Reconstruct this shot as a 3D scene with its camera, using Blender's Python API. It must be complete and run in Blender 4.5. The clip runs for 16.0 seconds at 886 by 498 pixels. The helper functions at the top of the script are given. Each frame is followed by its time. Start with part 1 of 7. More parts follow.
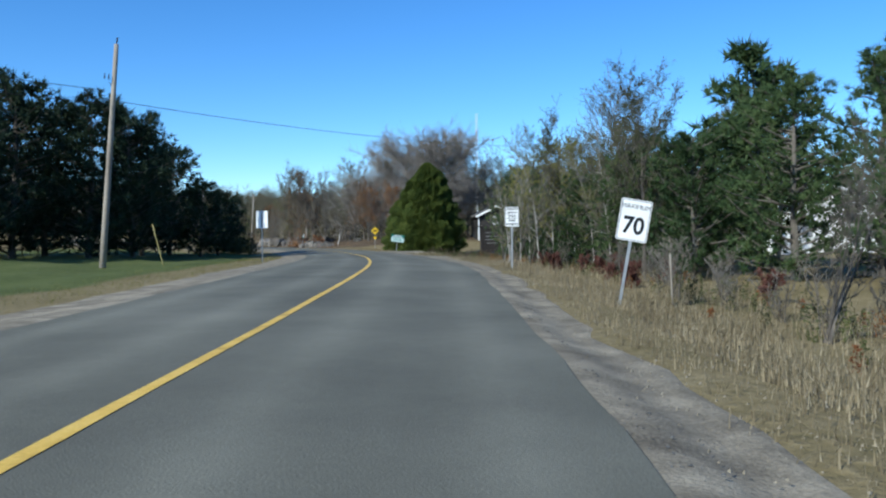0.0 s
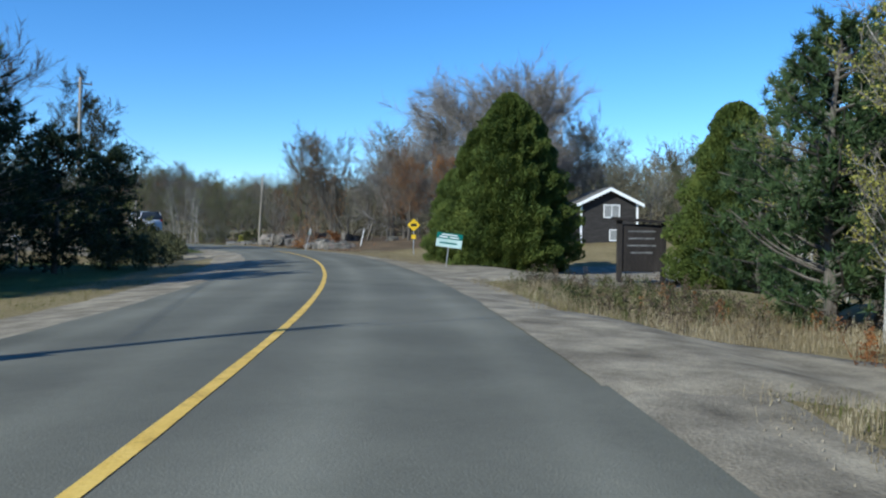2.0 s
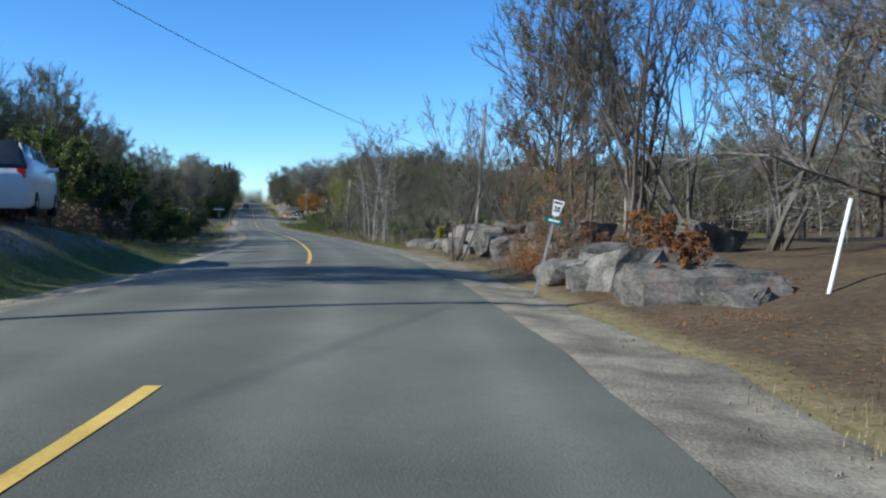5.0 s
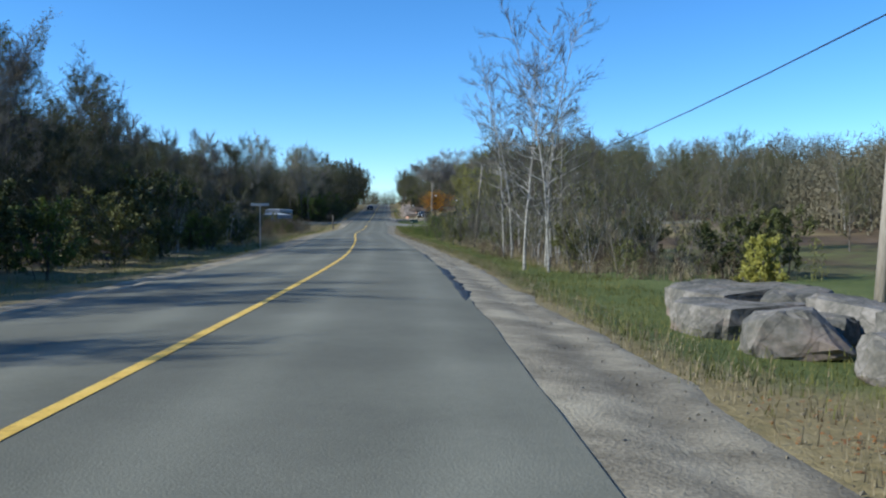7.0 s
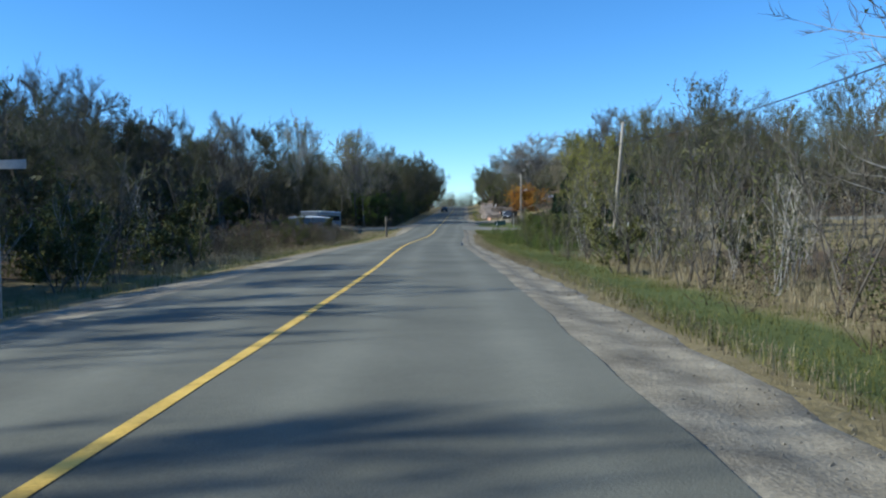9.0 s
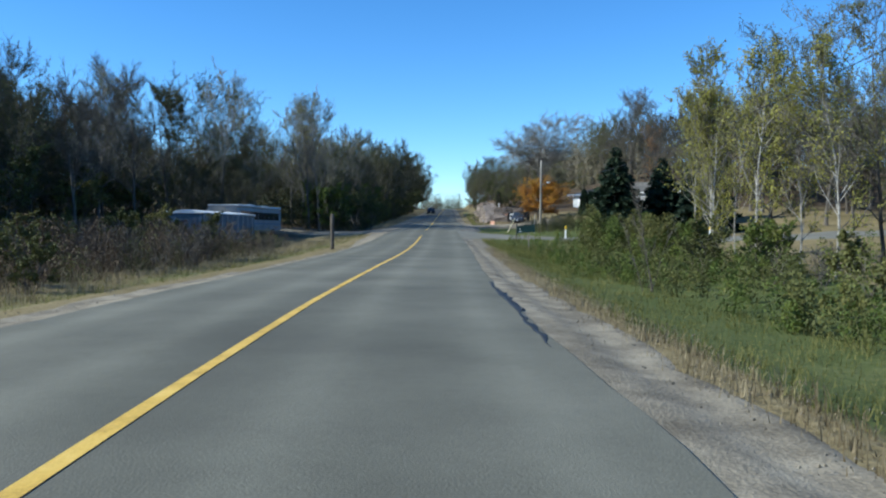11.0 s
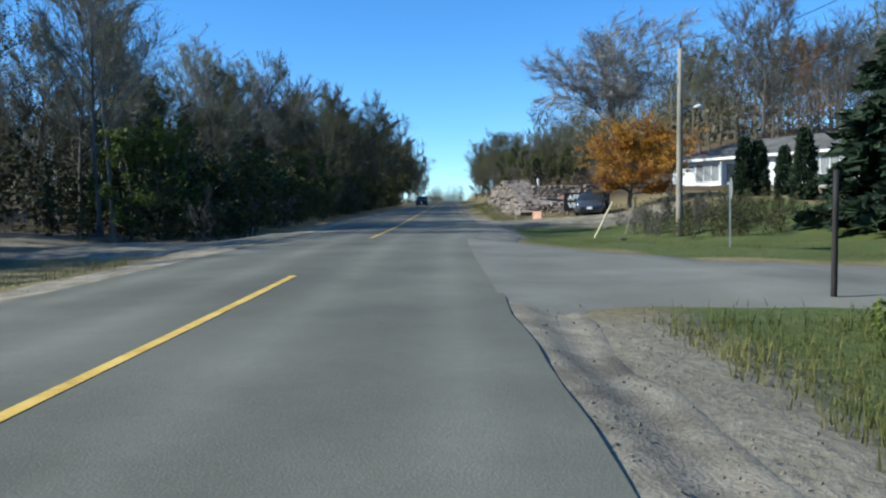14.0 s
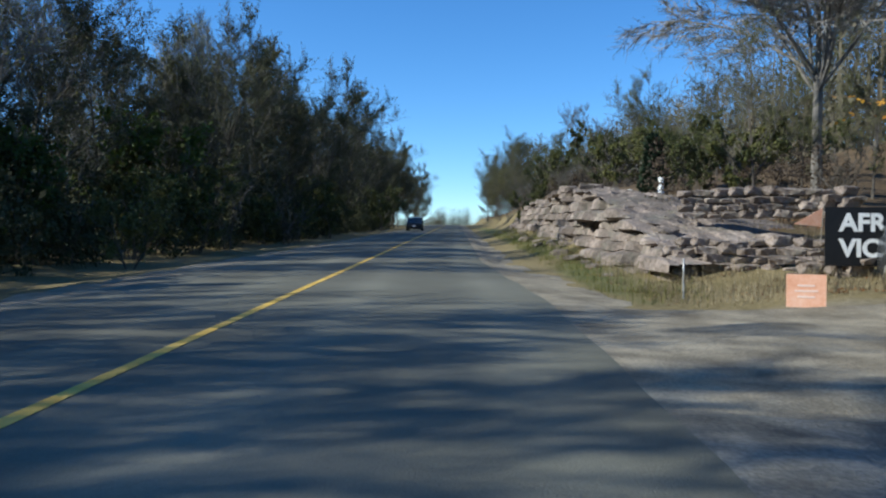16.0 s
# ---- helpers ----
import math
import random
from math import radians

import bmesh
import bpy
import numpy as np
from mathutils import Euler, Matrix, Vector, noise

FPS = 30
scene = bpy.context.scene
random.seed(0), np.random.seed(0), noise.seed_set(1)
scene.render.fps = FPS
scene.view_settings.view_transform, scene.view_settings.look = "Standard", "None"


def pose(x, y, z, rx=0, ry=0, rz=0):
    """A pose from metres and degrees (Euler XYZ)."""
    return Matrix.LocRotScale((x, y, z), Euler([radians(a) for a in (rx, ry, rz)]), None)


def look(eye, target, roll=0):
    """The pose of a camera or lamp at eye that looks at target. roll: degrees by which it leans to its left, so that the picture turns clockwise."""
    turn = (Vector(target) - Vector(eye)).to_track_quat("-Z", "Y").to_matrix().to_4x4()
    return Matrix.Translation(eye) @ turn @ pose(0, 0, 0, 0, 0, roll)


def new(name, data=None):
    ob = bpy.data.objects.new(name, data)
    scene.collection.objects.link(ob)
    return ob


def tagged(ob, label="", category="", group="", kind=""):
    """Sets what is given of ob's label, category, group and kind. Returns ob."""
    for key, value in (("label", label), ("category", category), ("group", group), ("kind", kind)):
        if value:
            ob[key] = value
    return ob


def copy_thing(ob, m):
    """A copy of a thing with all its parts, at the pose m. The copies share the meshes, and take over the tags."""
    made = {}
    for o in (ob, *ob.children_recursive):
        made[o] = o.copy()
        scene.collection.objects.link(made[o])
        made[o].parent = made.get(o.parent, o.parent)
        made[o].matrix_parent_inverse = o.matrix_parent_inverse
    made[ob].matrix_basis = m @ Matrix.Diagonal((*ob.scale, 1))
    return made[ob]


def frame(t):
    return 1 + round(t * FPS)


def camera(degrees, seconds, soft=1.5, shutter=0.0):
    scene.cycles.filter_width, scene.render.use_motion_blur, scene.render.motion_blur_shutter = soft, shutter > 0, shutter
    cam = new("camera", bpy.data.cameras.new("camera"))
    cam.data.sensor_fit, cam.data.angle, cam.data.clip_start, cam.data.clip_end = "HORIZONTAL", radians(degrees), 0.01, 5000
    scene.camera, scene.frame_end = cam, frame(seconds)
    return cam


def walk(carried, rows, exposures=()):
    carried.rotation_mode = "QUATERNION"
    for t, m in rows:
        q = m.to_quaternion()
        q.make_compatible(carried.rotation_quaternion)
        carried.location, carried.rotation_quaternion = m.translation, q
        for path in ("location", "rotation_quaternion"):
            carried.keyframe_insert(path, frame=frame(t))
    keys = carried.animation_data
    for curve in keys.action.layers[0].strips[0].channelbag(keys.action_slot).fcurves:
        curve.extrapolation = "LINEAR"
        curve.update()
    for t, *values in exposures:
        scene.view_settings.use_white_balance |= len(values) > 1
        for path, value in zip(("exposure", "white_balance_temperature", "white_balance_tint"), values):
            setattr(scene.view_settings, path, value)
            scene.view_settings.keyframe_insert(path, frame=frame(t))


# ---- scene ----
cam = camera(59.1, 16.0, soft=2.2)
PATH = [
    (0, -0.000, -0.000, 1.344, -42.00, -1.12, -0.43),
    (0.5, 6.046, 6.942, 1.388, -41.25, -1.11, 0.12),
    (1, 11.978, 13.934, 1.483, -40.40, -1.27, 0.28),
    (1.5, 17.688, 21.069, 1.525, -39.10, -1.38, 0.59),
    (2, 23.118, 28.379, 1.410, -37.73, -1.40, 0.46),
    (2.5, 28.325, 35.792, 1.257, -35.57, -1.22, 0.21),
    (3, 33.228, 43.348, 1.163, -32.76, -1.07, 0.07),
    (3.5, 37.897, 51.075, 1.102, -29.36, -1.20, 0.15),
    (4, 42.170, 59.059, 1.065, -25.44, -1.52, 0.34),
    (4.5, 45.922, 67.285, 1.040, -21.41, -1.89, 0.58),
    (5, 49.031, 75.743, 1.014, -17.74, -2.20, 0.77),
    (5.5, 51.377, 84.419, 0.973, -14.86, -2.34, 0.86),
    (6, 53.297, 93.201, 0.921, -12.53, -2.07, 0.68),
    (6.5, 55.002, 102.017, 0.903, -10.07, -2.04, 0.71),
    (7, 56.357, 110.886, 0.830, -7.74, -2.13, 0.37),
    (7.5, 57.336, 119.825, 0.745, -5.37, -1.93, -0.47),
    (8, 58.079, 128.816, 0.665, -3.09, -1.86, -0.61),
    (8.5, 58.720, 137.836, 0.596, -1.97, -1.80, -0.68),
    (9, 58.928, 146.857, 0.552, -1.97, -1.82, -0.88),
    (9.5, 59.048, 155.882, 0.532, -2.27, -1.79, -0.75),
    (10, 59.229, 164.908, 0.539, -2.61, -1.70, -0.45),
    (10.5, 59.500, 173.928, 0.558, -2.91, -1.59, -0.08),
    (11, 59.890, 182.935, 0.573, -3.13, -1.50, 0.23),
    (11.5, 60.426, 191.922, 0.572, -3.19, -1.47, 0.36),
    (12, 61.044, 200.896, 0.558, -3.16, -1.60, 0.21),
    (12.5, 61.644, 209.858, 0.538, -3.11, -1.76, 0.34),
    (13, 62.328, 218.805, 0.576, -3.23, -2.06, 0.46),
    (13.5, 63.027, 227.790, 0.680, -3.22, -2.12, 0.06),
    (14, 63.615, 236.827, 0.832, -2.98, -1.80, -0.75),
    (14.5, 64.203, 245.909, 1.060, -3.02, -1.63, -0.79),
    (15, 64.640, 255.009, 1.350, -2.95, -0.87, -0.55),
    (15.5, 65.332, 264.032, 1.581, -2.90, -0.46, 0.22),
    (16, 65.903, 273.036, 1.903, -2.66, -0.08, 0.61),
]
# seconds, eye, heading, tilt and lean in degrees
walk(cam, [(t, pose(x, y, z, 0, 0, a) @ pose(0, 0, 0, 90 + p) @ pose(0, 0, 0, 0, 0, r)) for t, x, y, z, a, p, r in PATH], exposures=((0, 0.26, 5850, 3), (3.2, 0.32, 5900, 3), (6, 0.4, 5950, 3), (8.5, 0.42, 5950, 2), (11.5, 0.5, 5950, 1), (14, 0.54, 6000, 1), (15, 0.52, 6050, 2), (16, 0.4, 6150, 3)))

# ---- world and sun ----
SUN_WAY = Vector((-0.90, -0.12, 0.56)).normalized()      # towards the sun
world = bpy.data.worlds.new("sky")
scene.world = world
world.use_nodes = True
wn = world.node_tree
sky = wn.nodes.new("ShaderNodeTexSky")
sky.sky_type = "NISHITA"
sky.sun_disc = False
sky.sun_elevation = math.asin(SUN_WAY.z)
sky.sun_rotation = math.atan2(SUN_WAY.x, SUN_WAY.y)
sky.altitude = 1500
sky.air_density, sky.dust_density, sky.ozone_density = 1.0, 0.0, 5.0
back = wn.nodes["Background"]
back.inputs["Strength"].default_value = 0.15
vivid = wn.nodes.new("ShaderNodeHueSaturation")
vivid.inputs["Saturation"].default_value = 1.17
vivid.inputs["Hue"].default_value = 0.503
wn.links.new(sky.outputs[0], vivid.inputs["Color"])
wn.links.new(vivid.outputs[0], back.inputs["Color"])
lamp = bpy.data.lights.new("sun", "SUN")
lamp.energy, lamp.angle, lamp.color = 5.0, radians(0.55), (1.0, 0.955, 0.87)
sun = new("sun", lamp)
sun.matrix_world = look(SUN_WAY * 200, (0, 0, 0))


# ---- materials ----
def mat(name, colours, scale=3.0, rough=0.85, fine=None, bump=0.3, metal=0.0, vary=0.0, stretch=(1, 1, 1), spec=0.3, trans=0.0, island=0.0):
    """Two scales of noise run through a ramp of colours, with grain and relief. vary: from object to object; trans: light through leaves."""
    m = bpy.data.materials.new(name)
    m.use_nodes = True
    nt = m.node_tree
    nd, ln = nt.nodes, nt.links
    bsdf = nd["Principled BSDF"]
    tc = nd.new("ShaderNodeTexCoord")
    mp = nd.new("ShaderNodeMapping")
    mp.inputs["Scale"].default_value = stretch
    ln.new(tc.outputs["Object"], mp.inputs["Vector"])
    n1 = nd.new("ShaderNodeTexNoise")
    n1.inputs["Scale"].default_value, n1.inputs["Detail"].default_value, n1.inputs["Roughness"].default_value = scale, 6, 0.6
    n2 = nd.new("ShaderNodeTexNoise")
    n2.inputs["Scale"].default_value, n2.inputs["Detail"].default_value = fine or scale * 14, 4
    for n in (n1, n2):
        ln.new(mp.outputs[0], n.inputs["Vector"])
    mix = nd.new("ShaderNodeMath")
    mix.operation = "MULTIPLY_ADD"
    ln.new(n2.outputs["Fac"], mix.inputs[0])
    mix.inputs[1].default_value = 0.45
    sub = nd.new("ShaderNodeMath")
    sub.operation = "SUBTRACT"
    ln.new(n1.outputs["Fac"], sub.inputs[0])
    sub.inputs[1].default_value = 0.225
    ln.new(sub.outputs[0], mix.inputs[2])
    last = mix.outputs[0]
    if vary or island:
        ob = nd.new("ShaderNodeObjectInfo") if vary else nd.new("ShaderNodeNewGeometry")
        ad = nd.new("ShaderNodeMath")
        ad.operation = "MULTIPLY_ADD"
        ln.new(ob.outputs["Random" if vary else "Random Per Island"], ad.inputs[0])
        ad.inputs[1].default_value = vary or island
        s2 = nd.new("ShaderNodeMath")
        s2.operation = "SUBTRACT"
        ln.new(last, s2.inputs[0])
        s2.inputs[1].default_value = (vary or island) / 2
        ln.new(s2.outputs[0], ad.inputs[2])
        last = ad.outputs[0]
    ramp = nd.new("ShaderNodeValToRGB")
    el = ramp.color_ramp.elements
    while len(el) < len(colours):
        el.new(0.5)
    for k, c in enumerate(colours):
        el[k].position = 0.28 + 0.44 * k / max(1, len(colours) - 1)
        el[k].color = (*c, 1)
    ln.new(last, ramp.inputs[0])
    ln.new(ramp.outputs[0], bsdf.inputs["Base Color"])
    bsdf.inputs["Roughness"].default_value = rough
    bsdf.inputs["Metallic"].default_value = metal
    bsdf.inputs["Specular IOR Level"].default_value = spec
    if bump:
        bp = nd.new("ShaderNodeBump")
        bp.inputs["Strength"].default_value, bp.inputs["Distance"].default_value = bump, 0.015
        ln.new(n2.outputs["Fac"], bp.inputs["Height"])
        ln.new(bp.outputs[0], bsdf.inputs["Normal"])
    if trans:
        tr = nd.new("ShaderNodeBsdfTranslucent")
        ln.new(ramp.outputs[0], tr.inputs["Color"])
        ms = nd.new("ShaderNodeMixShader")
        ms.inputs[0].default_value = trans
        ln.new(bsdf.outputs[0], ms.inputs[1])
        ln.new(tr.outputs[0], ms.inputs[2])
        ln.new(ms.outputs[0], nd["Material Output"].inputs["Surface"])
    return m


ASPHALT = mat("asphalt", [(0.105, 0.1, 0.076), (0.146, 0.14, 0.106), (0.187, 0.178, 0.136)], 0.3, 0.88, 60, 0.35)
SIDE_ASPHALT = mat("coarse pale asphalt", [(0.12, 0.113, 0.089), (0.165, 0.155, 0.122), (0.215, 0.204, 0.163)], 0.4, 0.88, 60, 0.3)
CRUMBS = mat("crumbled asphalt", [(0.05, 0.048, 0.044), (0.08, 0.076, 0.07), (0.12, 0.115, 0.105)], 6, 0.9, 40, 0.3, island=0.3)
TAR = mat("tar crack", [(0.018, 0.018, 0.018), (0.035, 0.034, 0.033)], 3, 0.6)
YELLOW = mat("yellow road paint", [(0.42, 0.26, 0.05), (0.64, 0.41, 0.08), (0.72, 0.49, 0.12)], 2.5, 0.7, 30)
GRAVEL = mat("gravel", [(0.11, 0.09, 0.062), (0.222, 0.187, 0.132), (0.37, 0.315, 0.225)], 1.3, 0.95, 30, 0.9)
GREY_GRAVEL = mat("grey gravel and broken asphalt", [(0.07, 0.065, 0.055), (0.14, 0.13, 0.108), (0.25, 0.23, 0.19)], 1.6, 0.95, 26, 0.9)
BARK_GREY = mat("grey bark", [(0.08, 0.072, 0.062), (0.15, 0.137, 0.12), (0.24, 0.22, 0.195)], 2.5, 0.95, 30, 0.6, vary=0.15, stretch=(1, 1, 0.25))
BARK = mat("bark", [(0.05, 0.042, 0.034), (0.1, 0.086, 0.07), (0.17, 0.15, 0.125)], 2.5, 0.95, 30, 0.8, vary=0.15, stretch=(1, 1, 0.25))
TWIG = mat("twigs", [(0.062, 0.054, 0.042), (0.115, 0.102, 0.083), (0.19, 0.172, 0.145)], 2, 0.9, 8, 0, vary=0.25)
TWIG_PALE = mat("pale twigs", [(0.13, 0.115, 0.1), (0.24, 0.215, 0.19), (0.36, 0.335, 0.3)], 2, 0.9, 8, 0, vary=0.2)
BIRCH = mat("birch bark", [(0.08, 0.075, 0.066), (0.29, 0.27, 0.24), (0.46, 0.435, 0.39)], 2.2, 0.8, 18, 0.3, stretch=(1, 1, 3))
NEEDLE = mat("pine needles", [(0.018, 0.035, 0.012), (0.042, 0.075, 0.024), (0.085, 0.12, 0.04)], 1.2, 0.75, 9, 0, vary=0.2, trans=0.18)
SPRUCE = mat("spruce needles", [(0.011, 0.022, 0.012), (0.024, 0.042, 0.021), (0.045, 0.068, 0.03)], 1.2, 0.8, 9, 0, vary=0.15, trans=0.1)
CEDAR = mat("cedar fronds", [(0.03, 0.05, 0.01), (0.075, 0.105, 0.018), (0.13, 0.155, 0.03)], 0.9, 0.8, 7, 0, vary=0.1, trans=0.2)
LEAF_OLIVE = mat("olive leaves", [(0.04, 0.048, 0.014), (0.094, 0.101, 0.029), (0.17, 0.16, 0.048)], 0.9, 0.7, 6, 0, vary=0.3, trans=0.2)
# Olive leaves darkened so that their colour carries the shade of the woods.
LEAF_DARK_SHADED = mat("dark olive leaves", [(0.026, 0.03, 0.012), (0.06, 0.063, 0.024), (0.115, 0.106, 0.042)], 0.9, 0.75, 6, 0, vary=0.3, trans=0.06)
LEAF_ORANGE = mat("orange leaves", [(0.24, 0.085, 0.014), (0.52, 0.25, 0.032), (0.7, 0.42, 0.06)], 0.55, 0.7, 5, 0, vary=0.1, trans=0.35)
LEAF_RUST = mat("rust leaves", [(0.13, 0.05, 0.018), (0.28, 0.12, 0.04), (0.44, 0.23, 0.08)], 0.8, 0.75, 6, 0, vary=0.25, trans=0.3)
LEAF_GREEN = mat("green leaves", [(0.04, 0.065, 0.012), (0.095, 0.13, 0.025), (0.19, 0.21, 0.045)], 0.9, 0.7, 6, 0, vary=0.25, trans=0.3)
LEAF_RED = mat("red leaves", [(0.07, 0.03, 0.022), (0.14, 0.058, 0.042), (0.22, 0.11, 0.075)], 1.2, 0.7, 6, 0, trans=0.3)
LEAF_BROWN = mat("withered brown leaves", [(0.05, 0.036, 0.024), (0.105, 0.075, 0.05), (0.18, 0.135, 0.09)], 0.9, 0.8, 6, 0, vary=0.2, trans=0.15)
LEAF_YELLOW = mat("yellow-green leaves", [(0.13, 0.12, 0.02), (0.27, 0.26, 0.05), (0.4, 0.37, 0.09)], 0.8, 0.7, 6, 0, vary=0.2, trans=0.35)
DRY_GRASS = mat("dry grass", [(0.12, 0.092, 0.05), (0.23, 0.185, 0.11), (0.38, 0.32, 0.205)], 0.5, 0.9, 6, 0, island=0.3, trans=0.25)
GREEN_GRASS = mat("green grass", [(0.06, 0.07, 0.018), (0.135, 0.138, 0.036), (0.26, 0.235, 0.08)], 0.4, 0.85, 6, 0, island=0.3, trans=0.4)
ROCK = mat("granite", [(0.045, 0.045, 0.038), (0.13, 0.118, 0.1), (0.25, 0.222, 0.195)], 1.5, 0.9, 14, 0.9, vary=0.2)
ROCK_PINK = mat("limestone and granite", [(0.1, 0.082, 0.068), (0.25, 0.2, 0.168), (0.4, 0.335, 0.285)], 0.7, 0.92, 11, 1.0, vary=0.25)


def weathered(material, joint, patch):
    """Joints and hairline cracks that run through the stone, and broad patches of lichen or pink feldspar."""
    nd, ln = material.node_tree.nodes, material.node_tree.links
    tc = nd.new("ShaderNodeTexCoord")
    warp = nd.new("ShaderNodeTexNoise")
    warp.inputs["Scale"].default_value, warp.inputs["Detail"].default_value = 1.6, 4
    ln.new(tc.outputs["Object"], warp.inputs["Vector"])
    push = nd.new("ShaderNodeVectorMath")
    push.operation = "MULTIPLY_ADD"
    ln.new(warp.outputs["Color"], push.inputs[0])
    push.inputs[1].default_value = (0.5, 0.5, 0.5)
    ln.new(tc.outputs["Object"], push.inputs[2])
    cells = nd.new("ShaderNodeTexVoronoi")
    cells.feature = "DISTANCE_TO_EDGE"
    cells.inputs["Scale"].default_value = joint
    ln.new(push.outputs[0], cells.inputs["Vector"])
    line = nd.new("ShaderNodeMapRange")
    line.inputs["From Min"].default_value, line.inputs["From Max"].default_value = 0.0, 0.03
    line.inputs["To Min"].default_value = 0.62
    ln.new(cells.outputs["Distance"], line.inputs["Value"])
    blot = nd.new("ShaderNodeTexNoise")
    blot.inputs["Scale"].default_value, blot.inputs["Detail"].default_value, blot.inputs["Roughness"].default_value = 0.9, 7, 0.7
    ln.new(tc.outputs["Object"], blot.inputs["Vector"])
    amount = nd.new("ShaderNodeMapRange")
    amount.inputs["From Min"].default_value, amount.inputs["From Max"].default_value = 0.5, 0.62
    amount.inputs["To Max"].default_value = 0.6
    ln.new(blot.outputs["Fac"], amount.inputs["Value"])
    base = nd["Principled BSDF"].inputs["Base Color"]
    stain = nd.new("ShaderNodeMix")
    stain.data_type = "RGBA"
    ln.new(amount.outputs[0], stain.inputs["Factor"])
    ln.new(base.links[0].from_socket, stain.inputs[6])
    stain.inputs[7].default_value = (*patch, 1)
    mul = nd.new("ShaderNodeMix")
    mul.data_type, mul.blend_type = "RGBA", "MULTIPLY"
    mul.inputs["Factor"].default_value = 1.0
    ln.new(stain.outputs[2], mul.inputs[6])
    ln.new(line.outputs[0], mul.inputs[7])
    ln.new(mul.outputs[2], base)


weathered(ROCK, 2.1, (0.2, 0.135, 0.105))
weathered(ROCK_PINK, 1.6, (0.13, 0.125, 0.1))
POLE_WOOD = mat("weathered pole", [(0.16, 0.135, 0.105), (0.27, 0.235, 0.19), (0.36, 0.32, 0.27)], 2, 0.9, 30, 0.5, stretch=(1, 1, 0.15))
DARK_WOOD = mat("dark stained wood", [(0.012, 0.01, 0.009), (0.024, 0.02, 0.018), (0.04, 0.034, 0.03)], 3, 0.7, 30, 0.4, stretch=(1, 1, 0.2))
STEEL = mat("galvanised steel", [(0.3, 0.3, 0.3), (0.42, 0.42, 0.41), (0.52, 0.52, 0.51)], 4, 0.45, 30, 0.1, metal=0.6)
SIGN_WHITE = mat("white sign sheet", [(0.66, 0.66, 0.64), (0.76, 0.76, 0.74), (0.82, 0.82, 0.8)], 2, 0.5, 20, 0)
SIGN_GREEN = mat("green sign sheet", [(0.0, 0.09, 0.075), (0.008, 0.14, 0.115), (0.015, 0.18, 0.145)], 3, 0.45, 20, 0)
SIGN_YELLOW = mat("yellow sign sheet", [(0.6, 0.38, 0.01), (0.72, 0.47, 0.02), (0.78, 0.53, 0.04)], 3, 0.45, 20, 0)
SIGN_ORANGE = mat("orange placard", [(0.66, 0.3, 0.17), (0.75, 0.4, 0.26), (0.8, 0.5, 0.36)], 3, 0.6, 20, 0)
BLACK = mat("black paint", [(0.008, 0.008, 0.009), (0.014, 0.014, 0.015)], 5, 0.5, 30, 0)
WIRE = mat("cable", [(0.02, 0.02, 0.02), (0.03, 0.03, 0.03)], 5, 0.6, 30, 0)


# ---- the line of the road ----
ROAD = [
    (-1.76, 1.54, 0.07), (7.01, 11.24, 0.15), (15.59, 21.12, 0.21), (23.41, 31.61, 0.08),
    (30.69, 42.49, -0.08), (37.27, 53.82, -0.18), (43.05, 65.56, -0.23), (47.62, 77.84, -0.27),
    (50.76, 90.57, -0.33), (52.97, 103.48, -0.39), (54.48, 116.49, -0.5), (55.68, 129.52, -0.61),
    (56.65, 142.56, -0.7), (57.26, 155.63, -0.74), (57.72, 168.72, -0.73), (57.98, 181.79, -0.71),
    (58.35, 194.86, -0.71), (59.07, 207.92, -0.72), (60, 220.97, -0.66), (60.82, 234.03, -0.48),
    (61.53, 247.1, -0.17), (62.21, 260.16, 0.21), (63.23, 273.21, 0.63),
]


def road_samples():
    """Centre line every half metre, with straight lengths before and beyond."""
    p = np.array(ROAD)
    q = np.vstack([2 * p[0] - p[1], p, 2 * p[-1] - p[-2]])
    out = []
    for k in range(1, len(q) - 2):
        a, b, c, d = q[k - 1], q[k], q[k + 1], q[k + 2]
        for u in np.linspace(0, 1, 26, endpoint=False):
            out.append(0.5 * (2 * b + (c - a) * u + (2 * a - 5 * b + 4 * c - d) * u**2 + (3 * b - 3 * c + d - a) * u**3))
    out.append(p[-1])
    out = np.array(out)
    start = (out[0] - out[8]) / np.linalg.norm(out[0] - out[8])
    start[2] = 0
    end = (out[-1] - out[-60]) / np.linalg.norm((out[-1] - out[-60])[:2])
    before = np.array([out[0] + start * d for d in np.arange(90, 0, -2)])
    beyond = []
    z = out[-1][2]
    for d in np.arange(2, 1400, 2.0):
        z += 2.0 * (0.036 if d < 190 else max(-0.02, 0.036 - (d - 190) * 0.0006))
        beyond.append((out[-1][0] + end[0] * d, out[-1][1] + end[1] * d, z))
    allp = np.vstack([before, out, np.array(beyond)])
    s = np.r_[0, np.cumsum(np.hypot(*np.diff(allp[:, :2], axis=0).T))]
    s -= s[len(before)]
    return s, allp


RS, RP = road_samples()
RT = np.gradient(RP[:, :2], RS, axis=0)
RT /= np.hypot(*RT.T)[:, None]


def on_road(s, l):
    """World x, y and the road's height at s metres along the centre line, l metres to its right."""
    x, y, z = (np.interp(s, RS, RP[:, k]) for k in range(3))
    tx, ty = np.interp(s, RS, RT[:, 0]), np.interp(s, RS, RT[:, 1])
    return x + ty * l, y - tx * l, z


def heading(s):
    """Degrees that the road's way at s is turned from +y."""
    return math.degrees(math.atan2(-np.interp(s, RS, RT[:, 0]), np.interp(s, RS, RT[:, 1])))


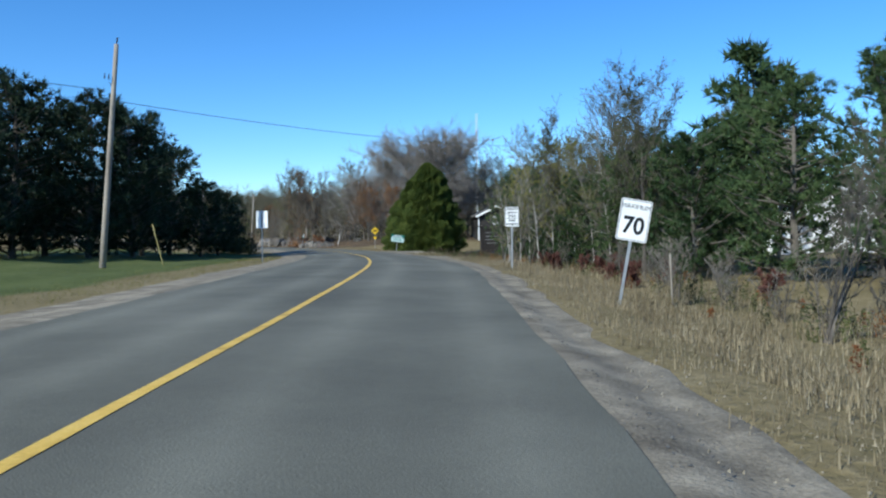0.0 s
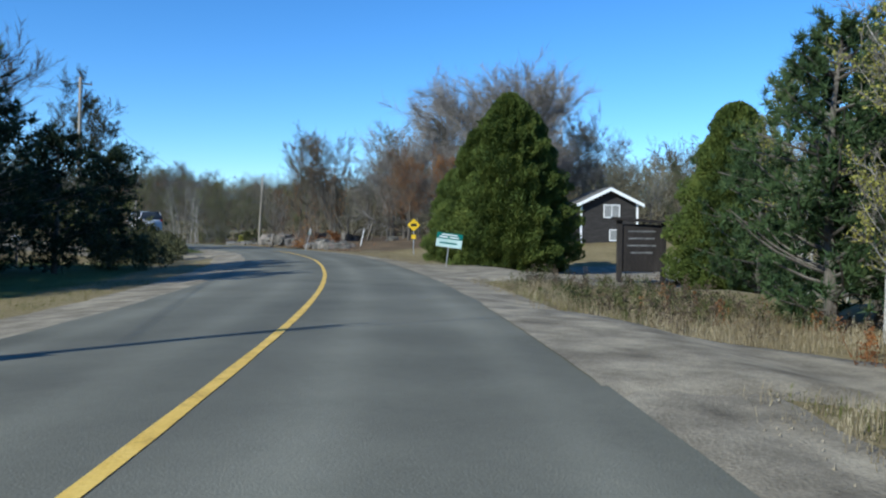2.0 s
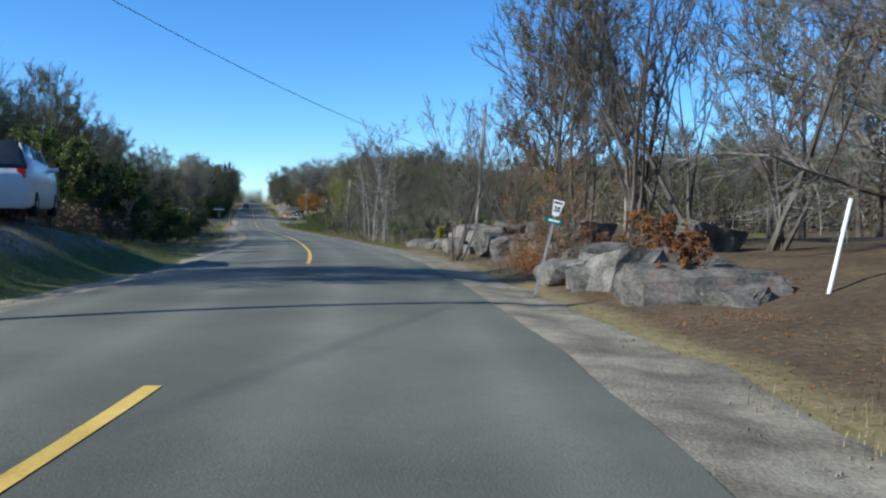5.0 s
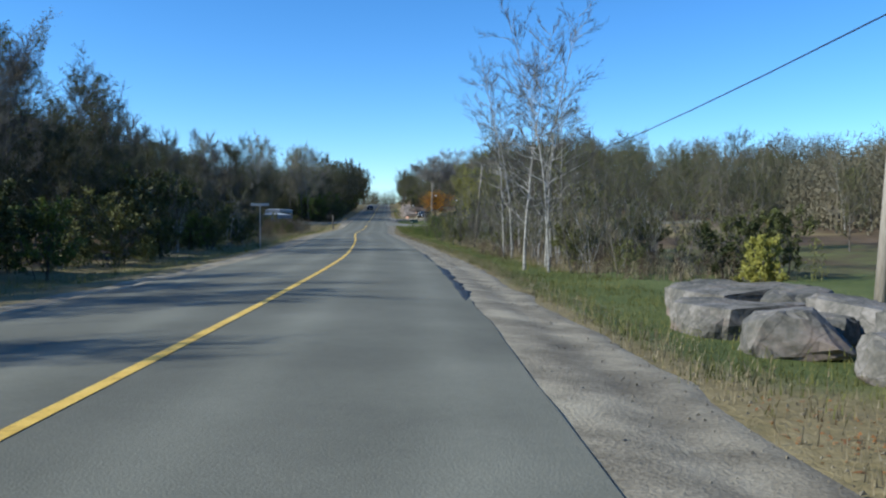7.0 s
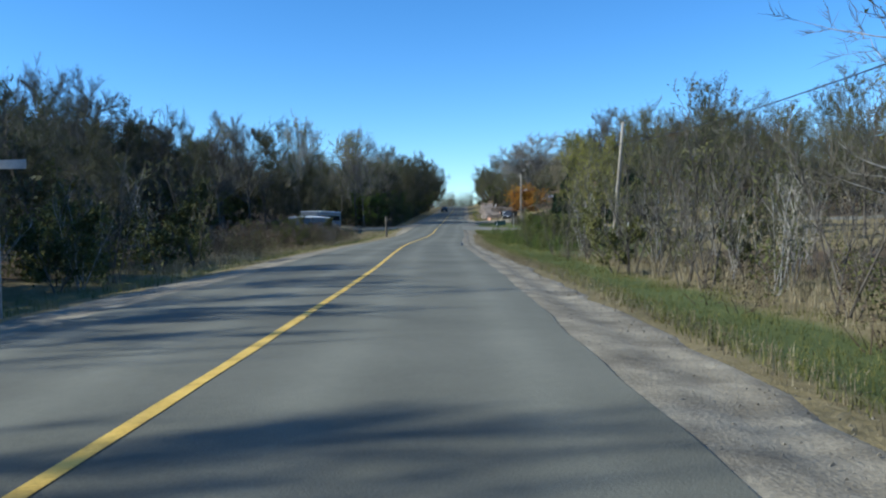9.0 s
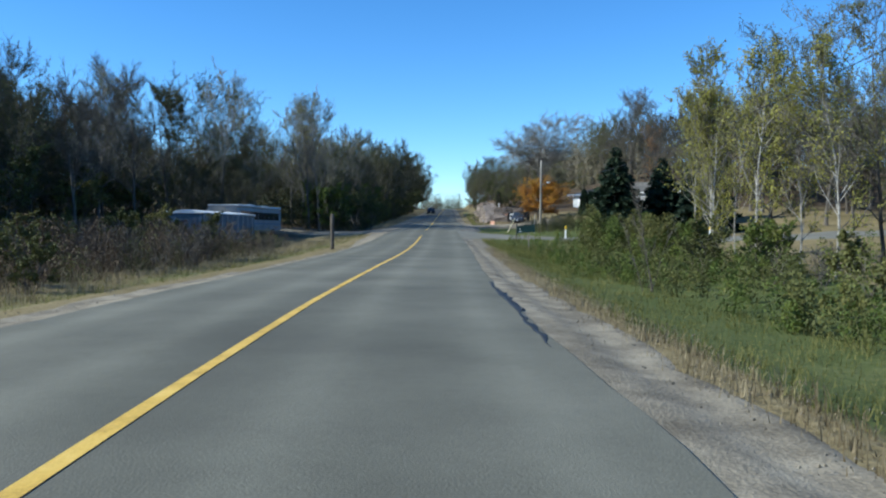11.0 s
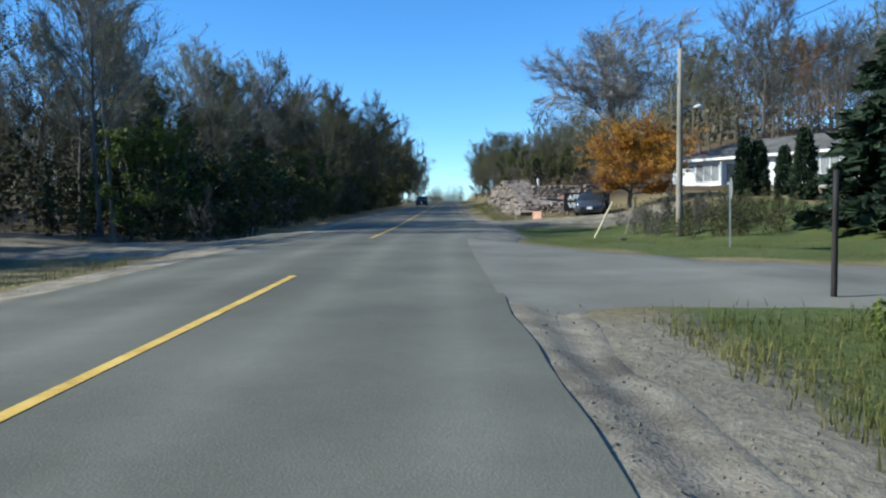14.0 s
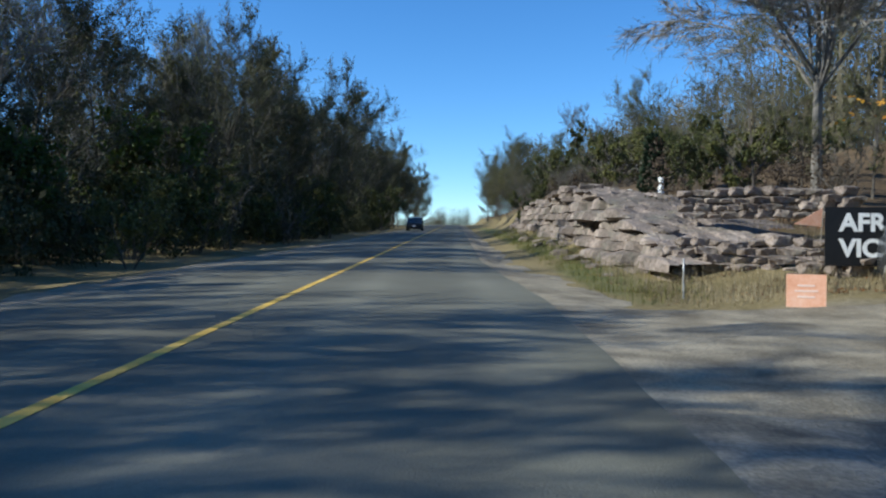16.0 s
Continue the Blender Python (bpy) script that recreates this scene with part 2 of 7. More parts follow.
def road_coords(x, y):
    """s and l of world places."""
    x, y = np.atleast_1d(np.asarray(x, float)), np.atleast_1d(np.asarray(y, float))
    s, l = np.empty(len(x)), np.empty(len(x))
    for k in range(0, len(x), 4000):
        dx, dy = x[k:k + 4000, None] - RP[None, :, 0], y[k:k + 4000, None] - RP[None, :, 1]
        i = np.argmin(dx * dx + dy * dy, 1)
        n = np.arange(len(i))
        s[k:k + 4000] = RS[i]
        l[k:k + 4000] = np.sign(dx[n, i] * RT[i, 1] - dy[n, i] * RT[i, 0]) * np.hypot(dx[n, i], dy[n, i])
    return s, l


# Land beside the road, metres above the road: s, verge at 7 m, then at 10, 20, 45 and 160 m out
LAND_RIGHT = np.array([
    (-90, -0.5, -0.7, -0.7, 0, 5), (50, -0.4, -0.5, -0.3, 0.3, 6), (59, -0.3, -0.45, -0.6, -0.1, 5), (61.5, -0.12, -0.35, -0.9, -0.6, 5), (66, -0.12, -0.5, -1.2, -0.9, 5), (75, -0.15, -0.5, -1.2, -0.9, 5), (80, -0.15, -0.45, -0.5, 0.5, 5),
    (98, 0.1, 0.6, 1.2, 1.5, 5), (124, 0.1, 0.5, 0.7, 0.5, 4), (136, -0.35, -0.4, -0.4, -0.3, 11), (190, -0.5, -0.6, -0.5, 0, 11),
    (257.5, -0.5, -0.5, -0.3, 0.6, 11), (260.5, -0.14, -0.2, -0.25, 0.6, 11), (276, -0.16, -0.2, -0.2, 0.8, 8), (280, -0.3, -0.35, -0.2, 0.9, 8), (288, -0.5, -0.55, 0.8, 1.7, 9), (292, -0.35, -0.3, 1.0, 1.9, 9), (294, -0.12, 0.0, 1.2, 2.0, 9), (300, -0.12, 0.05, 1.4, 2.1, 9), (305, -0.15, 0.1, 1.5, 2.3, 10),
    (311, 0.0, 1.2, 1.7, 2.6, 9), (319, 0.3, 2.6, 2.3, 3.5, 11), (330, 0.35, 3.0, 4.0, 6, 12), (345, 0.4, 3.3, 4.8, 9, 12), (420, 0.2, 2.0, 3.5, 7, 9), (1400, 0, 0.5, 1, 2, 4)])
LAND_LEFT = np.array([
    (-90, -0.2, -0.2, 0.1, 0.5, 5), (60, -0.15, -0.2, 0.1, 0.6, 5), (94, -0.2, 0.1, 0.9, 1.8, 6), (100, -0.05, 1.0, 2.0, 2.4, 6), (106, 0.8, 1.8, 2.1, 2.6, 6), (112, 1.1, 2.0, 2.1, 2.6, 6), (115, 0.8, 1.7, 2.0, 2.6, 6), (122, 0.15, 1.1, 1.7, 2.4, 6), (135, -0.2, 0.2, 0.8, 2, 6), (150, -0.35, -0.3, 0.4, 2, 6),
    (240, -0.4, -0.4, -0.2, 0.5, 5), (285, -0.35, -0.4, 0.0, 1.0, 6), (330, -0.3, -0.3, 0.4, 1.5, 7), (1400, 0, 0, 0.5, 1, 3)])


def land(x, y):
    """Height of the ground at world places."""
    s, l = road_coords(x, y)
    z = np.interp(s, RS, RP[:, 2])
    out = np.empty(len(s))
    for side, table in ((1, LAND_RIGHT), (-1, LAND_LEFT)):
        pick = l * side >= 0
        d = np.abs(l[pick])
        cols = [np.interp(s[pick], table[:, 0], table[:, k]) for k in range(1, 6)]
        levels = [np.full(len(d), -0.35), np.full(len(d), -0.3), np.full(len(d), -0.12), *cols, cols[-1] + 6]
        marks = [0, 3.3, 4.6, 7, 10, 20, 45, 160, 900]
        h = levels[0].copy()
        for a, b, la, lb in zip(marks, marks[1:], levels, levels[1:]):
            u = np.clip((d - a) / (b - a), 0, 1)
            u = u * u * (3 - 2 * u)
            h = np.where(d >= a, la + (lb - la) * u, h)
        out[pick] = z[pick] + h
    bumps = 0.10 * np.sin(x * 0.9 + 1.7 * np.sin(y * 0.37)) * np.sin(y * 0.8 + 1.3 * np.sin(x * 0.41))
    return out + bumps * np.clip((np.abs(l) - 5.5) / 3, 0, 1)


def ground_at(x, y):
    return float(land(np.array([x]), np.array([y]))[0])


def spot(s, l, dz=0.0):
    """A place on the ground, by the road's own measure."""
    x, y, _ = on_road(s, l)
    return Vector((float(x), float(y), ground_at(x, y) + dz))


# ---- mesh helpers ----
class Build:
    """Collects corners and faces for one mesh."""

    def __init__(self):
        self.v, self.f, self.n = [], [], 0

    def add(self, verts, faces):
        verts = np.asarray(verts, float).reshape(-1, 3)
        self.v.append(verts)
        self.f += [tuple(i + self.n for i in f) for f in faces]
        self.n += len(verts)

    def tube(self, pts, radii, sides=5, cap=False):
        pts = np.asarray(pts, float)
        way = np.gradient(pts, axis=0)
        way /= np.linalg.norm(way, axis=1)[:, None] + 1e-9
        ref = np.array([0.0, 0.0, 1.0]) if abs(way[0][2]) < 0.8 else np.array([1.0, 0.0, 0.0])
        a = np.cross(way, ref)
        a /= np.linalg.norm(a, axis=1)[:, None] + 1e-9
        b = np.cross(way, a)
        ang = np.arange(sides) * 2 * np.pi / sides
        ring = pts[:, None] + np.asarray(radii)[:, None, None] * (a[:, None] * np.cos(ang)[None, :, None] + b[:, None] * np.sin(ang)[None, :, None])
        faces = [(k * sides + j, k * sides + (j + 1) % sides, (k + 1) * sides + (j + 1) % sides, (k + 1) * sides + j)
                 for k in range(len(pts) - 1) for j in range(sides)]
        if cap:
            faces += [tuple(range(sides))[::-1], tuple(range((len(pts) - 1) * sides, len(pts) * sides))]
        self.add(ring, faces)

    def box(self, x0, y0, z0, x1, y1, z1, m=None):
        v = np.array([(x, y, z) for z in (z0, z1) for x, y in ((x0, y0), (x1, y0), (x1, y1), (x0, y1))])
        if m is not None:
            v = v @ np.array(m.to_3x3()).T + np.array(m.translation)
        self.add(v, [(3, 2, 1, 0), (4, 5, 6, 7), (0, 1, 5, 4), (1, 2, 6, 5), (2, 3, 7, 6), (3, 0, 4, 7)])

    def prism(self, outline, y0, y1):
        """An outline in x, z drawn out from y0 to y1."""
        n = len(outline)
        v = [(x, y0, z) for x, z in outline] + [(x, y1, z) for x, z in outline]
        self.add(v, [tuple(range(n)), tuple(range(2 * n - 1, n - 1, -1))] + [(k, k + n, (k + 1) % n + n, (k + 1) % n) for k in range(n)])

    def quads(self, centre, u, v):
        """Many small flat pieces at once: arrays of centres and half sides."""
        p = np.stack([centre - u - v, centre + u - v, centre + u + v, centre - u + v], 1).reshape(-1, 3)
        n = len(centre)
        self.v.append(p)
        idx = np.arange(n)[:, None] * 4 + np.arange(4)[None] + self.n
        self.f += [tuple(r) for r in idx.tolist()]
        self.n += 4 * n

    def tris(self, a, b, c):
        p = np.stack([a, b, c], 1).reshape(-1, 3)
        n = len(a)
        self.v.append(p)
        self.f += [tuple(r) for r in (np.arange(n)[:, None] * 3 + np.arange(3)[None] + self.n).tolist()]
        self.n += 3 * n

    def mesh(self, name, material, smooth=False):
        me = bpy.data.meshes.new(name)
        me.from_pydata(np.vstack(self.v).tolist() if self.v else [], [], self.f)
        me.materials.append(material)
        if smooth:
            me.polygons.foreach_set("use_smooth", [True] * len(me.polygons))
        me.update()
        return me


def part(name, build, material, parent=None, label="", smooth=False, m=None):
    ob = new(name, build.mesh(name, material, smooth))
    if parent is not None:
        ob.parent = parent
    if m is not None:
        ob.matrix_basis = m
    return tagged(ob, label)


def thing(name, label, category, m, group=""):
    ob = new(name)
    ob.empty_display_size = 0.3
    ob.matrix_basis = m
    return tagged(ob, label, category, group)


def stand(s, l, turn=0.0, lean=0.0, tip=0.0, dz=0.0):
    """A pose on the ground beside the road: x to the road's right, y along it, z up, then turned."""
    p = spot(s, l, dz)
    return Matrix.Translation(p) @ pose(0, 0, 0, 0, 0, heading(s) + turn) @ pose(0, 0, 0, tip, lean, 0)


# ---- ground, road, shoulders ----
def axis(fine0, fine1, step, far0, far1):
    out = list(np.arange(fine0, fine1, step))
    d, v = step, fine1
    while v < far1:
        out.append(v)
        d *= 1.18
        v += d
    d, v = step, fine0
    while v > far0:
        d *= 1.18
        v -= d
        out.insert(0, v)
    return np.array(out)


def ramp01(v, a, b):
    return np.clip((v - a) / (b - a), 0, 1)


def band(v, a, b, soft):
    return ramp01(v, a - soft, a + soft) * (1 - ramp01(v, b - soft, b + soft))


def make_ground():
    gx, gy = axis(-25, 125, 1.0, -2500, 2800), axis(-15, 380, 1.0, -1500, 3200)
    xx, yy = (a.ravel() for a in np.meshgrid(gx, gy))
    zz = land(xx, yy)
    nx, ny = len(gx), len(gy)
    i = (np.arange(ny - 1)[:, None] * nx + np.arange(nx - 1)[None]).ravel()
    me = bpy.data.meshes.new("ground")
    me.from_pydata(np.stack([xx, yy, zz], 1).tolist(), [], np.stack([i, i + 1, i + nx + 1, i + nx], 1).tolist())
    s, l = road_coords(xx, yy)
    lawn = band(s, -90, 74, 3) * (1 - ramp01(l, -8, -6.5)) * ramp01(l, -30, -24)
    lawn = np.maximum(lawn, band(s, 134, 185, 6) * band(l, 11, 60, 2))
    lawn = np.maximum(lawn, band(s, 132, 156, 3) * band(l, 5.3, 13, 0.6))
    lawn = np.maximum(lawn, band(s, 140, 262, 8) * band(l, 5.3, 8.3, 0.6) * 0.85)
    for s0, l0 in ((278.5, 5.4), (275, 6.4), (270.5, 8.2)):
        lawn = np.maximum(lawn, band(s, s0, 293, 1) * band(l, l0, 20, 0.5))
    lawn = np.maximum(lawn, band(s, 200, 264, 3) * band(l, 5.2, 16, 0.6) * 0.95)
    lawn = np.maximum(lawn, band(s, 238, 261, 2) * band(l, 4.9, 8, 0.4))
    lawn = np.maximum(lawn, band(s, 140, 262, 8) * band(l, -8, -5.6, 0.7) * 0.5)
    lawn = np.maximum(lawn, band(s, 300, 400, 4) * band(l, 5.3, 7, 0.6) * 0.6)
    lawn = np.maximum(lawn, band(s, 98, 126, 3) * band(l, -7.6, -4.4, 0.5))
    litter = np.maximum(band(s, 150, 204, 6) * ramp01(l, 9.5, 14), np.maximum(ramp01(s, 305, 312) * ramp01(l, 8, 10), ramp01(s, 130, 150) * ramp01(-l, 9, 13)))
    litter = np.maximum(litter, np.maximum(band(s, 92, 130, 4) * ramp01(l, 4.8, 5.8), ramp01(np.abs(l), 45, 60)))
    stones = band(s, 62, 80, 2.5) * band(l, 3, 26, 2)
    stones = np.maximum(stones, band(s, 293, 300, 1.2) * band(l, 3, 16, 1))
    stones = np.maximum(stones, np.maximum(band(s, 84, 92, 2), band(s, 276, 292, 2) * 0.7) * band(l, -24, -3, 1))
    stones = np.maximum(stones, band(s, 234, 262, 4) * band(l, 3, np.interp(s, (234, 255, 262), (4.6, 5.5, 5.9)), 0.35))
    stones = np.maximum(stones, band(s, 107, 117, 1.5) * band(l, -12, -5.8, 0.6))
    att = me.color_attributes.new("zone", "FLOAT_COLOR", "POINT")
    col = np.stack([lawn * (1 - litter * 0.5), stones, litter, np.ones(len(s))], 1)
    att.data.foreach_set("color", col.astype(np.float32).ravel())
    m = bpy.data.materials.new("grass, litter and gravel")
    m.use_nodes = True
    nd, ln = m.node_tree.nodes, m.node_tree.links
    at = nd.new("ShaderNodeAttribute")
    at.attribute_name = "zone"
    sep = nd.new("ShaderNodeSeparateColor")
    ln.new(at.outputs["Color"], sep.inputs[0])
    tc = nd.new("ShaderNodeTexCoord")

    def noise_at(scale, detail=5):
        n = nd.new("ShaderNodeTexNoise")
        n.inputs["Scale"].default_value, n.inputs["Detail"].default_value, n.inputs["Roughness"].default_value = scale, detail, 0.65
        ln.new(tc.outputs["Object"], n.inputs["Vector"])
        return n.outputs["Fac"]

    big, fine = noise_at(0.35), noise_at(7.0)

    def colours(fac, stops):
        r = nd.new("ShaderNodeValToRGB")
        e = r.color_ramp.elements
        while len(e) < len(stops):
            e.new(0.5)
        for k, c in enumerate(stops):
            e[k].position, e[k].color = 0.3 + 0.4 * k / (len(stops) - 1), (*c, 1)
        ln.new(fac, r.inputs[0])
        return r.outputs[0]

    avg = nd.new("ShaderNodeMath")
    avg.operation = "MULTIPLY_ADD"
    ln.new(fine, avg.inputs[0])
    avg.inputs[1].default_value = 0.55
    half = nd.new("ShaderNodeMath")
    half.operation = "MULTIPLY"
    ln.new(big, half.inputs[0])
    half.inputs[1].default_value = 0.45
    ln.new(half.outputs[0], avg.inputs[2])
    last = colours(avg.outputs[0], [(0.1, 0.085, 0.035), (0.2, 0.155, 0.075), (0.29, 0.235, 0.13)])
    for channel, stops in (("Blue", [(0.045, 0.032, 0.02), (0.1, 0.07, 0.042), (0.19, 0.13, 0.075)]),
                           ("Red", [(0.05, 0.068, 0.02), (0.09, 0.108, 0.032), (0.15, 0.155, 0.06)]),
                           ("Green", [(0.11, 0.095, 0.068), (0.19, 0.163, 0.118), (0.3, 0.262, 0.195)])):
        edge = nd.new("ShaderNodeMath")
        edge.operation = "MULTIPLY_ADD"
        ln.new(big, edge.inputs[0])
        edge.inputs[1].default_value = 0.9
        ln.new(sep.outputs[channel], edge.inputs[2])
        hard = nd.new("ShaderNodeMapRange")
        hard.inputs["From Min"].default_value, hard.inputs["From Max"].default_value = 0.78, 1.12
        ln.new(edge.outputs[0], hard.inputs["Value"])
        mx = nd.new("ShaderNodeMix")
        mx.data_type = "RGBA"
        ln.new(hard.outputs[0], mx.inputs["Factor"])
        ln.new(last, mx.inputs[6])
        ln.new(colours(avg.outputs[0], stops), mx.inputs[7])
        last = mx.outputs[2]
    bsdf = nd["Principled BSDF"]
    ln.new(last, bsdf.inputs["Base Color"])
    bsdf.inputs["Roughness"].default_value = 0.95
    bsdf.inputs["Specular IOR Level"].default_value = 0.15
    bp = nd.new("ShaderNodeBump")
    bp.inputs["Strength"].default_value, bp.inputs["Distance"].default_value = 0.8, 0.06
    ln.new(fine, bp.inputs["Height"])
    ln.new(bp.outputs[0], bsdf.inputs["Normal"])
    me.materials.append(m)
    me.polygons.foreach_set("use_smooth", [True] * len(me.polygons))
    return tagged(new("ground", me), "rolling roadside land of dry grass, lawn and leaf litter", "ground", kind="structure")


def wobble(s, seed):
    return np.sin(s * 0.83 + seed) * 0.4 + np.sin(s * 2.1 + seed * 2) * 0.3 + np.sin(s * 5.3 + seed * 3) * 0.3


def ribbon(name, material, s0, s1, l_of, z_of, cols, step, label, category, smooth=True):
    """A strip laid along the road; l_of and z_of give each column's offset and height above the road."""
    ss = np.arange(s0, s1, step)
    grid = []
    for c in range(cols):
        l = l_of(c / (cols - 1), ss)
        x, y, z = on_road(ss, l)
        grid.append(np.stack([x, y, z + z_of(c / (cols - 1), ss)], 1))
    v = np.stack(grid, 1).reshape(-1, 3)
    i = (np.arange(len(ss) - 1)[:, None] * cols + np.arange(cols - 1)[None]).ravel()
    b = Build()
    b.add(v, np.stack([i, i + 1, i + cols + 1, i + cols], 1).tolist())
    return tagged(part(name, b, material, smooth=smooth), label, category, kind="structure")


HALF = 3.47
make_ground()


def widening(ss):
    """How far the asphalt spreads to the right before the drive."""
    return np.interp(ss, (277, 284, 300, 312), (0, 0.65, 0.75, 0))


def road_edge(u, ss):
    """Offsets across the asphalt, its last columns turned down as the broken edge."""
    side = 2 * u - 1
    far = abs(side)
    reach = HALF if far > 0.99 else HALF - 0.03 if far > 0.93 else far * HALF
    return np.sign(side) * (reach + (far > 0.93) * wobble(ss, 1.0 + np.sign(side)) * 0.045) + (far * widening(ss) if side > 0 else 0)


def road_height(u, ss):
    side = np.abs(2 * u - 1)
    return 0.04 - 0.05 * side**2 - (0.1 if side > 0.99 else 0.0) + 0 * ss


def wheel_wear(material):
    """Polished pale wheel paths, dark oily lane middles and patched stretches, laid out by the strip's own measure."""
    nd, ln = material.node_tree.nodes, material.node_tree.links
    at = nd.new("ShaderNodeAttribute")
    at.attribute_name = "wear"
    big = nd.new("ShaderNodeTexNoise")
    big.inputs["Scale"].default_value, big.inputs["Detail"].default_value = 0.09, 5
    tc = nd.new("ShaderNodeTexCoord")
    ln.new(tc.outputs["Object"], big.inputs["Vector"])
    add = nd.new("ShaderNodeMath")
    add.operation = "MULTIPLY_ADD"
    ln.new(big.outputs["Fac"], add.inputs[0])
    add.inputs[1].default_value = 0.9
    ln.new(at.outputs["Fac"], add.inputs[2])
    rng = nd.new("ShaderNodeMapRange")
    rng.inputs["From Min"].default_value, rng.inputs["From Max"].default_value = 0.2, 1.3
    rng.inputs["To Min"].default_value, rng.inputs["To Max"].default_value = 0.74, 1.2
    ln.new(add.outputs[0], rng.inputs["Value"])
    mul = nd.new("ShaderNodeMix")
    mul.data_type, mul.blend_type = "RGBA", "MULTIPLY"
    mul.inputs["Factor"].default_value = 1.0
    base = nd["Principled BSDF"].inputs["Base Color"]
    ln.new(base.links[0].from_socket, mul.inputs[6])
    ln.new(rng.outputs[0], mul.inputs[7])
    mid = nd.new("ShaderNodeTexNoise")
    mid.inputs["Scale"].default_value, mid.inputs["Detail"].default_value, mid.inputs["Roughness"].default_value = 9.0, 9, 0.85
    ln.new(tc.outputs["Object"], mid.inputs["Vector"])
    r2 = nd.new("ShaderNodeMapRange")
    r2.inputs["From Min"].default_value, r2.inputs["From Max"].default_value = 0.3, 0.7
    r2.inputs["To Min"].default_value, r2.inputs["To Max"].default_value = 0.9, 1.1
    ln.new(mid.outputs["Fac"], r2.inputs["Value"])
    m2 = nd.new("ShaderNodeMix")
    m2.data_type, m2.blend_type = "RGBA", "MULTIPLY"
    m2.inputs["Factor"].default_value = 1.0
    ln.new(mul.outputs[2], m2.inputs[6])
    ln.new(r2.outputs[0], m2.inputs[7])
    ln.new(m2.outputs[2], base)


wheel_wear(ASPHALT)
road = ribbon("road", ASPHALT, -85, 1300, road_edge, road_height, 41, 0.9, "worn grey two-lane asphalt road with cracked edges", "road", False)
across = np.tile(np.linspace(-HALF, HALF, 41), len(road.data.vertices) // 41)
worn = sum(np.exp(-((across - c) / 0.32) ** 2) for c in (-2.75, -1.0, 1.0, 2.75)) - 0.3 * np.exp(-(across / 0.5) ** 2)
road.data.attributes.new("wear", "FLOAT", "POINT").data.foreach_set("value", worn.astype(np.float32) * 0.55)


def shoulder(side, wide, s0=-85, s1=700, material=GRAVEL, raised=0.0, label="pale gravel shoulder beside the asphalt"):
    """The gravel, which runs out into the land at its outer edge."""
    def off(u, ss):
        reach = np.interp(ss, *wide)
        return side * (HALF - 0.35 + (widening(ss) if side > 0 else 0) + u * (reach + 0.35 + 0.16 * wobble(ss * 0.4, side) + 0.1 * wobble(ss * 1.7, side * 3)))

    def lift(u, ss):
        x, y, z = on_road(ss, off(u, ss))
        flat = -0.022 - 0.12 * np.clip(u - 0.25, 0, 1) + 0.008 * np.sin(ss * 3 + u * 9) * min(1, u * 4)
        blend = np.clip((u - 0.45) / 0.45, 0, 1)
        return flat + (land(x, y) - z + 0.02 - flat) * blend + raised - (0.05 if u > 0.99 else 0.0)

    return ribbon("shoulder", material, s0, s1, off, lift, 12, 0.8, label, "road shoulder")


# metres along the road, and how wide the gravel is there
RIGHT_GRAVEL = ((-90, 25, 42, 80, 95, 150, 190, 225, 262, 290, 312), (1.0, 1.0, 1.6, 1.7, 1.45, 1.4, 1.2, 1.15, 0.9, 2.0, 1.2))
shoulder(1, RIGHT_GRAVEL)
shoulder(1, RIGHT_GRAVEL, 276.5, 293.5, GREY_GRAVEL, 0.012, "grey gravel and broken asphalt between the side road and the drive")
shoulder(-1, ((-90, 80, 115, 150, 180, 225, 250, 258, 290, 330, 700), (1.8, 1.8, 0.85, 1.2, 1.6, 1.0, 0.7, 1.3, 1.8, 1.2, 1.2)))


def paint(s0, s1):
    return ribbon("centre_line", YELLOW, s0, s1, lambda u, ss: (u - 0.5) * 0.125 + 0.008 * wobble(ss, u * 5), lambda u, ss: 0.046 + 0 * ss, 2, 0.8,
                  "solid yellow painted centre line, worn", "road marking")


for s0, s1 in ((-85, 96), (112.5, 266), (279, 700)):
    paint(s0, s1)


def crack(s0, s1, l0, l1, wide, seed):
    """A tarred or open crack that wanders from one place on the asphalt to another."""
    n = max(6, int(math.hypot(s1 - s0, l1 - l0) / 0.35))
    rng = np.random.default_rng(seed)
    u = np.linspace(0, 1, n)
    s, l = s0 + (s1 - s0) * u + np.cumsum(rng.normal(size=n)) * 0.02, l0 + (l1 - l0) * u + np.cumsum(rng.normal(size=n)) * 0.02
    w = wide * 0.5 * rng.uniform(0.15, 1.3, n)
    along_s = abs(s1 - s0) > abs(l1 - l0)
    b = Build()
    rows = []
    for sgn in (-1, 1):
        x, y, z = on_road(s + (0 if along_s else 1) * sgn * w, l + (1 if along_s else 0) * sgn * w)
        rows.append(np.stack([x, y, z + 0.047 - 0.05 * (l / HALF) ** 2], 1))
    v = np.stack(rows, 1).reshape(-1, 3)
    b.add(v, [(2 * k, 2 * k + 1, 2 * k + 3, 2 * k + 2) for k in range(n - 1)])
    return tagged(part("road_crack", b, TAR), "dark crack in the asphalt", "crack", "road cracks", "structure")


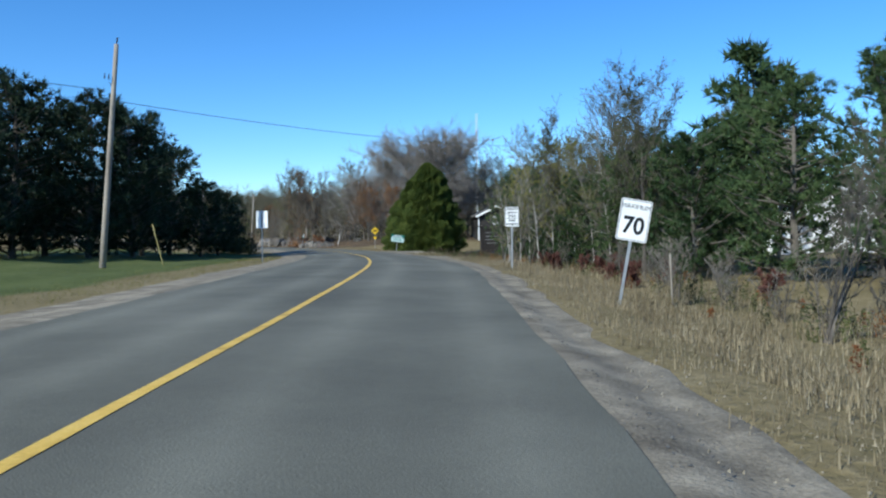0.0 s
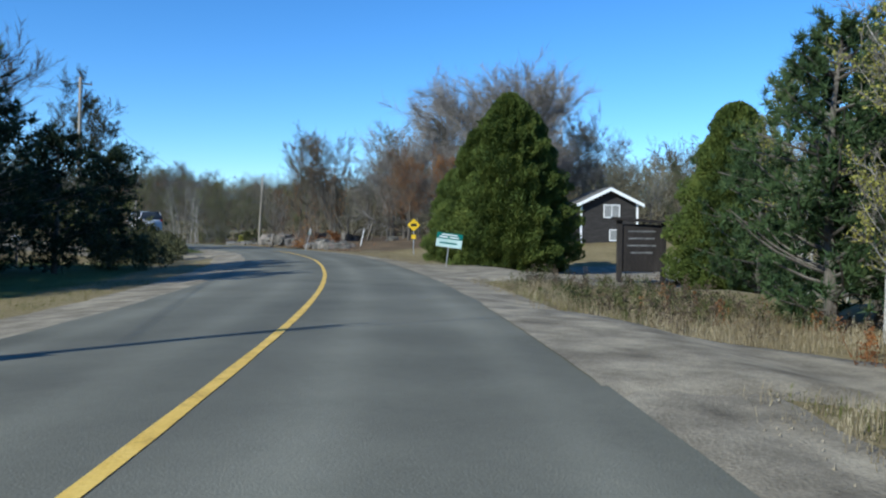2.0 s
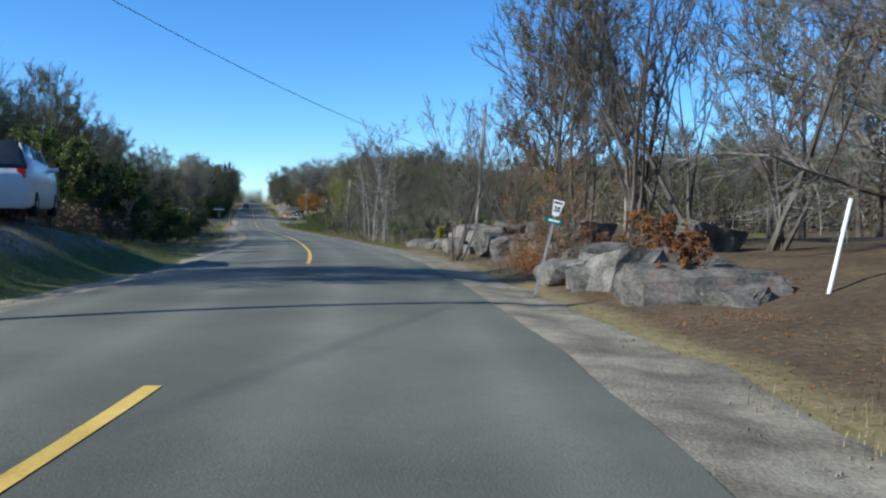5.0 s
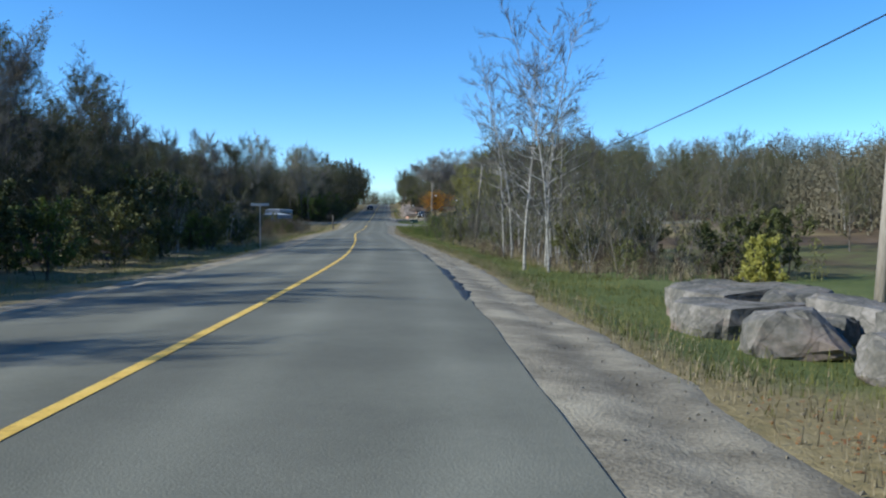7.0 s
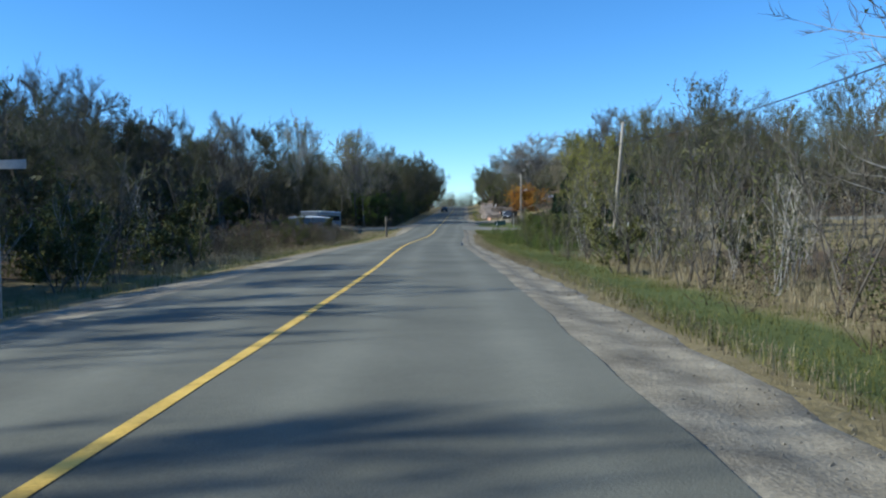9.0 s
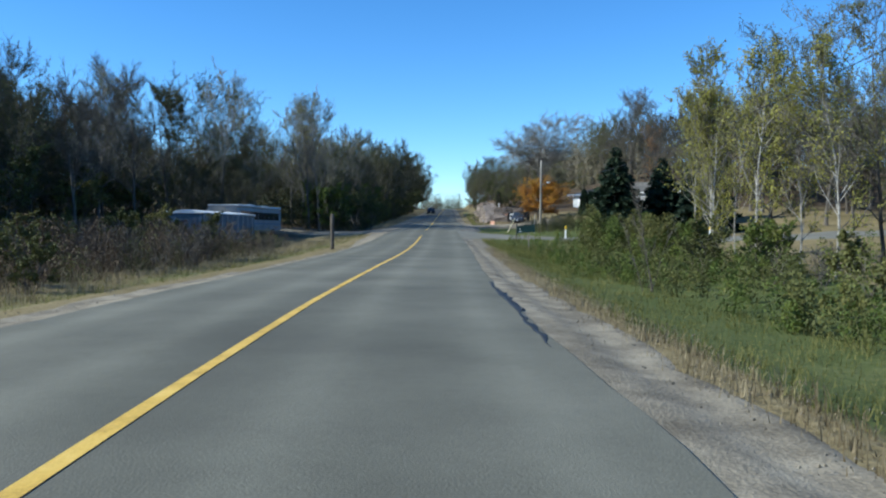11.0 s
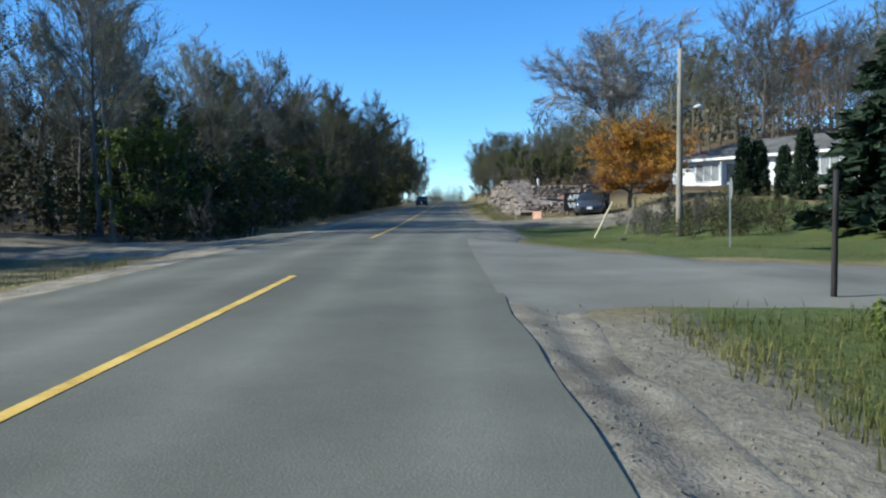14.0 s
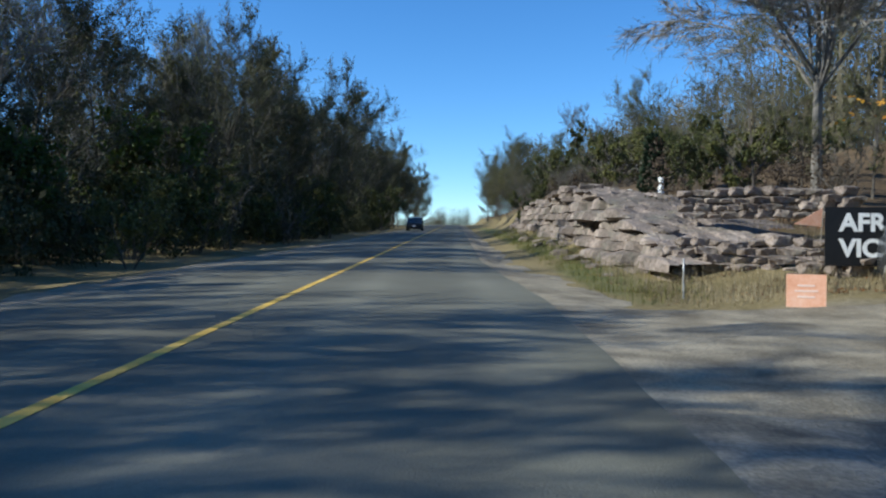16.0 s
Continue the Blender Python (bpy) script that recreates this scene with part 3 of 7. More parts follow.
for k, (s0, s1, l0, l1, w) in enumerate((
                                        (24, 24.6, -3.2, 3.1, 0.012), (120, 121, -3.2, 1.5, 0.01), (196, 196.8, -3.2, 3.2, 0.01), (224, 224.5, -3.2, 2.2, 0.012), (233, 234, -3.2, 3.1, 0.012),
                                        (300, 300.8, -3.2, 3.2, 0.02), (283.5, 291.5, 3.8, 4.05, 0.05), (285.4, 285.7, 3.7, 4.0, 0.05), (292.5, 300, 3.95, 3.6, 0.03), (309, 309.5, -2.8, 3.2, 0.02), (318, 318.6, -3.2, 3.2, 0.02))):
    crack(s0, s1, l0, l1, w, k)


def broken_edge(n, seed):
    """Crumbled bits of asphalt along the right edge of the road."""
    rng = np.random.default_rng(seed)
    s = np.concatenate([rng.uniform(a, b, n // 8) for a, b in ((2, 14), (126, 140), (144, 160), (163, 176), (206, 238), (246, 258), (284, 293), (302, 330))])
    l = 3.43 + np.abs(rng.normal(size=len(s))) * 0.16
    x, y, z = on_road(s, l)
    r = 0.007 + 0.02 * rng.uniform(0, 1, len(s)) ** 3
    base = np.array([(1, 0, 0), (0.2, 0.9, 0), (-0.9, 0.4, 0), (-0.4, -0.8, 0), (0.1, 0.1, 0.5)])
    v = np.stack([x, y, z - 0.035], 1)[:, None] + base[None] * rng.uniform(0.6, 1.4, (len(s), 5, 3)) * r[:, None, None]
    i = np.arange(len(s))[:, None] * 5
    b = Build()
    b.add(v, np.vstack([i + np.array(f) for f in ((0, 1, 4), (1, 2, 4), (2, 3, 4), (3, 0, 4))]).tolist())
    return tagged(part("asphalt_crumbs", b, CRUMBS), "dark crumbled asphalt along the broken road edge", "rubble", kind="stuff")


broken_edge(3200, 12)


def edge_patch(s0, s1, wide, seed):
    """Fresh black asphalt laid along the broken right edge."""
    def off(u, ss):
        f = np.clip(np.minimum(ss - s0, s1 - ss) / 2.5, 0, 1) ** 0.6
        return HALF - 0.16 + 0.05 * wobble(ss * 1.3, seed) + u * f * (wide + 0.14 * wobble(ss * 1.1, seed + 2) + 0.05 * wobble(ss * 4.1, seed))

    def lift(u, ss):
        side = np.clip(off(u, ss) / HALF, 0, 1)
        over = np.clip(off(u, ss) - HALF, 0, 2)
        return 0.04 - 0.05 * side**2 + 0.008 - 0.06 * over - (0.07 if u > 0.99 or u < 0.01 else 0.0)

    return ribbon("edge_patch", TAR, s0, s1, off, lift, 7, 0.35, "fresh black asphalt strip along the broken edge", "road patch")


edge_patch(139, 151.5, 0.27, 3)
edge_patch(153, 163, 0.13, 5)
edge_patch(206, 217, 0.16, 7)


# ---- plants ----
def unit(v):
    return v / (np.linalg.norm(v, axis=-1, keepdims=True) + 1e-9)


def aside(rng, way, angle):
    """A direction that leaves way by an angle, at a chance turn round it."""
    r = rng.normal(size=3)
    r -= way * (r @ way)
    return unit(way * math.cos(angle) + unit(r) * math.sin(angle))


def branch_line(rng, p, way, length, n, lift, jitter):
    pts = [np.array(p, float)]
    for _ in range(n):
        way = unit(way + np.array([0, 0, lift]) / n + rng.normal(size=3) * jitter)
        pts.append(pts[-1] + way * length / n)
    return np.array(pts)


def along(pts, u):
    k = min(int(u * (len(pts) - 1)), len(pts) - 2)
    f = u * (len(pts) - 1) - k
    return pts[k] + (pts[k + 1] - pts[k]) * f, unit(pts[k + 1] - pts[k])


def woody(seed, height, girth, first=0.3, spread=0.33, limbs=14, sub=6, twigs=11, lift=0.5, angle=0.9, leaves=0, leaf=0.09, stems=1, droop=0.0, taper=0.25, thick=0.011, tilt=0.22, paired=True):
    """A broadleaved tree or bush: returns the builds of its wood, of its twigs and of its leaves (None if bare)."""
    rng = np.random.default_rng(seed)
    wood, fine, green = Build(), Build(), Build()
    tw_a, tw_b, lf = [], [], []
    for st in range(stems):
        h = height * (1 if st == 0 else rng.uniform(0.6, 0.95))
        out = np.array([0, 0, 1.0]) if stems == 1 else unit(np.array([rng.normal() * tilt, rng.normal() * tilt, 1.0]))
        base = np.array([0, 0, -0.2]) if stems == 1 else np.array([rng.normal() * 0.14, rng.normal() * 0.14, -0.2])
        trunk = branch_line(rng, base, out, h + 0.2, 9, 0.05, 0.05)
        g = girth * (1 if st == 0 else rng.uniform(0.6, 0.9))
        rad = g * (1 - np.linspace(0, 1, 10) * (1 - taper * 0.3)) ** 1.1
        rad[0] *= 1.5
        wood.tube(trunk, rad, 7 if stems == 1 else 5)
        for k in range(limbs):
            u = first + (0.99 - first) * ((k + rng.uniform(0, 1)) / limbs)
            p, way = along(trunk, u)
            d = aside(rng, way, angle * rng.uniform(0.65, 1.15) * (1.1 - 0.45 * u))
            ln = h * spread * (0.45 + 0.9 * math.sin(math.pi * min(1, (u - first) / (1.02 - first) * 0.75 + 0.2))) * rng.uniform(0.7, 1.15)
            n = 5 if stems == 1 else 3
            pts = branch_line(rng, p, d, ln, n, lift, 0.1)
            r0 = max(0.012, g * 0.42 * (1.15 - u))
            wood.tube(pts, np.linspace(r0, r0 * 0.3, n + 1), 4 if stems == 1 else 3)
            for _ in range(sub):
                p2, w2 = along(pts, rng.uniform(0.2, 1.0))
                d2 = aside(rng, w2, rng.uniform(0.35, 0.9))
                pts2 = branch_line(rng, p2, d2, ln * rng.uniform(0.25, 0.5), 2, lift * 0.6 - droop, 0.14)
                fine.tube(pts2, np.linspace(r0 * 0.34 + thick * 0.4, thick * 0.55, 3), 3)
                for _ in range(twigs):
                    p3, w3 = along(pts2, rng.uniform(0.1, 1.0))
                    d3 = unit(aside(rng, w3, rng.uniform(0.3, 1.0)) + np.array([0, 0, 0.25 - droop]))
                    e = p3 + d3 * ln * rng.uniform(0.1, 0.26)
                    tw_a.append(p3)
                    tw_b.append(e)
                    for _ in range(leaves):
                        lf.append(p3 + (e - p3) * rng.uniform(0.2, 1.05) + rng.normal(size=3) * leaf * 0.6)
    a, b = np.array(tw_a), np.array(tw_b)
    side = unit(np.cross(b - a, rng.normal(size=a.shape))) * thick
    fine.tris(a - side, a + side, b)
    if stems == 1:
        side2 = unit(np.cross(b - a, side)) * thick
        fine.tris(a - side2, a + side2, (a + b) / 2 + (b - a) * 0.45 + side * 3)
    if lf:
        c = np.array(lf)
        u = unit(rng.normal(size=c.shape) + np.array([0, 0, -0.2])) * leaf * rng.uniform(0.6, 1.25, (len(c), 1))
        v = unit(np.cross(u, rng.normal(size=c.shape))) * leaf * 0.62
        green.tris(c - u * 0.8 - v * 0.2, c + v, c + u)
        if paired:
            green.tris(c - u * 0.8 - v * 0.2, c + u, c - v)
    return wood, fine, (green if lf else None)


def conifer(seed, height, radius, rows, per_row, fans, droop=0.25, base=0.06, tuft=0.3, ragged=0.15, power=0.9, wide=0.1):
    """A spruce or fir: whorls of drooping boughs, each a spray of flat needle-covered shoots."""
    rng = np.random.default_rng(seed)
    wood, green = Build(), Build()
    trunk = np.array([(0.04 * math.sin(k), 0.04 * math.cos(k * 1.3), -0.2 + (height + 0.1) * k / 8) for k in range(9)])
    wood.tube(trunk, np.linspace(height * 0.02 + 0.03, 0.015, 9), 6)
    A, B, C = [], [], []
    for k in range(rows):
        u = base + (1 - base) * (k + rng.uniform(-0.3, 0.3)) / rows
        u = min(max(u, base), 0.99)
        for j in range(per_row):
            az = rng.uniform(0, 2 * math.pi)
            ln = radius * (1 - u) ** power * rng.uniform(1 - ragged * 2, 1 + ragged) + 0.12
            out = np.array([math.cos(az), math.sin(az), 0])
            p0 = np.array([0, 0, u * height])
            pts = np.array([p0 + out * ln * f + np.array([0, 0, 1]) * (0.12 * f - droop * f * f) * ln for f in (0, 0.35, 0.7, 1.0)])
            if ln > 0.8:
                wood.tube(pts, (0.03, 0.022, 0.014, 0.006), 3)
            n = max(5, int(fans * ln / radius))
            f = rng.uniform(0.12, 1.0, n)
            p = np.array([np.interp(f, (0, 0.35, 0.7, 1.0), pts[:, q]) for q in range(3)]).T
            cross = np.array([-out[1], out[0], 0])
            sgn = rng.choice((-1, 1), n)[:, None]
            d = unit(out * rng.uniform(0.35, 1.0, (n, 1)) + cross * sgn * rng.uniform(0.2, 1.0, (n, 1)) + np.array([0, 0, 1]) * rng.normal(-0.12, 0.3, (n, 1)))
            size = tuft * rng.uniform(0.6, 1.3, (n, 1)) * (0.55 + 0.45 * (1 - u))
            w = unit(np.cross(d, rng.normal(size=(n, 3)))) * size * wide * 2.2
            A.append(p - w)
            B.append(p + w)
            C.append(p + d * size)
    green.tris(np.vstack(A), np.vstack(B), np.vstack(C))
    return wood, green


def pine(seed, height, radius, boughs, tufts, needles, low=0.14, wide=0.05, long=1.0):
    """A white pine: bare lower trunk, level irregular boughs that carry plumes of needles."""
    rng = np.random.default_rng(seed)
    wood, green = Build(), Build()
    trunk = branch_line(rng, (0, 0, -0.2), np.array([0, 0, 1.0]), height, 8, 0.1, 0.03)
    wood.tube(trunk, np.linspace(height * 0.022, 0.03, 9), 7)
    A, B, C = [], [], []
    for k in range(boughs):
        u = low + (0.99 - low) * (k + rng.uniform(0, 1)) / boughs
        p, _ = along(trunk, u)
        az = rng.uniform(0, 2 * math.pi)
        prof = math.sin(math.pi * min(1, 0.28 + 0.72 * u)) ** 0.7
        ln = radius * (0.35 + 0.75 * prof) * rng.uniform(0.55, 1.15)
        pts = branch_line(rng, p, np.array([math.cos(az), math.sin(az), 0.25]), ln, 4, 0.35, 0.1)
        wood.tube(pts, np.linspace(0.045, 0.012, 5), 4)
        for _ in range(tufts):
            c, w = along(pts, rng.uniform(0.3, 1.0))
            c = c + rng.normal(size=3) * ln * 0.1
            d = unit(rng.normal(size=(needles, 3)) + np.array([0, 0, 0.55]) + w * 0.8)
            L = rng.uniform(0.25, 0.6, (needles, 1)) * long
            sd = unit(np.cross(d, rng.normal(size=(needles, 3)))) * wide
            A.append(c - sd)
            B.append(c + sd)
            C.append(c + d * L)
    green.tris(np.vstack(A), np.vstack(B), np.vstack(C))
    return wood, green


def frond_bush(seed, height, radius, pieces, size=0.2, power=0.75, lumps=9, full=0.55):
    """A dense cedar: overlapping upright fronds in lumpy layers round a shaded core."""
    rng = np.random.default_rng(seed)
    wood, green = Build(), Build()
    wood.tube([(0, 0, -0.2), (0.02, 0, height * 0.5), (0, 0.03, height * 0.92)], (height * 0.03, height * 0.02, 0.02), 6)
    u = rng.uniform(0, 1, pieces) ** 1.25
    az = rng.uniform(0, 2 * np.pi, pieces)
    lump = 1 + 0.14 * np.sin(az * 3 + u * 7) + 0.12 * np.sin(az * lumps - u * 11) + 0.12 * np.sin(u * 31 + az * 2) + 0.1 * np.sin(u * 57 - az * 5)
    prof = (1 - u) ** power * np.minimum(1, 0.72 + u * 1.6)
    rr = radius * prof * lump * (1 - rng.uniform(0, 1, pieces) ** 2 * full) + 0.04
    c = np.stack([rr * np.cos(az), rr * np.sin(az), u * height], 1)
    out = np.stack([np.cos(az), np.sin(az), np.full(pieces, 0.9)], 1)
    d = unit(out + rng.normal(size=(pieces, 3)) * 0.45)
    sz = size * rng.uniform(0.6, 1.4, (pieces, 1)) * np.where(rng.uniform(0, 1, (pieces, 1)) > 0.95, 1.6, 1.0)
    w = unit(np.cross(d, rng.normal(size=(pieces, 3)))) * sz * 0.33
    green.tris(c - w, c + w, c + d * sz)
    green.tris(c - w * 0.5 + d * sz * 0.2, c + d * sz * 0.25 + np.cross(unit(w), d) * sz * 0.4, c + d * sz * 0.9)
    return wood, green


def tree_thing(name, label, category, builds, mats, group="", names=("trunk", "twig_haze", "crown")):
    """The first of a kind; its parts' meshes are shared by all that are planted after it."""
    root = thing(name, label, category, Matrix(), group)
    for nm, b, mt in zip(names, builds, mats):
        if b is not None:
            tagged(part(nm, b, mt, root), kind="stuff" if nm == "twig_haze" else "")
    return root


USED = set()


def plant(proto, s, l, size=1.0, turn=None, dz=0.0, lean=0.0, rng=random):
    m = Matrix.Translation(spot(s, l, dz)) @ pose(0, 0, 0, lean, 0, rng.uniform(0, 360) if turn is None else turn) @ Matrix.Diagonal((size * rng.uniform(0.92, 1.08), size * rng.uniform(0.92, 1.08), size, 1))
    if proto.name in USED:
        ob = copy_thing(proto, m)
    else:
        USED.add(proto.name)
        ob = proto
    ob.matrix_basis = m
    return ob


bare = [tree_thing("bare_tree", "leafless grey-brown hardwood tree with a haze of twigs", "tree", woody(s, h, g, f, sp * 1.15, 18, 9, 20, 0.4, 0.95, thick=0.012), (BARK, TWIG, None), "bare hardwoods")
        for s, h, g, f, sp in ((1, 12, 0.17, 0.3, 0.3), (2, 13.5, 0.19, 0.25, 0.27), (3, 11, 0.14, 0.35, 0.3))]
half_bare = [tree_thing("thinning_tree", "hardwood tree with thin olive autumn leaves", "tree", woody(s, h, 0.13, 0.18, 0.36, 18, 8, 11, 0.35, 1.0, 4, 0.095, paired=False), (BARK, TWIG, LEAF_OLIVE), "thinning hardwoods")
             for s, h in ((11, 11), (12, 12.5), (13, 9.5))]
rusty = [tree_thing("rust_tree", "hardwood tree holding rust-brown autumn leaves", "tree", woody(s, h, 0.15, 0.2, 0.3, 17, 8, 10, 0.5, 0.9, 3, 0.068), (BARK, TWIG, LEAF_RUST), "rust-leaved trees")
         for s, h in ((21, 10), (22, 8.5))]
poplar = [tree_thing("birch_tree", "tall white-barked birch with bare fine twigs", "tree", woody(s, h, 0.052, 0.2, 0.15, 30, 5, 8, 0.22, 1.25, lv, 0.04, thick=0.006), (BIRCH, TWIG, LEAF_YELLOW), "birches")
          for s, h, lv in ((31, 10.5, 0), (32, 9.5, 0), (33, 8.5, 1))]
sapling = [tree_thing("sapling_clump", "clump of thin grey poplar saplings, nearly leafless", "sapling", woody(s, h, 0.026, 0.3, 0.17, 7, 3, 5, 0.5, 0.7, lv, 0.042, stems=5, thick=0.007), (BIRCH if s == 43 else BARK, TWIG, LEAF_OLIVE), "sapling thicket")
           for s, h, lv in ((41, 4.6, 0), (42, 5.2, 1), (43, 3.8, 1))]
yellow_poplar = tree_thing("yellow_birch", "slim birch with thin yellow-green leaves", "tree", woody(51, 9, 0.07, 0.2, 0.22, 24, 7, 9, 0.5, 0.85, 3, 0.06), (BIRCH, TWIG, LEAF_YELLOW), "yellow birches")
bush = [tree_thing("shrub", lb, "shrub", woody(s, h, 0.03, 0.12, 0.42, 6, 4, 7, 0.35, 0.9, lv * 3, 0.06, stems=4), (BARK, TWIG, mt), gr)
        for s, h, lv, mt, lb, gr in ((61, 2.4, 2, LEAF_GREEN, "roadside shrub with green leaves", "green shrubs"), (62, 2.6, 2, LEAF_OLIVE, "roadside shrub with olive-brown leaves", "olive shrubs"),
                                     (63, 2.0, 2, LEAF_RUST, "shrub with rust-brown dry leaves", "rust shrubs"), (64, 1.8, 0, LEAF_RUST, "low leafless brown roadside brush", "bare brush"),
                                     (65, 1.3, 3, LEAF_RED, "low sumac with red leaves", "red shrubs"), (66, 2.0, 3, LEAF_YELLOW, "small shrub with yellow leaves", "yellow shrubs"))]
spruces = [tree_thing("spruce_tree", "dark green spruce tree with drooping boughs", "tree", conifer(s, h, r, rows, 14, 80, tuft=0.68, wide=0.17), (POLE_WOOD, SPRUCE), "spruces", ("trunk", "crown"))
           for s, h, r, rows in ((71, 9.5, 3.9, 26), (72, 8.0, 2.4, 24))]
pines = [tree_thing("pine_tree", "bushy dark green white pine tree", "tree", pine(s, h, r, 62, 11, 13), (BARK, NEEDLE), "pines", ("trunk", "crown")) for s, h, r in ((81, 10.5, 3.0), (82, 8.5, 3.2), (83, 7.0, 2.8))]
cedar = tree_thing("cedar_tree", "broad dense green cedar beside the gravel drive", "tree", frond_bush(91, 9.4, 3.0, 90000, 0.125, 0.5, 14), (BARK, CEDAR), "drive cedars", ("trunk", "crown"))
column = tree_thing("column_cedar", "narrow dark columnar cedar before the house", "tree", frond_bush(92, 3.4, 0.62, 4200, 0.16, 0.45, 5), (BARK, SPRUCE), "columnar cedars", ("trunk", "crown"))
dense_pine = [tree_thing("young_pine", "dense bushy green pine with boughs to the ground", "tree", pine(s, h, r, 88, 12, 24, 0.03, 0.019, 0.62), (BARK, NEEDLE), "young pines", ("trunk", "crown")) for s, h, r in ((85, 7.5, 2.4), (86, 6.5, 2.6))]
dark_pine = tree_thing("dark_pine", "tall dense dark green pine behind the lawn", "tree", pine(87, 10.5, 3.6, 120, 10, 14, 0.03, 0.045), (BARK, SPRUCE), "lawn pines", ("trunk", "crown"))
clump = tree_thing("multi_stem_tree", "leafless multi-stemmed dark tree beside boulders", "tree", woody(55, 7.6, 0.05, 0.22, 0.2, 11, 5, 6, 0.6, 0.7, stems=8, tilt=0.19, thick=0.008), (BARK, TWIG, None))
rust_sapling = tree_thing("rust_sapling", "thin sapling clump with sparse rust-orange leaves", "sapling", woody(56, 4.6, 0.022, 0.2, 0.22, 7, 4, 5, 0.5, 0.8, 2, 0.034, stems=3, thick=0.006), (BARK, TWIG, LEAF_RUST), "rust saplings")
maple = tree_thing("maple_tree", "round maple with glowing orange autumn leaves", "tree", woody(104, 4.3, 0.15, 0.27, 0.57, 40, 11, 11, 0.08, 1.15, 7, 0.065), (BARK, TWIG, LEAF_ORANGE))

shade_tree = [tree_thing("shade_tree", "tall full hardwood at the woods' edge, darkened for shade", "tree", woody(s, h, 0.15, 0.12, 0.36, 20, 9, 11, 0.35, 1.0, 8, 0.09, paired=False), (BARK, TWIG, LEAF_DARK_SHADED), "edge hardwoods") for s, h in ((14, 12), (15, 10.5))]
great_bare = tree_thing("great_bare_tree", "broad leafless pinkish-grey tree with a rounded crown", "tree", woody(57, 9.6, 0.24, 0.12, 0.56, 40, 13, 30, 0.05, 1.05, droop=0.2, thick=0.011), (BARK, TWIG_PALE, None))


def vase_tree(seed, height, fork, girth, limbs=14, subs=28, twigs=36, leaves=1, leaf=0.055):
    """A straight trunk that parts into long limbs, which spread to a wide, rounded top."""
    rng = np.random.default_rng(seed)
    wood, fine, green = Build(), Build(), Build()
    trunk = branch_line(rng, (0, 0, -0.3), np.array([0, 0, 1.0]), fork + 0.3, 5, 0.1, 0.02)
    wood.tube(trunk, np.linspace(girth * 1.25, girth * 0.85, 6), 9)
    A, B, C = [], [], []
    for k in range(limbs):
        az = 2 * math.pi * (k + rng.uniform(-0.3, 0.3)) / limbs
        out = (0.2, 0.5, 0.8)[k % 3] + rng.uniform(-0.06, 0.06)
        way = unit(np.array([math.cos(az) * out, math.sin(az) * out, 1.0]))
        reach = (height - fork) * rng.uniform(1.05, 1.15) * (1 + 0.15 * math.cos(az))
        pts = branch_line(rng, trunk[-1] - np.array([0, 0, rng.uniform(0, 0.9)]), way, reach, 8, -0.55 * out, 0.05)
        r0 = girth * rng.uniform(0.36, 0.48)
        wood.tube(pts, np.linspace(r0, 0.02, 9), 5)
        for j in range(subs):
            u = 0.22 + 0.78 * (j + rng.uniform(0, 1)) / subs
            p, w = along(pts, min(u, 0.999))
            d = unit(aside(rng, w, rng.uniform(0.4, 0.95)) + np.array([math.cos(az), math.sin(az), 0]) * 0.25)
            ln = (height - fork) * rng.uniform(0.2, 0.4) * (1.15 - 0.55 * u)
            pts2 = branch_line(rng, p, d, ln, 3, -0.15, 0.14)
            fine.tube(pts2, np.linspace(max(0.015, r0 * 0.3 * (1.1 - u)), 0.009, 4), 3)
            for _ in range(twigs):
                p3, w3 = along(pts2, rng.uniform(0.15, 0.999))
                e = p3 + aside(rng, w3, rng.uniform(0.3, 1.0)) * rng.uniform(0.4, 1.1)
                A.append(p3)
                B.append(e)
                for _ in range(leaves):
                    C.append(p3 + (e - p3) * rng.uniform(0.2, 1.0) + rng.normal(size=3) * leaf)
    p, q = np.array(A), np.array(B)
    side = unit(np.cross(q - p, rng.normal(size=p.shape))) * 0.017
    fine.tris(p - side, p + side, q)
    c = np.array(C)
    u = unit(rng.normal(size=c.shape)) * leaf * rng.uniform(0.6, 1.2, (len(c), 1))
    v = unit(np.cross(u, rng.normal(size=c.shape))) * leaf * 0.6
    green.tris(c - u, c + v, c + u)
    return wood, fine, green


umbrella_tree = tree_thing("umbrella_tree", "tall spreading tree with a wide rounded thinning crown", "tree", vase_tree(103, 13.0, 4.9, 0.15), (BARK_GREY, TWIG_PALE, LEAF_OLIVE))
pale_bare = [tree_thing("pale_tree", "tall slim grey tree with pale twigs and few leaves", "tree", woody(s, h, 0.12, 0.3, 0.25, 22, 9, 16, 0.45, 0.85, 1, 0.05, thick=0.01), (BARK_GREY, TWIG_PALE, LEAF_YELLOW), "pale hardwoods") for s, h in ((105, 13), (106, 11.5))]
thin_rust = tree_thing("rust_tree", "tall thin tree with sparse orange and olive leaves", "tree", woody(58, 9.5, 0.085, 0.2, 0.27, 18, 7, 10, 0.4, 0.9, 2, 0.036), (BARK, TWIG, LEAF_RUST), "rust-leaved trees")
thin_olive = tree_thing("thinning_tree", "slender tree with thin olive and yellow leaves", "tree", woody(60, 9.5, 0.09, 0.22, 0.3, 18, 7, 11, 0.35, 0.95, 3, 0.04), (BARK, TWIG, LEAF_OLIVE), "thinning hardwoods")
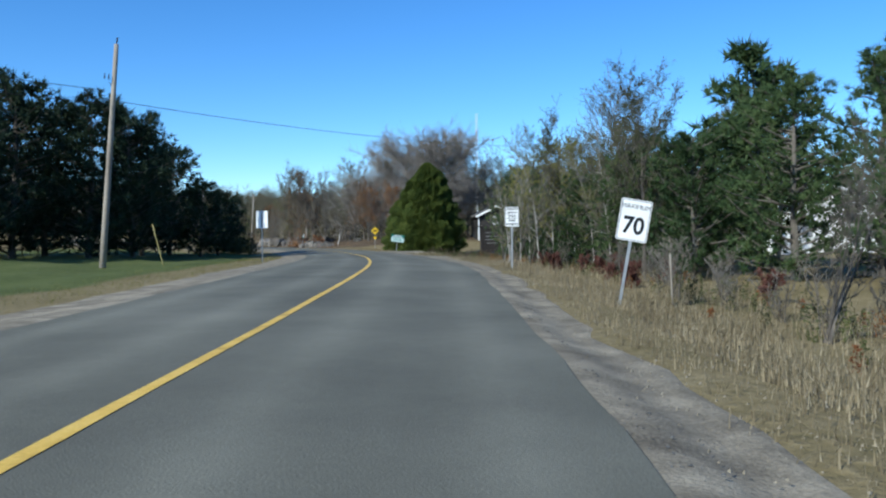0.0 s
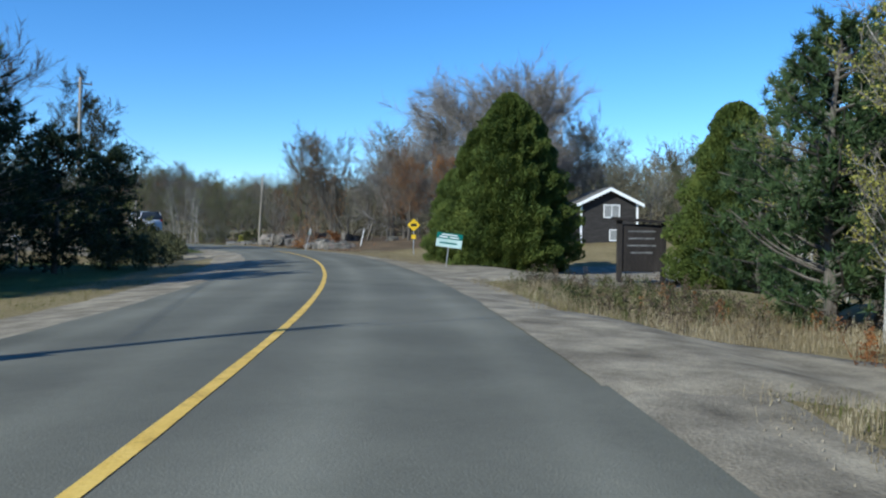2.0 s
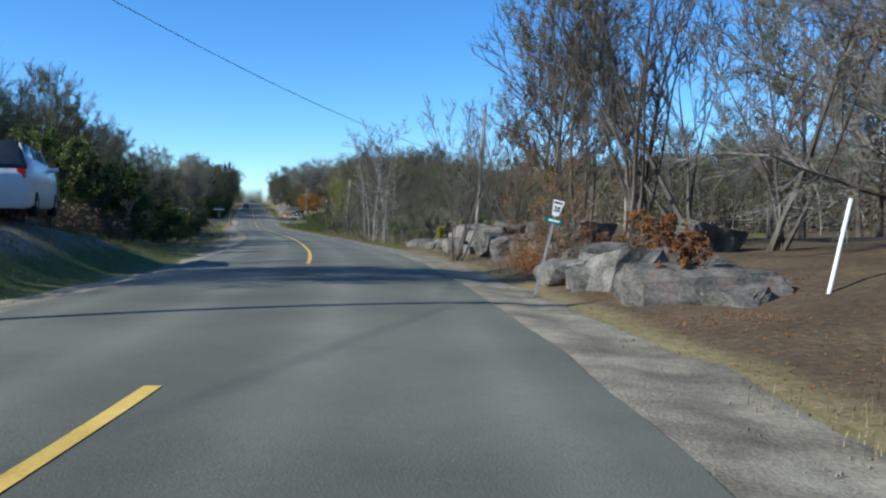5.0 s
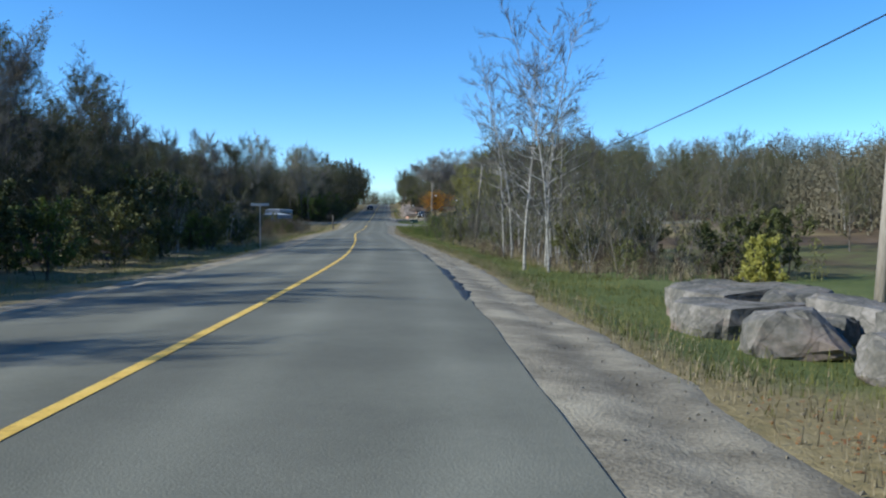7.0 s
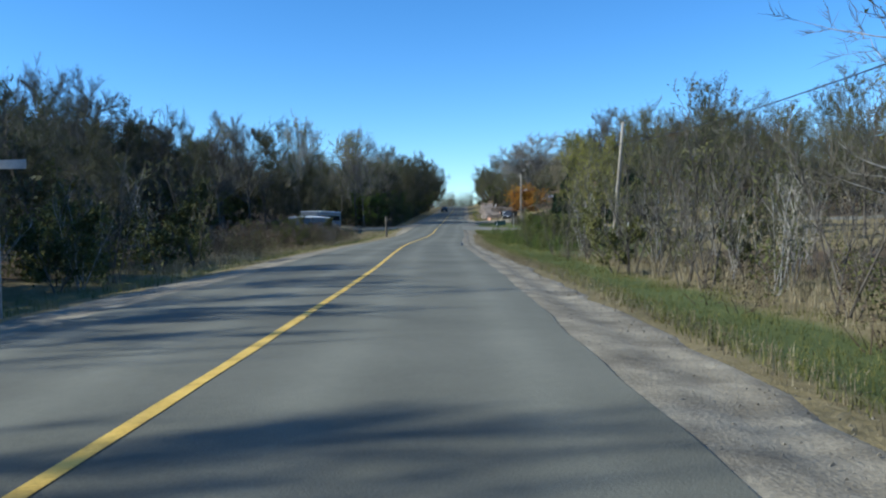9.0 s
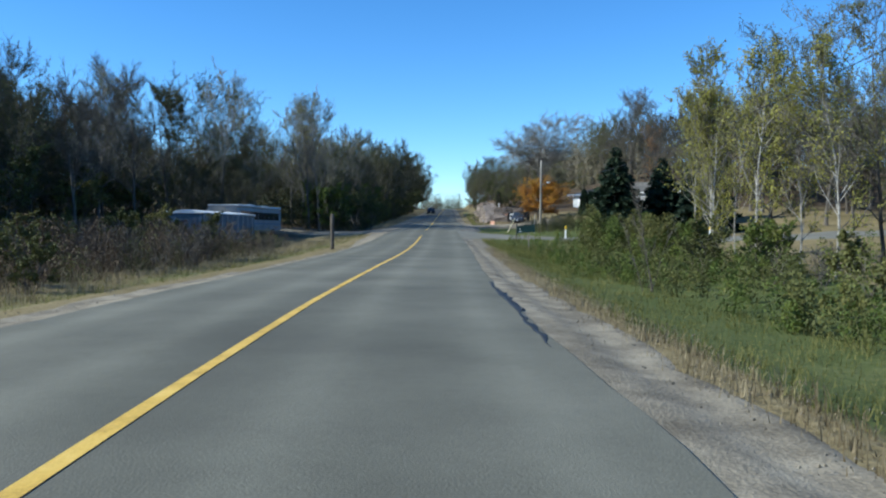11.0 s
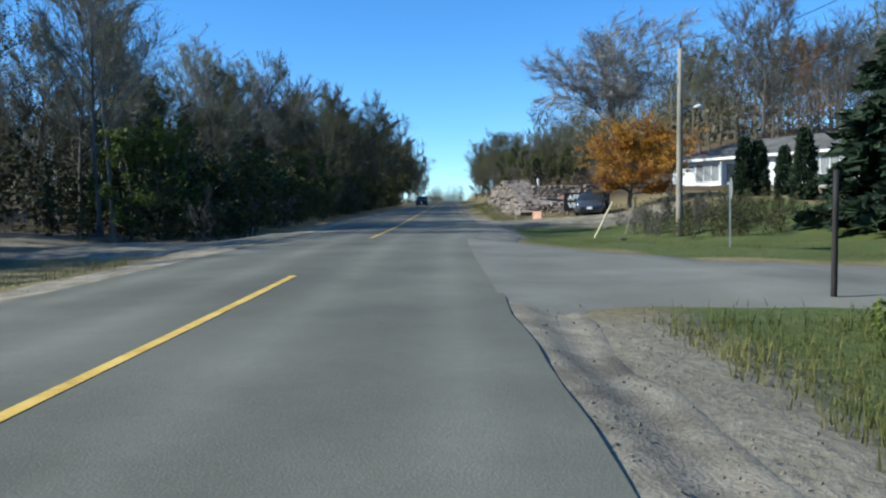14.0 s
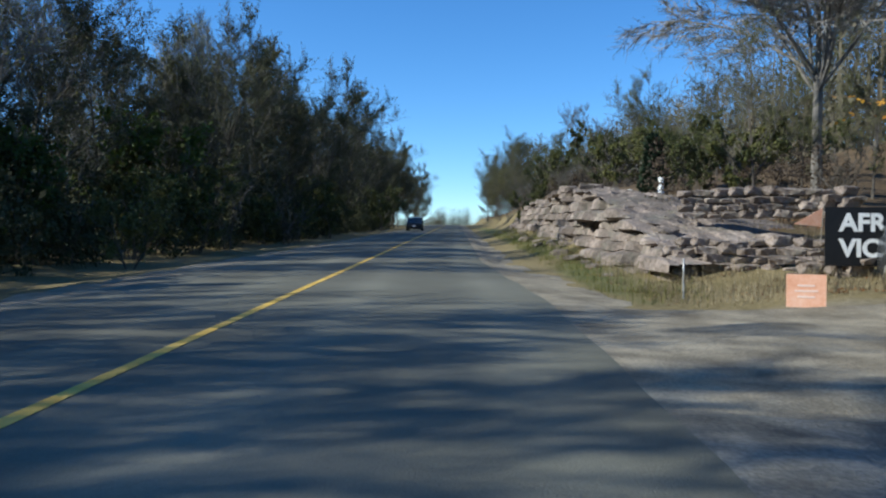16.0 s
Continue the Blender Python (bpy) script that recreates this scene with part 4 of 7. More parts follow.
dark_bare = tree_thing("dark_bare_tree", "leafless dark tree with several upright stems", "tree", woody(59, 9.5, 0.1, 0.3, 0.26, 9, 6, 9, 0.7, 0.65, stems=4, thick=0.013), (BARK, TWIG, None), "dark bare trees")


# ---- things beside the road ----
def ground_pose(x, y, turn=0.0, dz=0.0):
    return pose(x, y, ground_at(x, y) + dz, 0, 0, turn)


def lettering(text, size, parent, m, material, name="lettering", bold=0.0):
    """Raised characters in the built-in font, centred, as a mesh."""
    cu = bpy.data.curves.new(name, "FONT")
    cu.body, cu.size, cu.align_x, cu.align_y, cu.extrude, cu.offset = text, size, "CENTER", "CENTER", 0.002, bold
    tmp = bpy.data.objects.new("tmp", cu)
    scene.collection.objects.link(tmp)
    me = bpy.data.meshes.new_from_object(tmp.evaluated_get(bpy.context.evaluated_depsgraph_get()))
    bpy.data.objects.remove(tmp)
    bpy.data.curves.remove(cu)
    me.materials.clear()
    me.materials.append(material)
    ob = new(name, me)
    ob.parent, ob.matrix_basis = parent, m
    return ob


def plate(w, h, t=0.004, r=0.04):
    """A sheet with rounded corners, in x, z, facing -y."""
    pts = []
    for cx, cz, a0 in ((w / 2 - r, h / 2 - r, 0), (-w / 2 + r, h / 2 - r, 90), (-w / 2 + r, -h / 2 + r, 180), (w / 2 - r, -h / 2 + r, 270)):
        pts += [(cx + r * math.cos(radians(a0 + q)), cz + r * math.sin(radians(a0 + q))) for q in (0, 30, 60, 90)]
    b = Build()
    b.prism(pts, 0, t)
    return b


def rod(p, q, r0, r1=None, sides=8):
    b = Build()
    p, q = np.array(p, float), np.array(q, float)
    b.tube([p + (q - p) * k / 4 for k in range(5)], np.linspace(r0, r0 if r1 is None else r1, 5), sides, True)
    return b


FLAT = pose(0, 0, 0, 90)


def sign_post(parent, height, width=0.06):
    """A perforated steel channel post."""
    b = Build()
    b.box(-width / 2, 0.006, -0.3, width / 2, 0.012, height)
    b.box(-width / 2, 0.012, -0.3, -width / 2 + 0.006, 0.045, height)
    b.box(width / 2 - 0.006, 0.012, -0.3, width / 2, 0.045, height)
    return part("post", b, STEEL, parent)


def border(w, h, t, inset):
    b = Build()
    x, z = w / 2 - inset, h / 2 - inset
    for x0, z0, x1, z1 in ((-x, z - t, x, z), (-x, -z, x, -z + t), (-x, -z + t, -x + t, z - t), (x - t, -z + t, x, z - t)):
        b.box(x0, -0.003, z0, x1, -0.0005, z1)
    return b


def speed_sign():
    ob = thing("speed_sign", "leaning white speed limit sign on a steel post in dry grass", "road sign", ground_pose(12.62, 8.92, -42, 0.08) @ pose(0, 0, 0, 0, 10, 0) @ Matrix.Diagonal((0.9, 0.9, 0.96, 1)))
    sign_post(ob, 2.05)
    p = part("panel", plate(0.67, 0.84), SIGN_WHITE, ob, m=pose(0, 0, 1.68))
    part("border", border(0.67, 0.84, 0.012, 0.018), BLACK, p)
    lettering("MAXIMUM", 0.135, p, pose(0, -0.001, 0.27) @ FLAT, BLACK)
    lettering("70", 0.47, p, pose(0, -0.001, -0.12) @ FLAT, BLACK, bold=0.012)


def zone_sign():
    ob = thing("safety_zone_sign", "white community safety zone sign on a steel post", "road sign", ground_pose(21.06, 19.6, -36) @ Matrix.Diagonal((0.9, 0.9, 0.84, 1)))
    sign_post(ob, 2.6)
    p = part("panel", plate(0.58, 0.86), SIGN_WHITE, ob, m=pose(0, 0, 2.28))
    part("border", border(0.58, 0.86, 0.012, 0.016), BLACK, p)
    for k, word in enumerate(("COMMUNITY", "SAFETY", "ZONE", "FINES", "INCREASED")):
        lettering(word, 0.112 if len(word) < 8 else 0.093, p, pose(0, -0.001, 0.33 - k * 0.155 - (0.03 if k > 2 else 0)) @ FLAT, BLACK, bold=0.004)
    b = Build()
    b.box(-0.2, -0.003, -0.075, 0.2, -0.0005, -0.062)
    part("divider", b, BLACK, p)


def blank_sign():
    ob = thing("sign_back", "pale back of a road sign on a thin post", "road sign", ground_pose(20.6, 37.2, 138, 0.0))
    sign_post(ob, 2.75)
    part("panel", plate(0.6, 0.92), SIGN_WHITE, ob, m=pose(0, 0, 2.25))


def street_sign():
    ob = thing("street_sign", "green and white street sign on a post before the cedar", "street sign", ground_pose(44.65, 56.0, -30) @ pose(0, 0, 0, 0, 7, 0) @ Matrix.Diagonal((0.76, 0.76, 0.9, 1)))
    sign_post(ob, 1.75)
    p = part("panel", plate(1.55, 0.3, r=0.05), SIGN_GREEN, ob, m=pose(0, 0, 1.63))
    b = Build()
    for x0, x1, z in ((-0.5, 0.45, 0.06), (-0.6, -0.1, -0.06), (0.0, 0.55, -0.06)):
        b.box(x0, -0.004, z - 0.028, x1, -0.0005, z + 0.028)
    part("faded_line", b, SIGN_WHITE, p)
    q = part("lower_panel", plate(1.55, 0.4, r=0.04), mat("faded pale green sheet", [(0.34, 0.5, 0.46), (0.46, 0.6, 0.56), (0.56, 0.68, 0.64)], 3, 0.5, 20, 0), ob, m=pose(0, 0, 1.27))
    b = Build()
    b.box(-0.55, -0.004, -0.04, 0.5, -0.0005, 0.04)
    part("faded_line", b, SIGN_GREEN, q)


def bus_sign():
    ob = thing("warning_sign", "yellow diamond warning sign with a small tab below", "road sign", ground_pose(54.1, 71.7, -28))
    sign_post(ob, 2.2)
    p = part("panel", plate(0.62, 0.62), SIGN_YELLOW, ob, m=pose(0, 0, 2.0, 0, 45, 0))
    b = Build()
    b.box(-0.2, -0.005, -0.1, 0.2, -0.001, 0.1)
    part("symbol", b, BLACK, p, m=pose(0, 0, 0, 0, -45, 0))
    part("tab", plate(0.3, 0.3), SIGN_YELLOW, ob, m=pose(0, 0, 1.2))


def route_sign():
    ob = thing("route_sign", "leaning county road marker with a green blade", "road sign", ground_pose(55.42, 89.75, -20) @ pose(0, 0, 0, 2, 13, 0) @ Matrix.Diagonal((0.84, 0.84, 0.96, 1)))
    sign_post(ob, 1.95, 0.055)
    b = Build()
    b.prism([(-0.125, 0.16), (-0.075, -0.16), (0.075, -0.16), (0.145, 0.16)], 0, 0.004)
    p = part("marker", b, SIGN_WHITE, ob, m=pose(0, 0, 1.82))
    lettering("38", 0.16, p, pose(0, -0.001, -0.03) @ FLAT, BLACK, bold=0.004)
    b = Build()
    b.box(-0.1, -0.004, 0.09, 0.1, -0.0005, 0.125)
    part("faded_line", b, BLACK, p)
    p = part("blade", plate(0.4, 0.12, r=0.02), SIGN_GREEN, ob, m=pose(0, 0, 1.56))
    b = Build()
    b.box(-0.13, -0.004, -0.02, 0.13, -0.0005, 0.02)
    part("faded_line", b, SIGN_WHITE, p)


def board_sign():
    ob = thing("board_sign", "dark wooden board sign with two posts and a cap", "sign board", ground_pose(52.3, 51.2, -32) @ Matrix.Diagonal((1.3, 1.3, 1.3, 1)))
    for x in (-0.8, 0.8):
        b = Build()
        b.box(x - 0.08, -0.08, -0.3, x + 0.08, 0.08, 2.25)
        part("post", b, DARK_WOOD, ob)
    b = Build()
    b.prism([(-1.05, 2.25), (1.05, 2.12), (1.05, 2.2), (-1.05, 2.36)], -0.22, 0.22)
    part("cap", b, DARK_WOOD, ob)
    b = Build()
    b.box(-0.72, -0.03, 0.5, 0.72, 0.03, 2.1)
    p = part("panel", b, DARK_WOOD, ob)
    b = Build()
    b.box(-0.72, -0.05, 0.42, 0.72, 0.05, 0.5)
    part("rail", b, DARK_WOOD, ob)
    for z, w in ((1.85, 0.5), (1.6, 0.48), (1.35, 0.52), (1.1, 0.4)):
        b = Build()
        b.box(-w, -0.036, z - 0.03, w, -0.031, z + 0.03)
        part("worn_line", b, mat("worn grey lettering", [(0.06, 0.06, 0.06), (0.13, 0.13, 0.13), (0.22, 0.22, 0.21)], 9, 0.8, 60, 0), p)


def tee_sign():
    ob = thing("street_sign", "street name blades on a post against dark bushes", "street sign", ground_pose(51.6, 160.8, -4) @ Matrix.Diagonal((0.9, 0.9, 0.95, 1)))
    sign_post(ob, 2.9)
    part("blade", plate(1.25, 0.17, r=0.02), STEEL, ob, m=pose(0, 0, 2.85))


def stop_sign():
    ob = thing("stop_sign", "grey back of an octagonal sign on a post by the junction", "road sign", ground_pose(73.0, 258.7, 75))
    sign_post(ob, 1.85)
    b = Build()
    b.prism([(0.33 * math.cos(radians(22.5 + 45 * k)), 0.33 * math.sin(radians(22.5 + 45 * k))) for k in range(8)], 0, 0.004)
    part("panel", b, STEEL, ob, m=pose(0, -0.002, 1.68))


def utility_pole(x, y, height, lean=(0, 0), transformer=None, arm=None, cross=False, r=0.15, label="weathered wooden utility pole"):
    ob = thing("utility_pole", label, "utility pole", ground_pose(x, y) @ pose(0, 0, 0, lean[0], lean[1], 0), "utility poles")
    part("shaft", rod((0, 0, -0.5), (0, 0, height), r, r * 0.65, 10), POLE_WOOD, ob, smooth=True)
    if transformer:
        b = Build()
        z = transformer
        prof = [(0.02, 0), (0.2, 0.0), (0.22, 0.04), (0.22, 0.75), (0.24, 0.77), (0.2, 0.83), (0.02, 0.87)]
        b.tube([(-0.36, -0.05, z - 0.4 + h) for _, h in prof], [r for r, _ in prof], 14)
        part("transformer", b, STEEL, ob, smooth=True)
        for dx in (-0.08, 0.1):
            part("bushing", rod((-0.36 + dx, -0.05, z + 0.45), (-0.36 + dx, -0.05, z + 0.68), 0.035, 0.02, 6), DARK_WOOD, ob)
    if arm:
        b = Build()
        b.tube([(0.05, 0, arm), (0.35, 0, arm + 0.2), (0.7, 0, arm + 0.32)], (0.03, 0.03, 0.028), 6, True)
        a = part("lamp_arm", b, STEEL, ob)
        b = Build()
        b.tube([(0.62, 0, arm + 0.3), (0.85, 0, arm + 0.36), (1.02, 0, arm + 0.34)], (0.05, 0.09, 0.03), 8, True)
        part("lamp_head", b, SIGN_WHITE, a, smooth=True)
    if cross:
        b = Build()
        b.box(0.0, -0.05, height - 0.45, 0.75, 0.05, height - 0.35)
        c = part("crossarm", b, POLE_WOOD, ob)
        part("insulator", rod((0.68, 0, height - 0.35), (0.68, 0, height - 0.18), 0.05, 0.03, 8), DARK_WOOD, c)
        part("cutout", rod((0.35, -0.1, height - 1.4), (0.5, -0.1, height - 1.05), 0.05, 0.04, 6), DARK_WOOD, ob)
    part("pin", rod((0, 0, height), (0.03, 0, height + 0.3), 0.025, 0.04, 6), DARK_WOOD, ob)
    return ob


def wire(p, q, sag=0.9, r=0.014):
    p, q = np.array(p, float), np.array(q, float)
    u = np.linspace(0, 1, 15)
    pts = p + (q - p) * u[:, None]
    pts[:, 2] -= sag * 4 * u * (1 - u)
    b = Build()
    b.tube(pts, np.full(15, r), 4)
    return tagged(part("overhead_wire", b, WIRE), "thin black overhead wire sagging between poles", "wire", "overhead wires")


def stake(x, y, height, material, label, lean=0.0, tip=0.0, r=0.03):
    ob = part("marker_stake", rod((0, 0, -0.25), (0, 0, height), r, r * 0.9, 8), material, m=ground_pose(x, y) @ pose(0, 0, 0, tip, lean, 0), smooth=True)
    return tagged(ob, label, "stake")


speed_sign()
zone_sign()
blank_sign()
street_sign()
bus_sign()
route_sign()
board_sign()
tee_sign()
stop_sign()
utility_pole(12.1, 36.3, 10.1, (1, 4), 8.0, label="weathered wooden utility pole with a transformer on the lawn")
utility_pole(35.9, 85.2, 11.2, (0, 1), cross=True)
utility_pole(79.6, 126.9, 11.2)
utility_pole(67.1, 125.1, 9.4, (0, 3.4))
utility_pole(71.8, 197.5, 8.3, (0, 5.0))
utility_pole(75.6, 270.1, 8.1, (0, 0.5), 6.3, 5.3, True, label="weathered utility pole with transformer and lamp on the lawn")
utility_pole(45.5, 37.5, 8.3)
utility_pole(24.7, 11.4, 4.1, (0, 4), r=0.08, label="short pale service pole in dry grass")
wire((12.3, 36.3, 7.5), (45.5, 37.5, 7.7), 0.5)
wire((12.3, 36.3, 7.9), (-30, 20, 8.3), 0.8)
wire((12.3, 36.3, 7.3), (-30, 20, 7.6), 0.8)
wire((12.5, 36.3, 8.3), (35.9, 85.2, 10.4), 1.0)
wire((35.9, 85.2, 10.2), (67.2, 125.1, 5.0), 1.6, 0.013)
wire((67.2, 125.1, 5.0), (72.3, 197.5, 5.6), 1.2, 0.02)
wire((72.3, 197.5, 5.6), (75.6, 270.1, 6.0), 1.2, 0.016)
wire((72.4, 197.5, 6.6), (75.6, 270.1, 7.4), 1.2, 0.012)
wire((75.6, 270.1, 5.8), (86, 282, 5.6), 0.3, 0.012)
stake(14.6, 35.6, 2.0, mat("faded yellow plastic", [(0.34, 0.28, 0.1), (0.46, 0.39, 0.16)], 3, 0.6), "faded yellow plastic guy wire guard on the lawn", -14, 0, 0.026)
stake(15.1, 9.3, 1.1, POLE_WOOD, "short pale marker stake in dry grass", -5, 0, 0.022)
stake(58.2, 85.2, 1.5, SIGN_WHITE, "white marker stake leaning beside rocks", 14, 0, 0.035)
stake(71.95, 270.3, 1.75, mat("cream plastic", [(0.55, 0.47, 0.28), (0.66, 0.58, 0.38)], 3, 0.6), "cream plastic guy wire guard leaning on the lawn", 27, 0, 0.045)
stake(74.2, 273.5, 1.6, POLE_WOOD, "thin weathered stake leaning by the brush", 16, 0, 0.03)
stake(69.5, 247.2, 1.85, DARK_WOOD, "dark square post in the grass by the junction", 1, 0, 0.045)
stake(71.0, 287.2, 0.75, STEEL, "thin steel stake at the drive edge", 0, 0, 0.02)
stake(55.8, 230.3, 2.1, BARK, "thick weathered wooden post on the grass verge", 0, 0, 0.12)


def mast():
    ob = thing("radio_mast", "tall thin white lattice radio mast behind the trees", "mast", ground_pose(105.6, 107.4))
    for k in range(3):
        c, s = 0.22 * math.cos(k * 2.094), 0.22 * math.sin(k * 2.094)
        part("leg", rod((c, s, -0.5), (c * 0.8, s * 0.8, 24.5), 0.035, 0.03, 5), SIGN_WHITE, ob)
    b = Build()
    for j in range(48):
        z = j * 0.5
        a, c = j * 2.094, (j + 1) * 2.094
        b.tube([(0.2 * math.cos(a), 0.2 * math.sin(a), z), (0.2 * math.cos(c), 0.2 * math.sin(c), z + 0.5)], (0.015, 0.015), 3)
    part("lattice", b, SIGN_WHITE, ob)


mast()


# ---- rocks ----
def rock_mesh(seed, w, d, h, material, rough=0.09, cuts=3):
    """A weathered block: a chance hull, broken into steps and pitted."""
    rng = random.Random(seed)
    bm = bmesh.new()
    for _ in range(34):
        v = Vector([math.copysign(abs(rng.uniform(-1, 1)) ** 0.5, rng.uniform(-1, 1)) for _ in range(3)])
        bm.verts.new([v[k] * q / 2 * (0.86 if abs(v[(k + 1) % 3]) > 0.85 else 1) for k, q in enumerate((w, d, h))])
    bmesh.ops.convex_hull(bm, input=bm.verts)
    bmesh.ops.delete(bm, geom=[v for v in bm.verts if not v.link_faces], context="VERTS")
    bmesh.ops.subdivide_edges(bm, edges=bm.edges, cuts=cuts, use_grid_fill=True)
    bmesh.ops.triangulate(bm, faces=bm.faces)
    off = Vector((seed * 3.1, seed * 1.7, 0))
    for v in bm.verts:
        n = noise.noise(v.co * 1.3 + off) + 0.6 * abs(noise.noise(v.co * 3.1 + off)) + 0.35 * noise.noise(v.co * 8 + off) - 0.3
        step = 0.5 * (abs((v.co.z * 2.3 + noise.noise(v.co + off) * 0.8) % 1 - 0.5) - 0.25)
        v.co += v.co.normalized() * (n + step) * rough * 1.9 * min(w, d, h)
    for v in bm.verts:
        v.co.z += h / 2
    me = bpy.data.meshes.new("rock")
    bm.to_mesh(me)
    bm.free()
    me.materials.append(material)
    return me


BLOCKS = [rock_mesh(k, *dims, ROCK) for k, dims in enumerate(((2.0, 1.6, 1.1), (1.5, 1.3, 0.9), (2.4, 1.7, 1.25), (1.2, 1.0, 0.6), (2.4, 1.5, 0.7)))]
for s, l, k, size, dz in ((101.5, 7.2, 1, 0.7, -0.3), (103.2, 6.7, 4, 0.75, -0.2), (104.9, 6.5, 1, 0.85, -0.3), (106.4, 6.7, 0, 0.7, -0.25), (105.4, 7.9, 2, 0.7, -0.2), (108.3, 8.4, 0, 0.7, -0.3), (111.3, 8.0, 1, 0.8, -0.3),
                          (113.4, 7.4, 0, 0.75, -0.3), (115.2, 6.9, 2, 0.85, -0.25), (117.6, 6.9, 0, 0.95, -0.25), (116.6, 8.4, 2, 0.9, -0.2), (119.4, 7.3, 1, 1.1, -0.3), (121.0, 7.9, 2, 1.0, -0.3), (122.6, 7.0, 0, 0.85, -0.3),
                          (124.0, 8.0, 0, 1.0, -0.35), (125.6, 7.4, 1, 0.8, -0.25), (127.3, 7.8, 3, 0.9, -0.15), (129.2, 7.4, 3, 0.7, -0.1), (131.5, 8.0, 4, 0.8, -0.25), (134.0, 8.9, 4, 1.0, -0.15), (133.0, 7.3, 3, 0.95, -0.05), (137.6, 7.7, 4, 1.0, -0.1), (139.6, 8.5, 4, 1.15, -0.12), (135.1, 7.2, 3, 1.2, -0.08), (141.0, 9.2, 4, 1.0, -0.12), (138.2, 8.9, 3, 1.4, -0.1),
                          (136.6, 9.3, 4, 1.1, -0.1), (136.0, 8.1, 3, 1.0, -0.08), (138.6, 9.9, 0, 0.75, -0.35), (110, 10.5, 2, 1.0, -0.4), (119, 10.5, 2, 1.1, -0.5), (104, 12.5, 1, 0.7, -0.2)):
    ob = new("boulder", BLOCKS[k])
    ob.matrix_basis = stand(s, l, random.uniform(-40, 40), random.uniform(-8, 8), random.uniform(-8, 8), dz) @ Matrix.Diagonal((size, size, size, 1))
    tagged(ob, "grey lichen-stained granite boulder beside the gravel shoulder", "boulder", "roadside boulders")
for x, y, size in ((72.8, 269.0, 0.33), (74.2, 276.5, 0.4)):
    ob = new("boulder", BLOCKS[3])
    ob.matrix_basis = ground_pose(x, y, 20, -0.05) @ Matrix.Diagonal((size * 1.3, size, size * 0.7, 1))
    tagged(ob, "small pale stone lying on the lawn", "stone", "lawn stones")
CUBES = [rock_mesh(80 + k, *dims, ROCK, 0.035, 3) for k, dims in enumerate(((1.6, 1.2, 1.0), (1.3, 1.0, 0.8), (1.9, 1.2, 0.9)))]
for s, l, k, size, turn in ((106.6, 5.7, 2, 0.8, 4), (107.2, 6.9, 0, 0.95, -4), (109.0, 7.0, 2, 0.9, 12), (105.2, 5.8, 1, 0.85, -10)):
    ob = new("boulder", CUBES[k])
    ob.matrix_basis = stand(s, l, turn + 90, random.uniform(-4, 4), random.uniform(-4, 4), -0.18) @ Matrix.Diagonal((size, size, size, 1))
    tagged(ob, "squared grey granite block set along the leafy bank", "boulder", "roadside blocks")
LEDGES = [rock_mesh(60 + k, *dims, ROCK, 0.05, 3) for k, dims in enumerate(((2.6, 2.0, 1.5), (2.2, 1.8, 1.1), (3.2, 2.2, 1.2), (1.7, 1.4, 0.8)))]
for s, l, k, size, turn, dz in ((105.0, 6.6, 1, 1.0, 10, -0.35), (102.6, 7.0, 2, 0.9, -8, -0.45), (106.9, 7.6, 3, 0.9, 30, -0.25), (124.6, 7.7, 0, 0.92, 5, -0.3), (122.6, 8.0, 2, 1.0, 20, -0.1), (125.2, 6.7, 3, 0.8, 25, -0.3), (123.2, 6.5, 3, 1.0, -15, -0.25),
                                (126.2, 7.6, 1, 0.9, -20, -0.4), (120.4, 7.6, 0, 0.9, 35, -0.3), (120.8, 6.6, 3, 0.9, 10, -0.3), (112.2, 7.6, 1, 0.9, 15, -0.35), (114.6, 7.2, 3, 1.1, -10, -0.2)):
    ob = new("rock_outcrop", LEDGES[k])
    ob.matrix_basis = stand(s, l, turn, random.uniform(-5, 5), random.uniform(-5, 5), dz) @ Matrix.Diagonal((size, size, size, 1))
    tagged(ob, "large blocky pinkish-grey granite outcrop beside the shoulder", "rock", "roadside outcrops")
SLABS = [rock_mesh(40 + k, *dims, ROCK_PINK, 0.12, 2) for k, dims in enumerate(((1.3, 1.0, 0.5), (0.9, 0.8, 0.42), (1.7, 1.1, 0.62), (0.7, 0.7, 0.3), (1.2, 0.9, 0.36), (2.0, 1.3, 0.8)))]


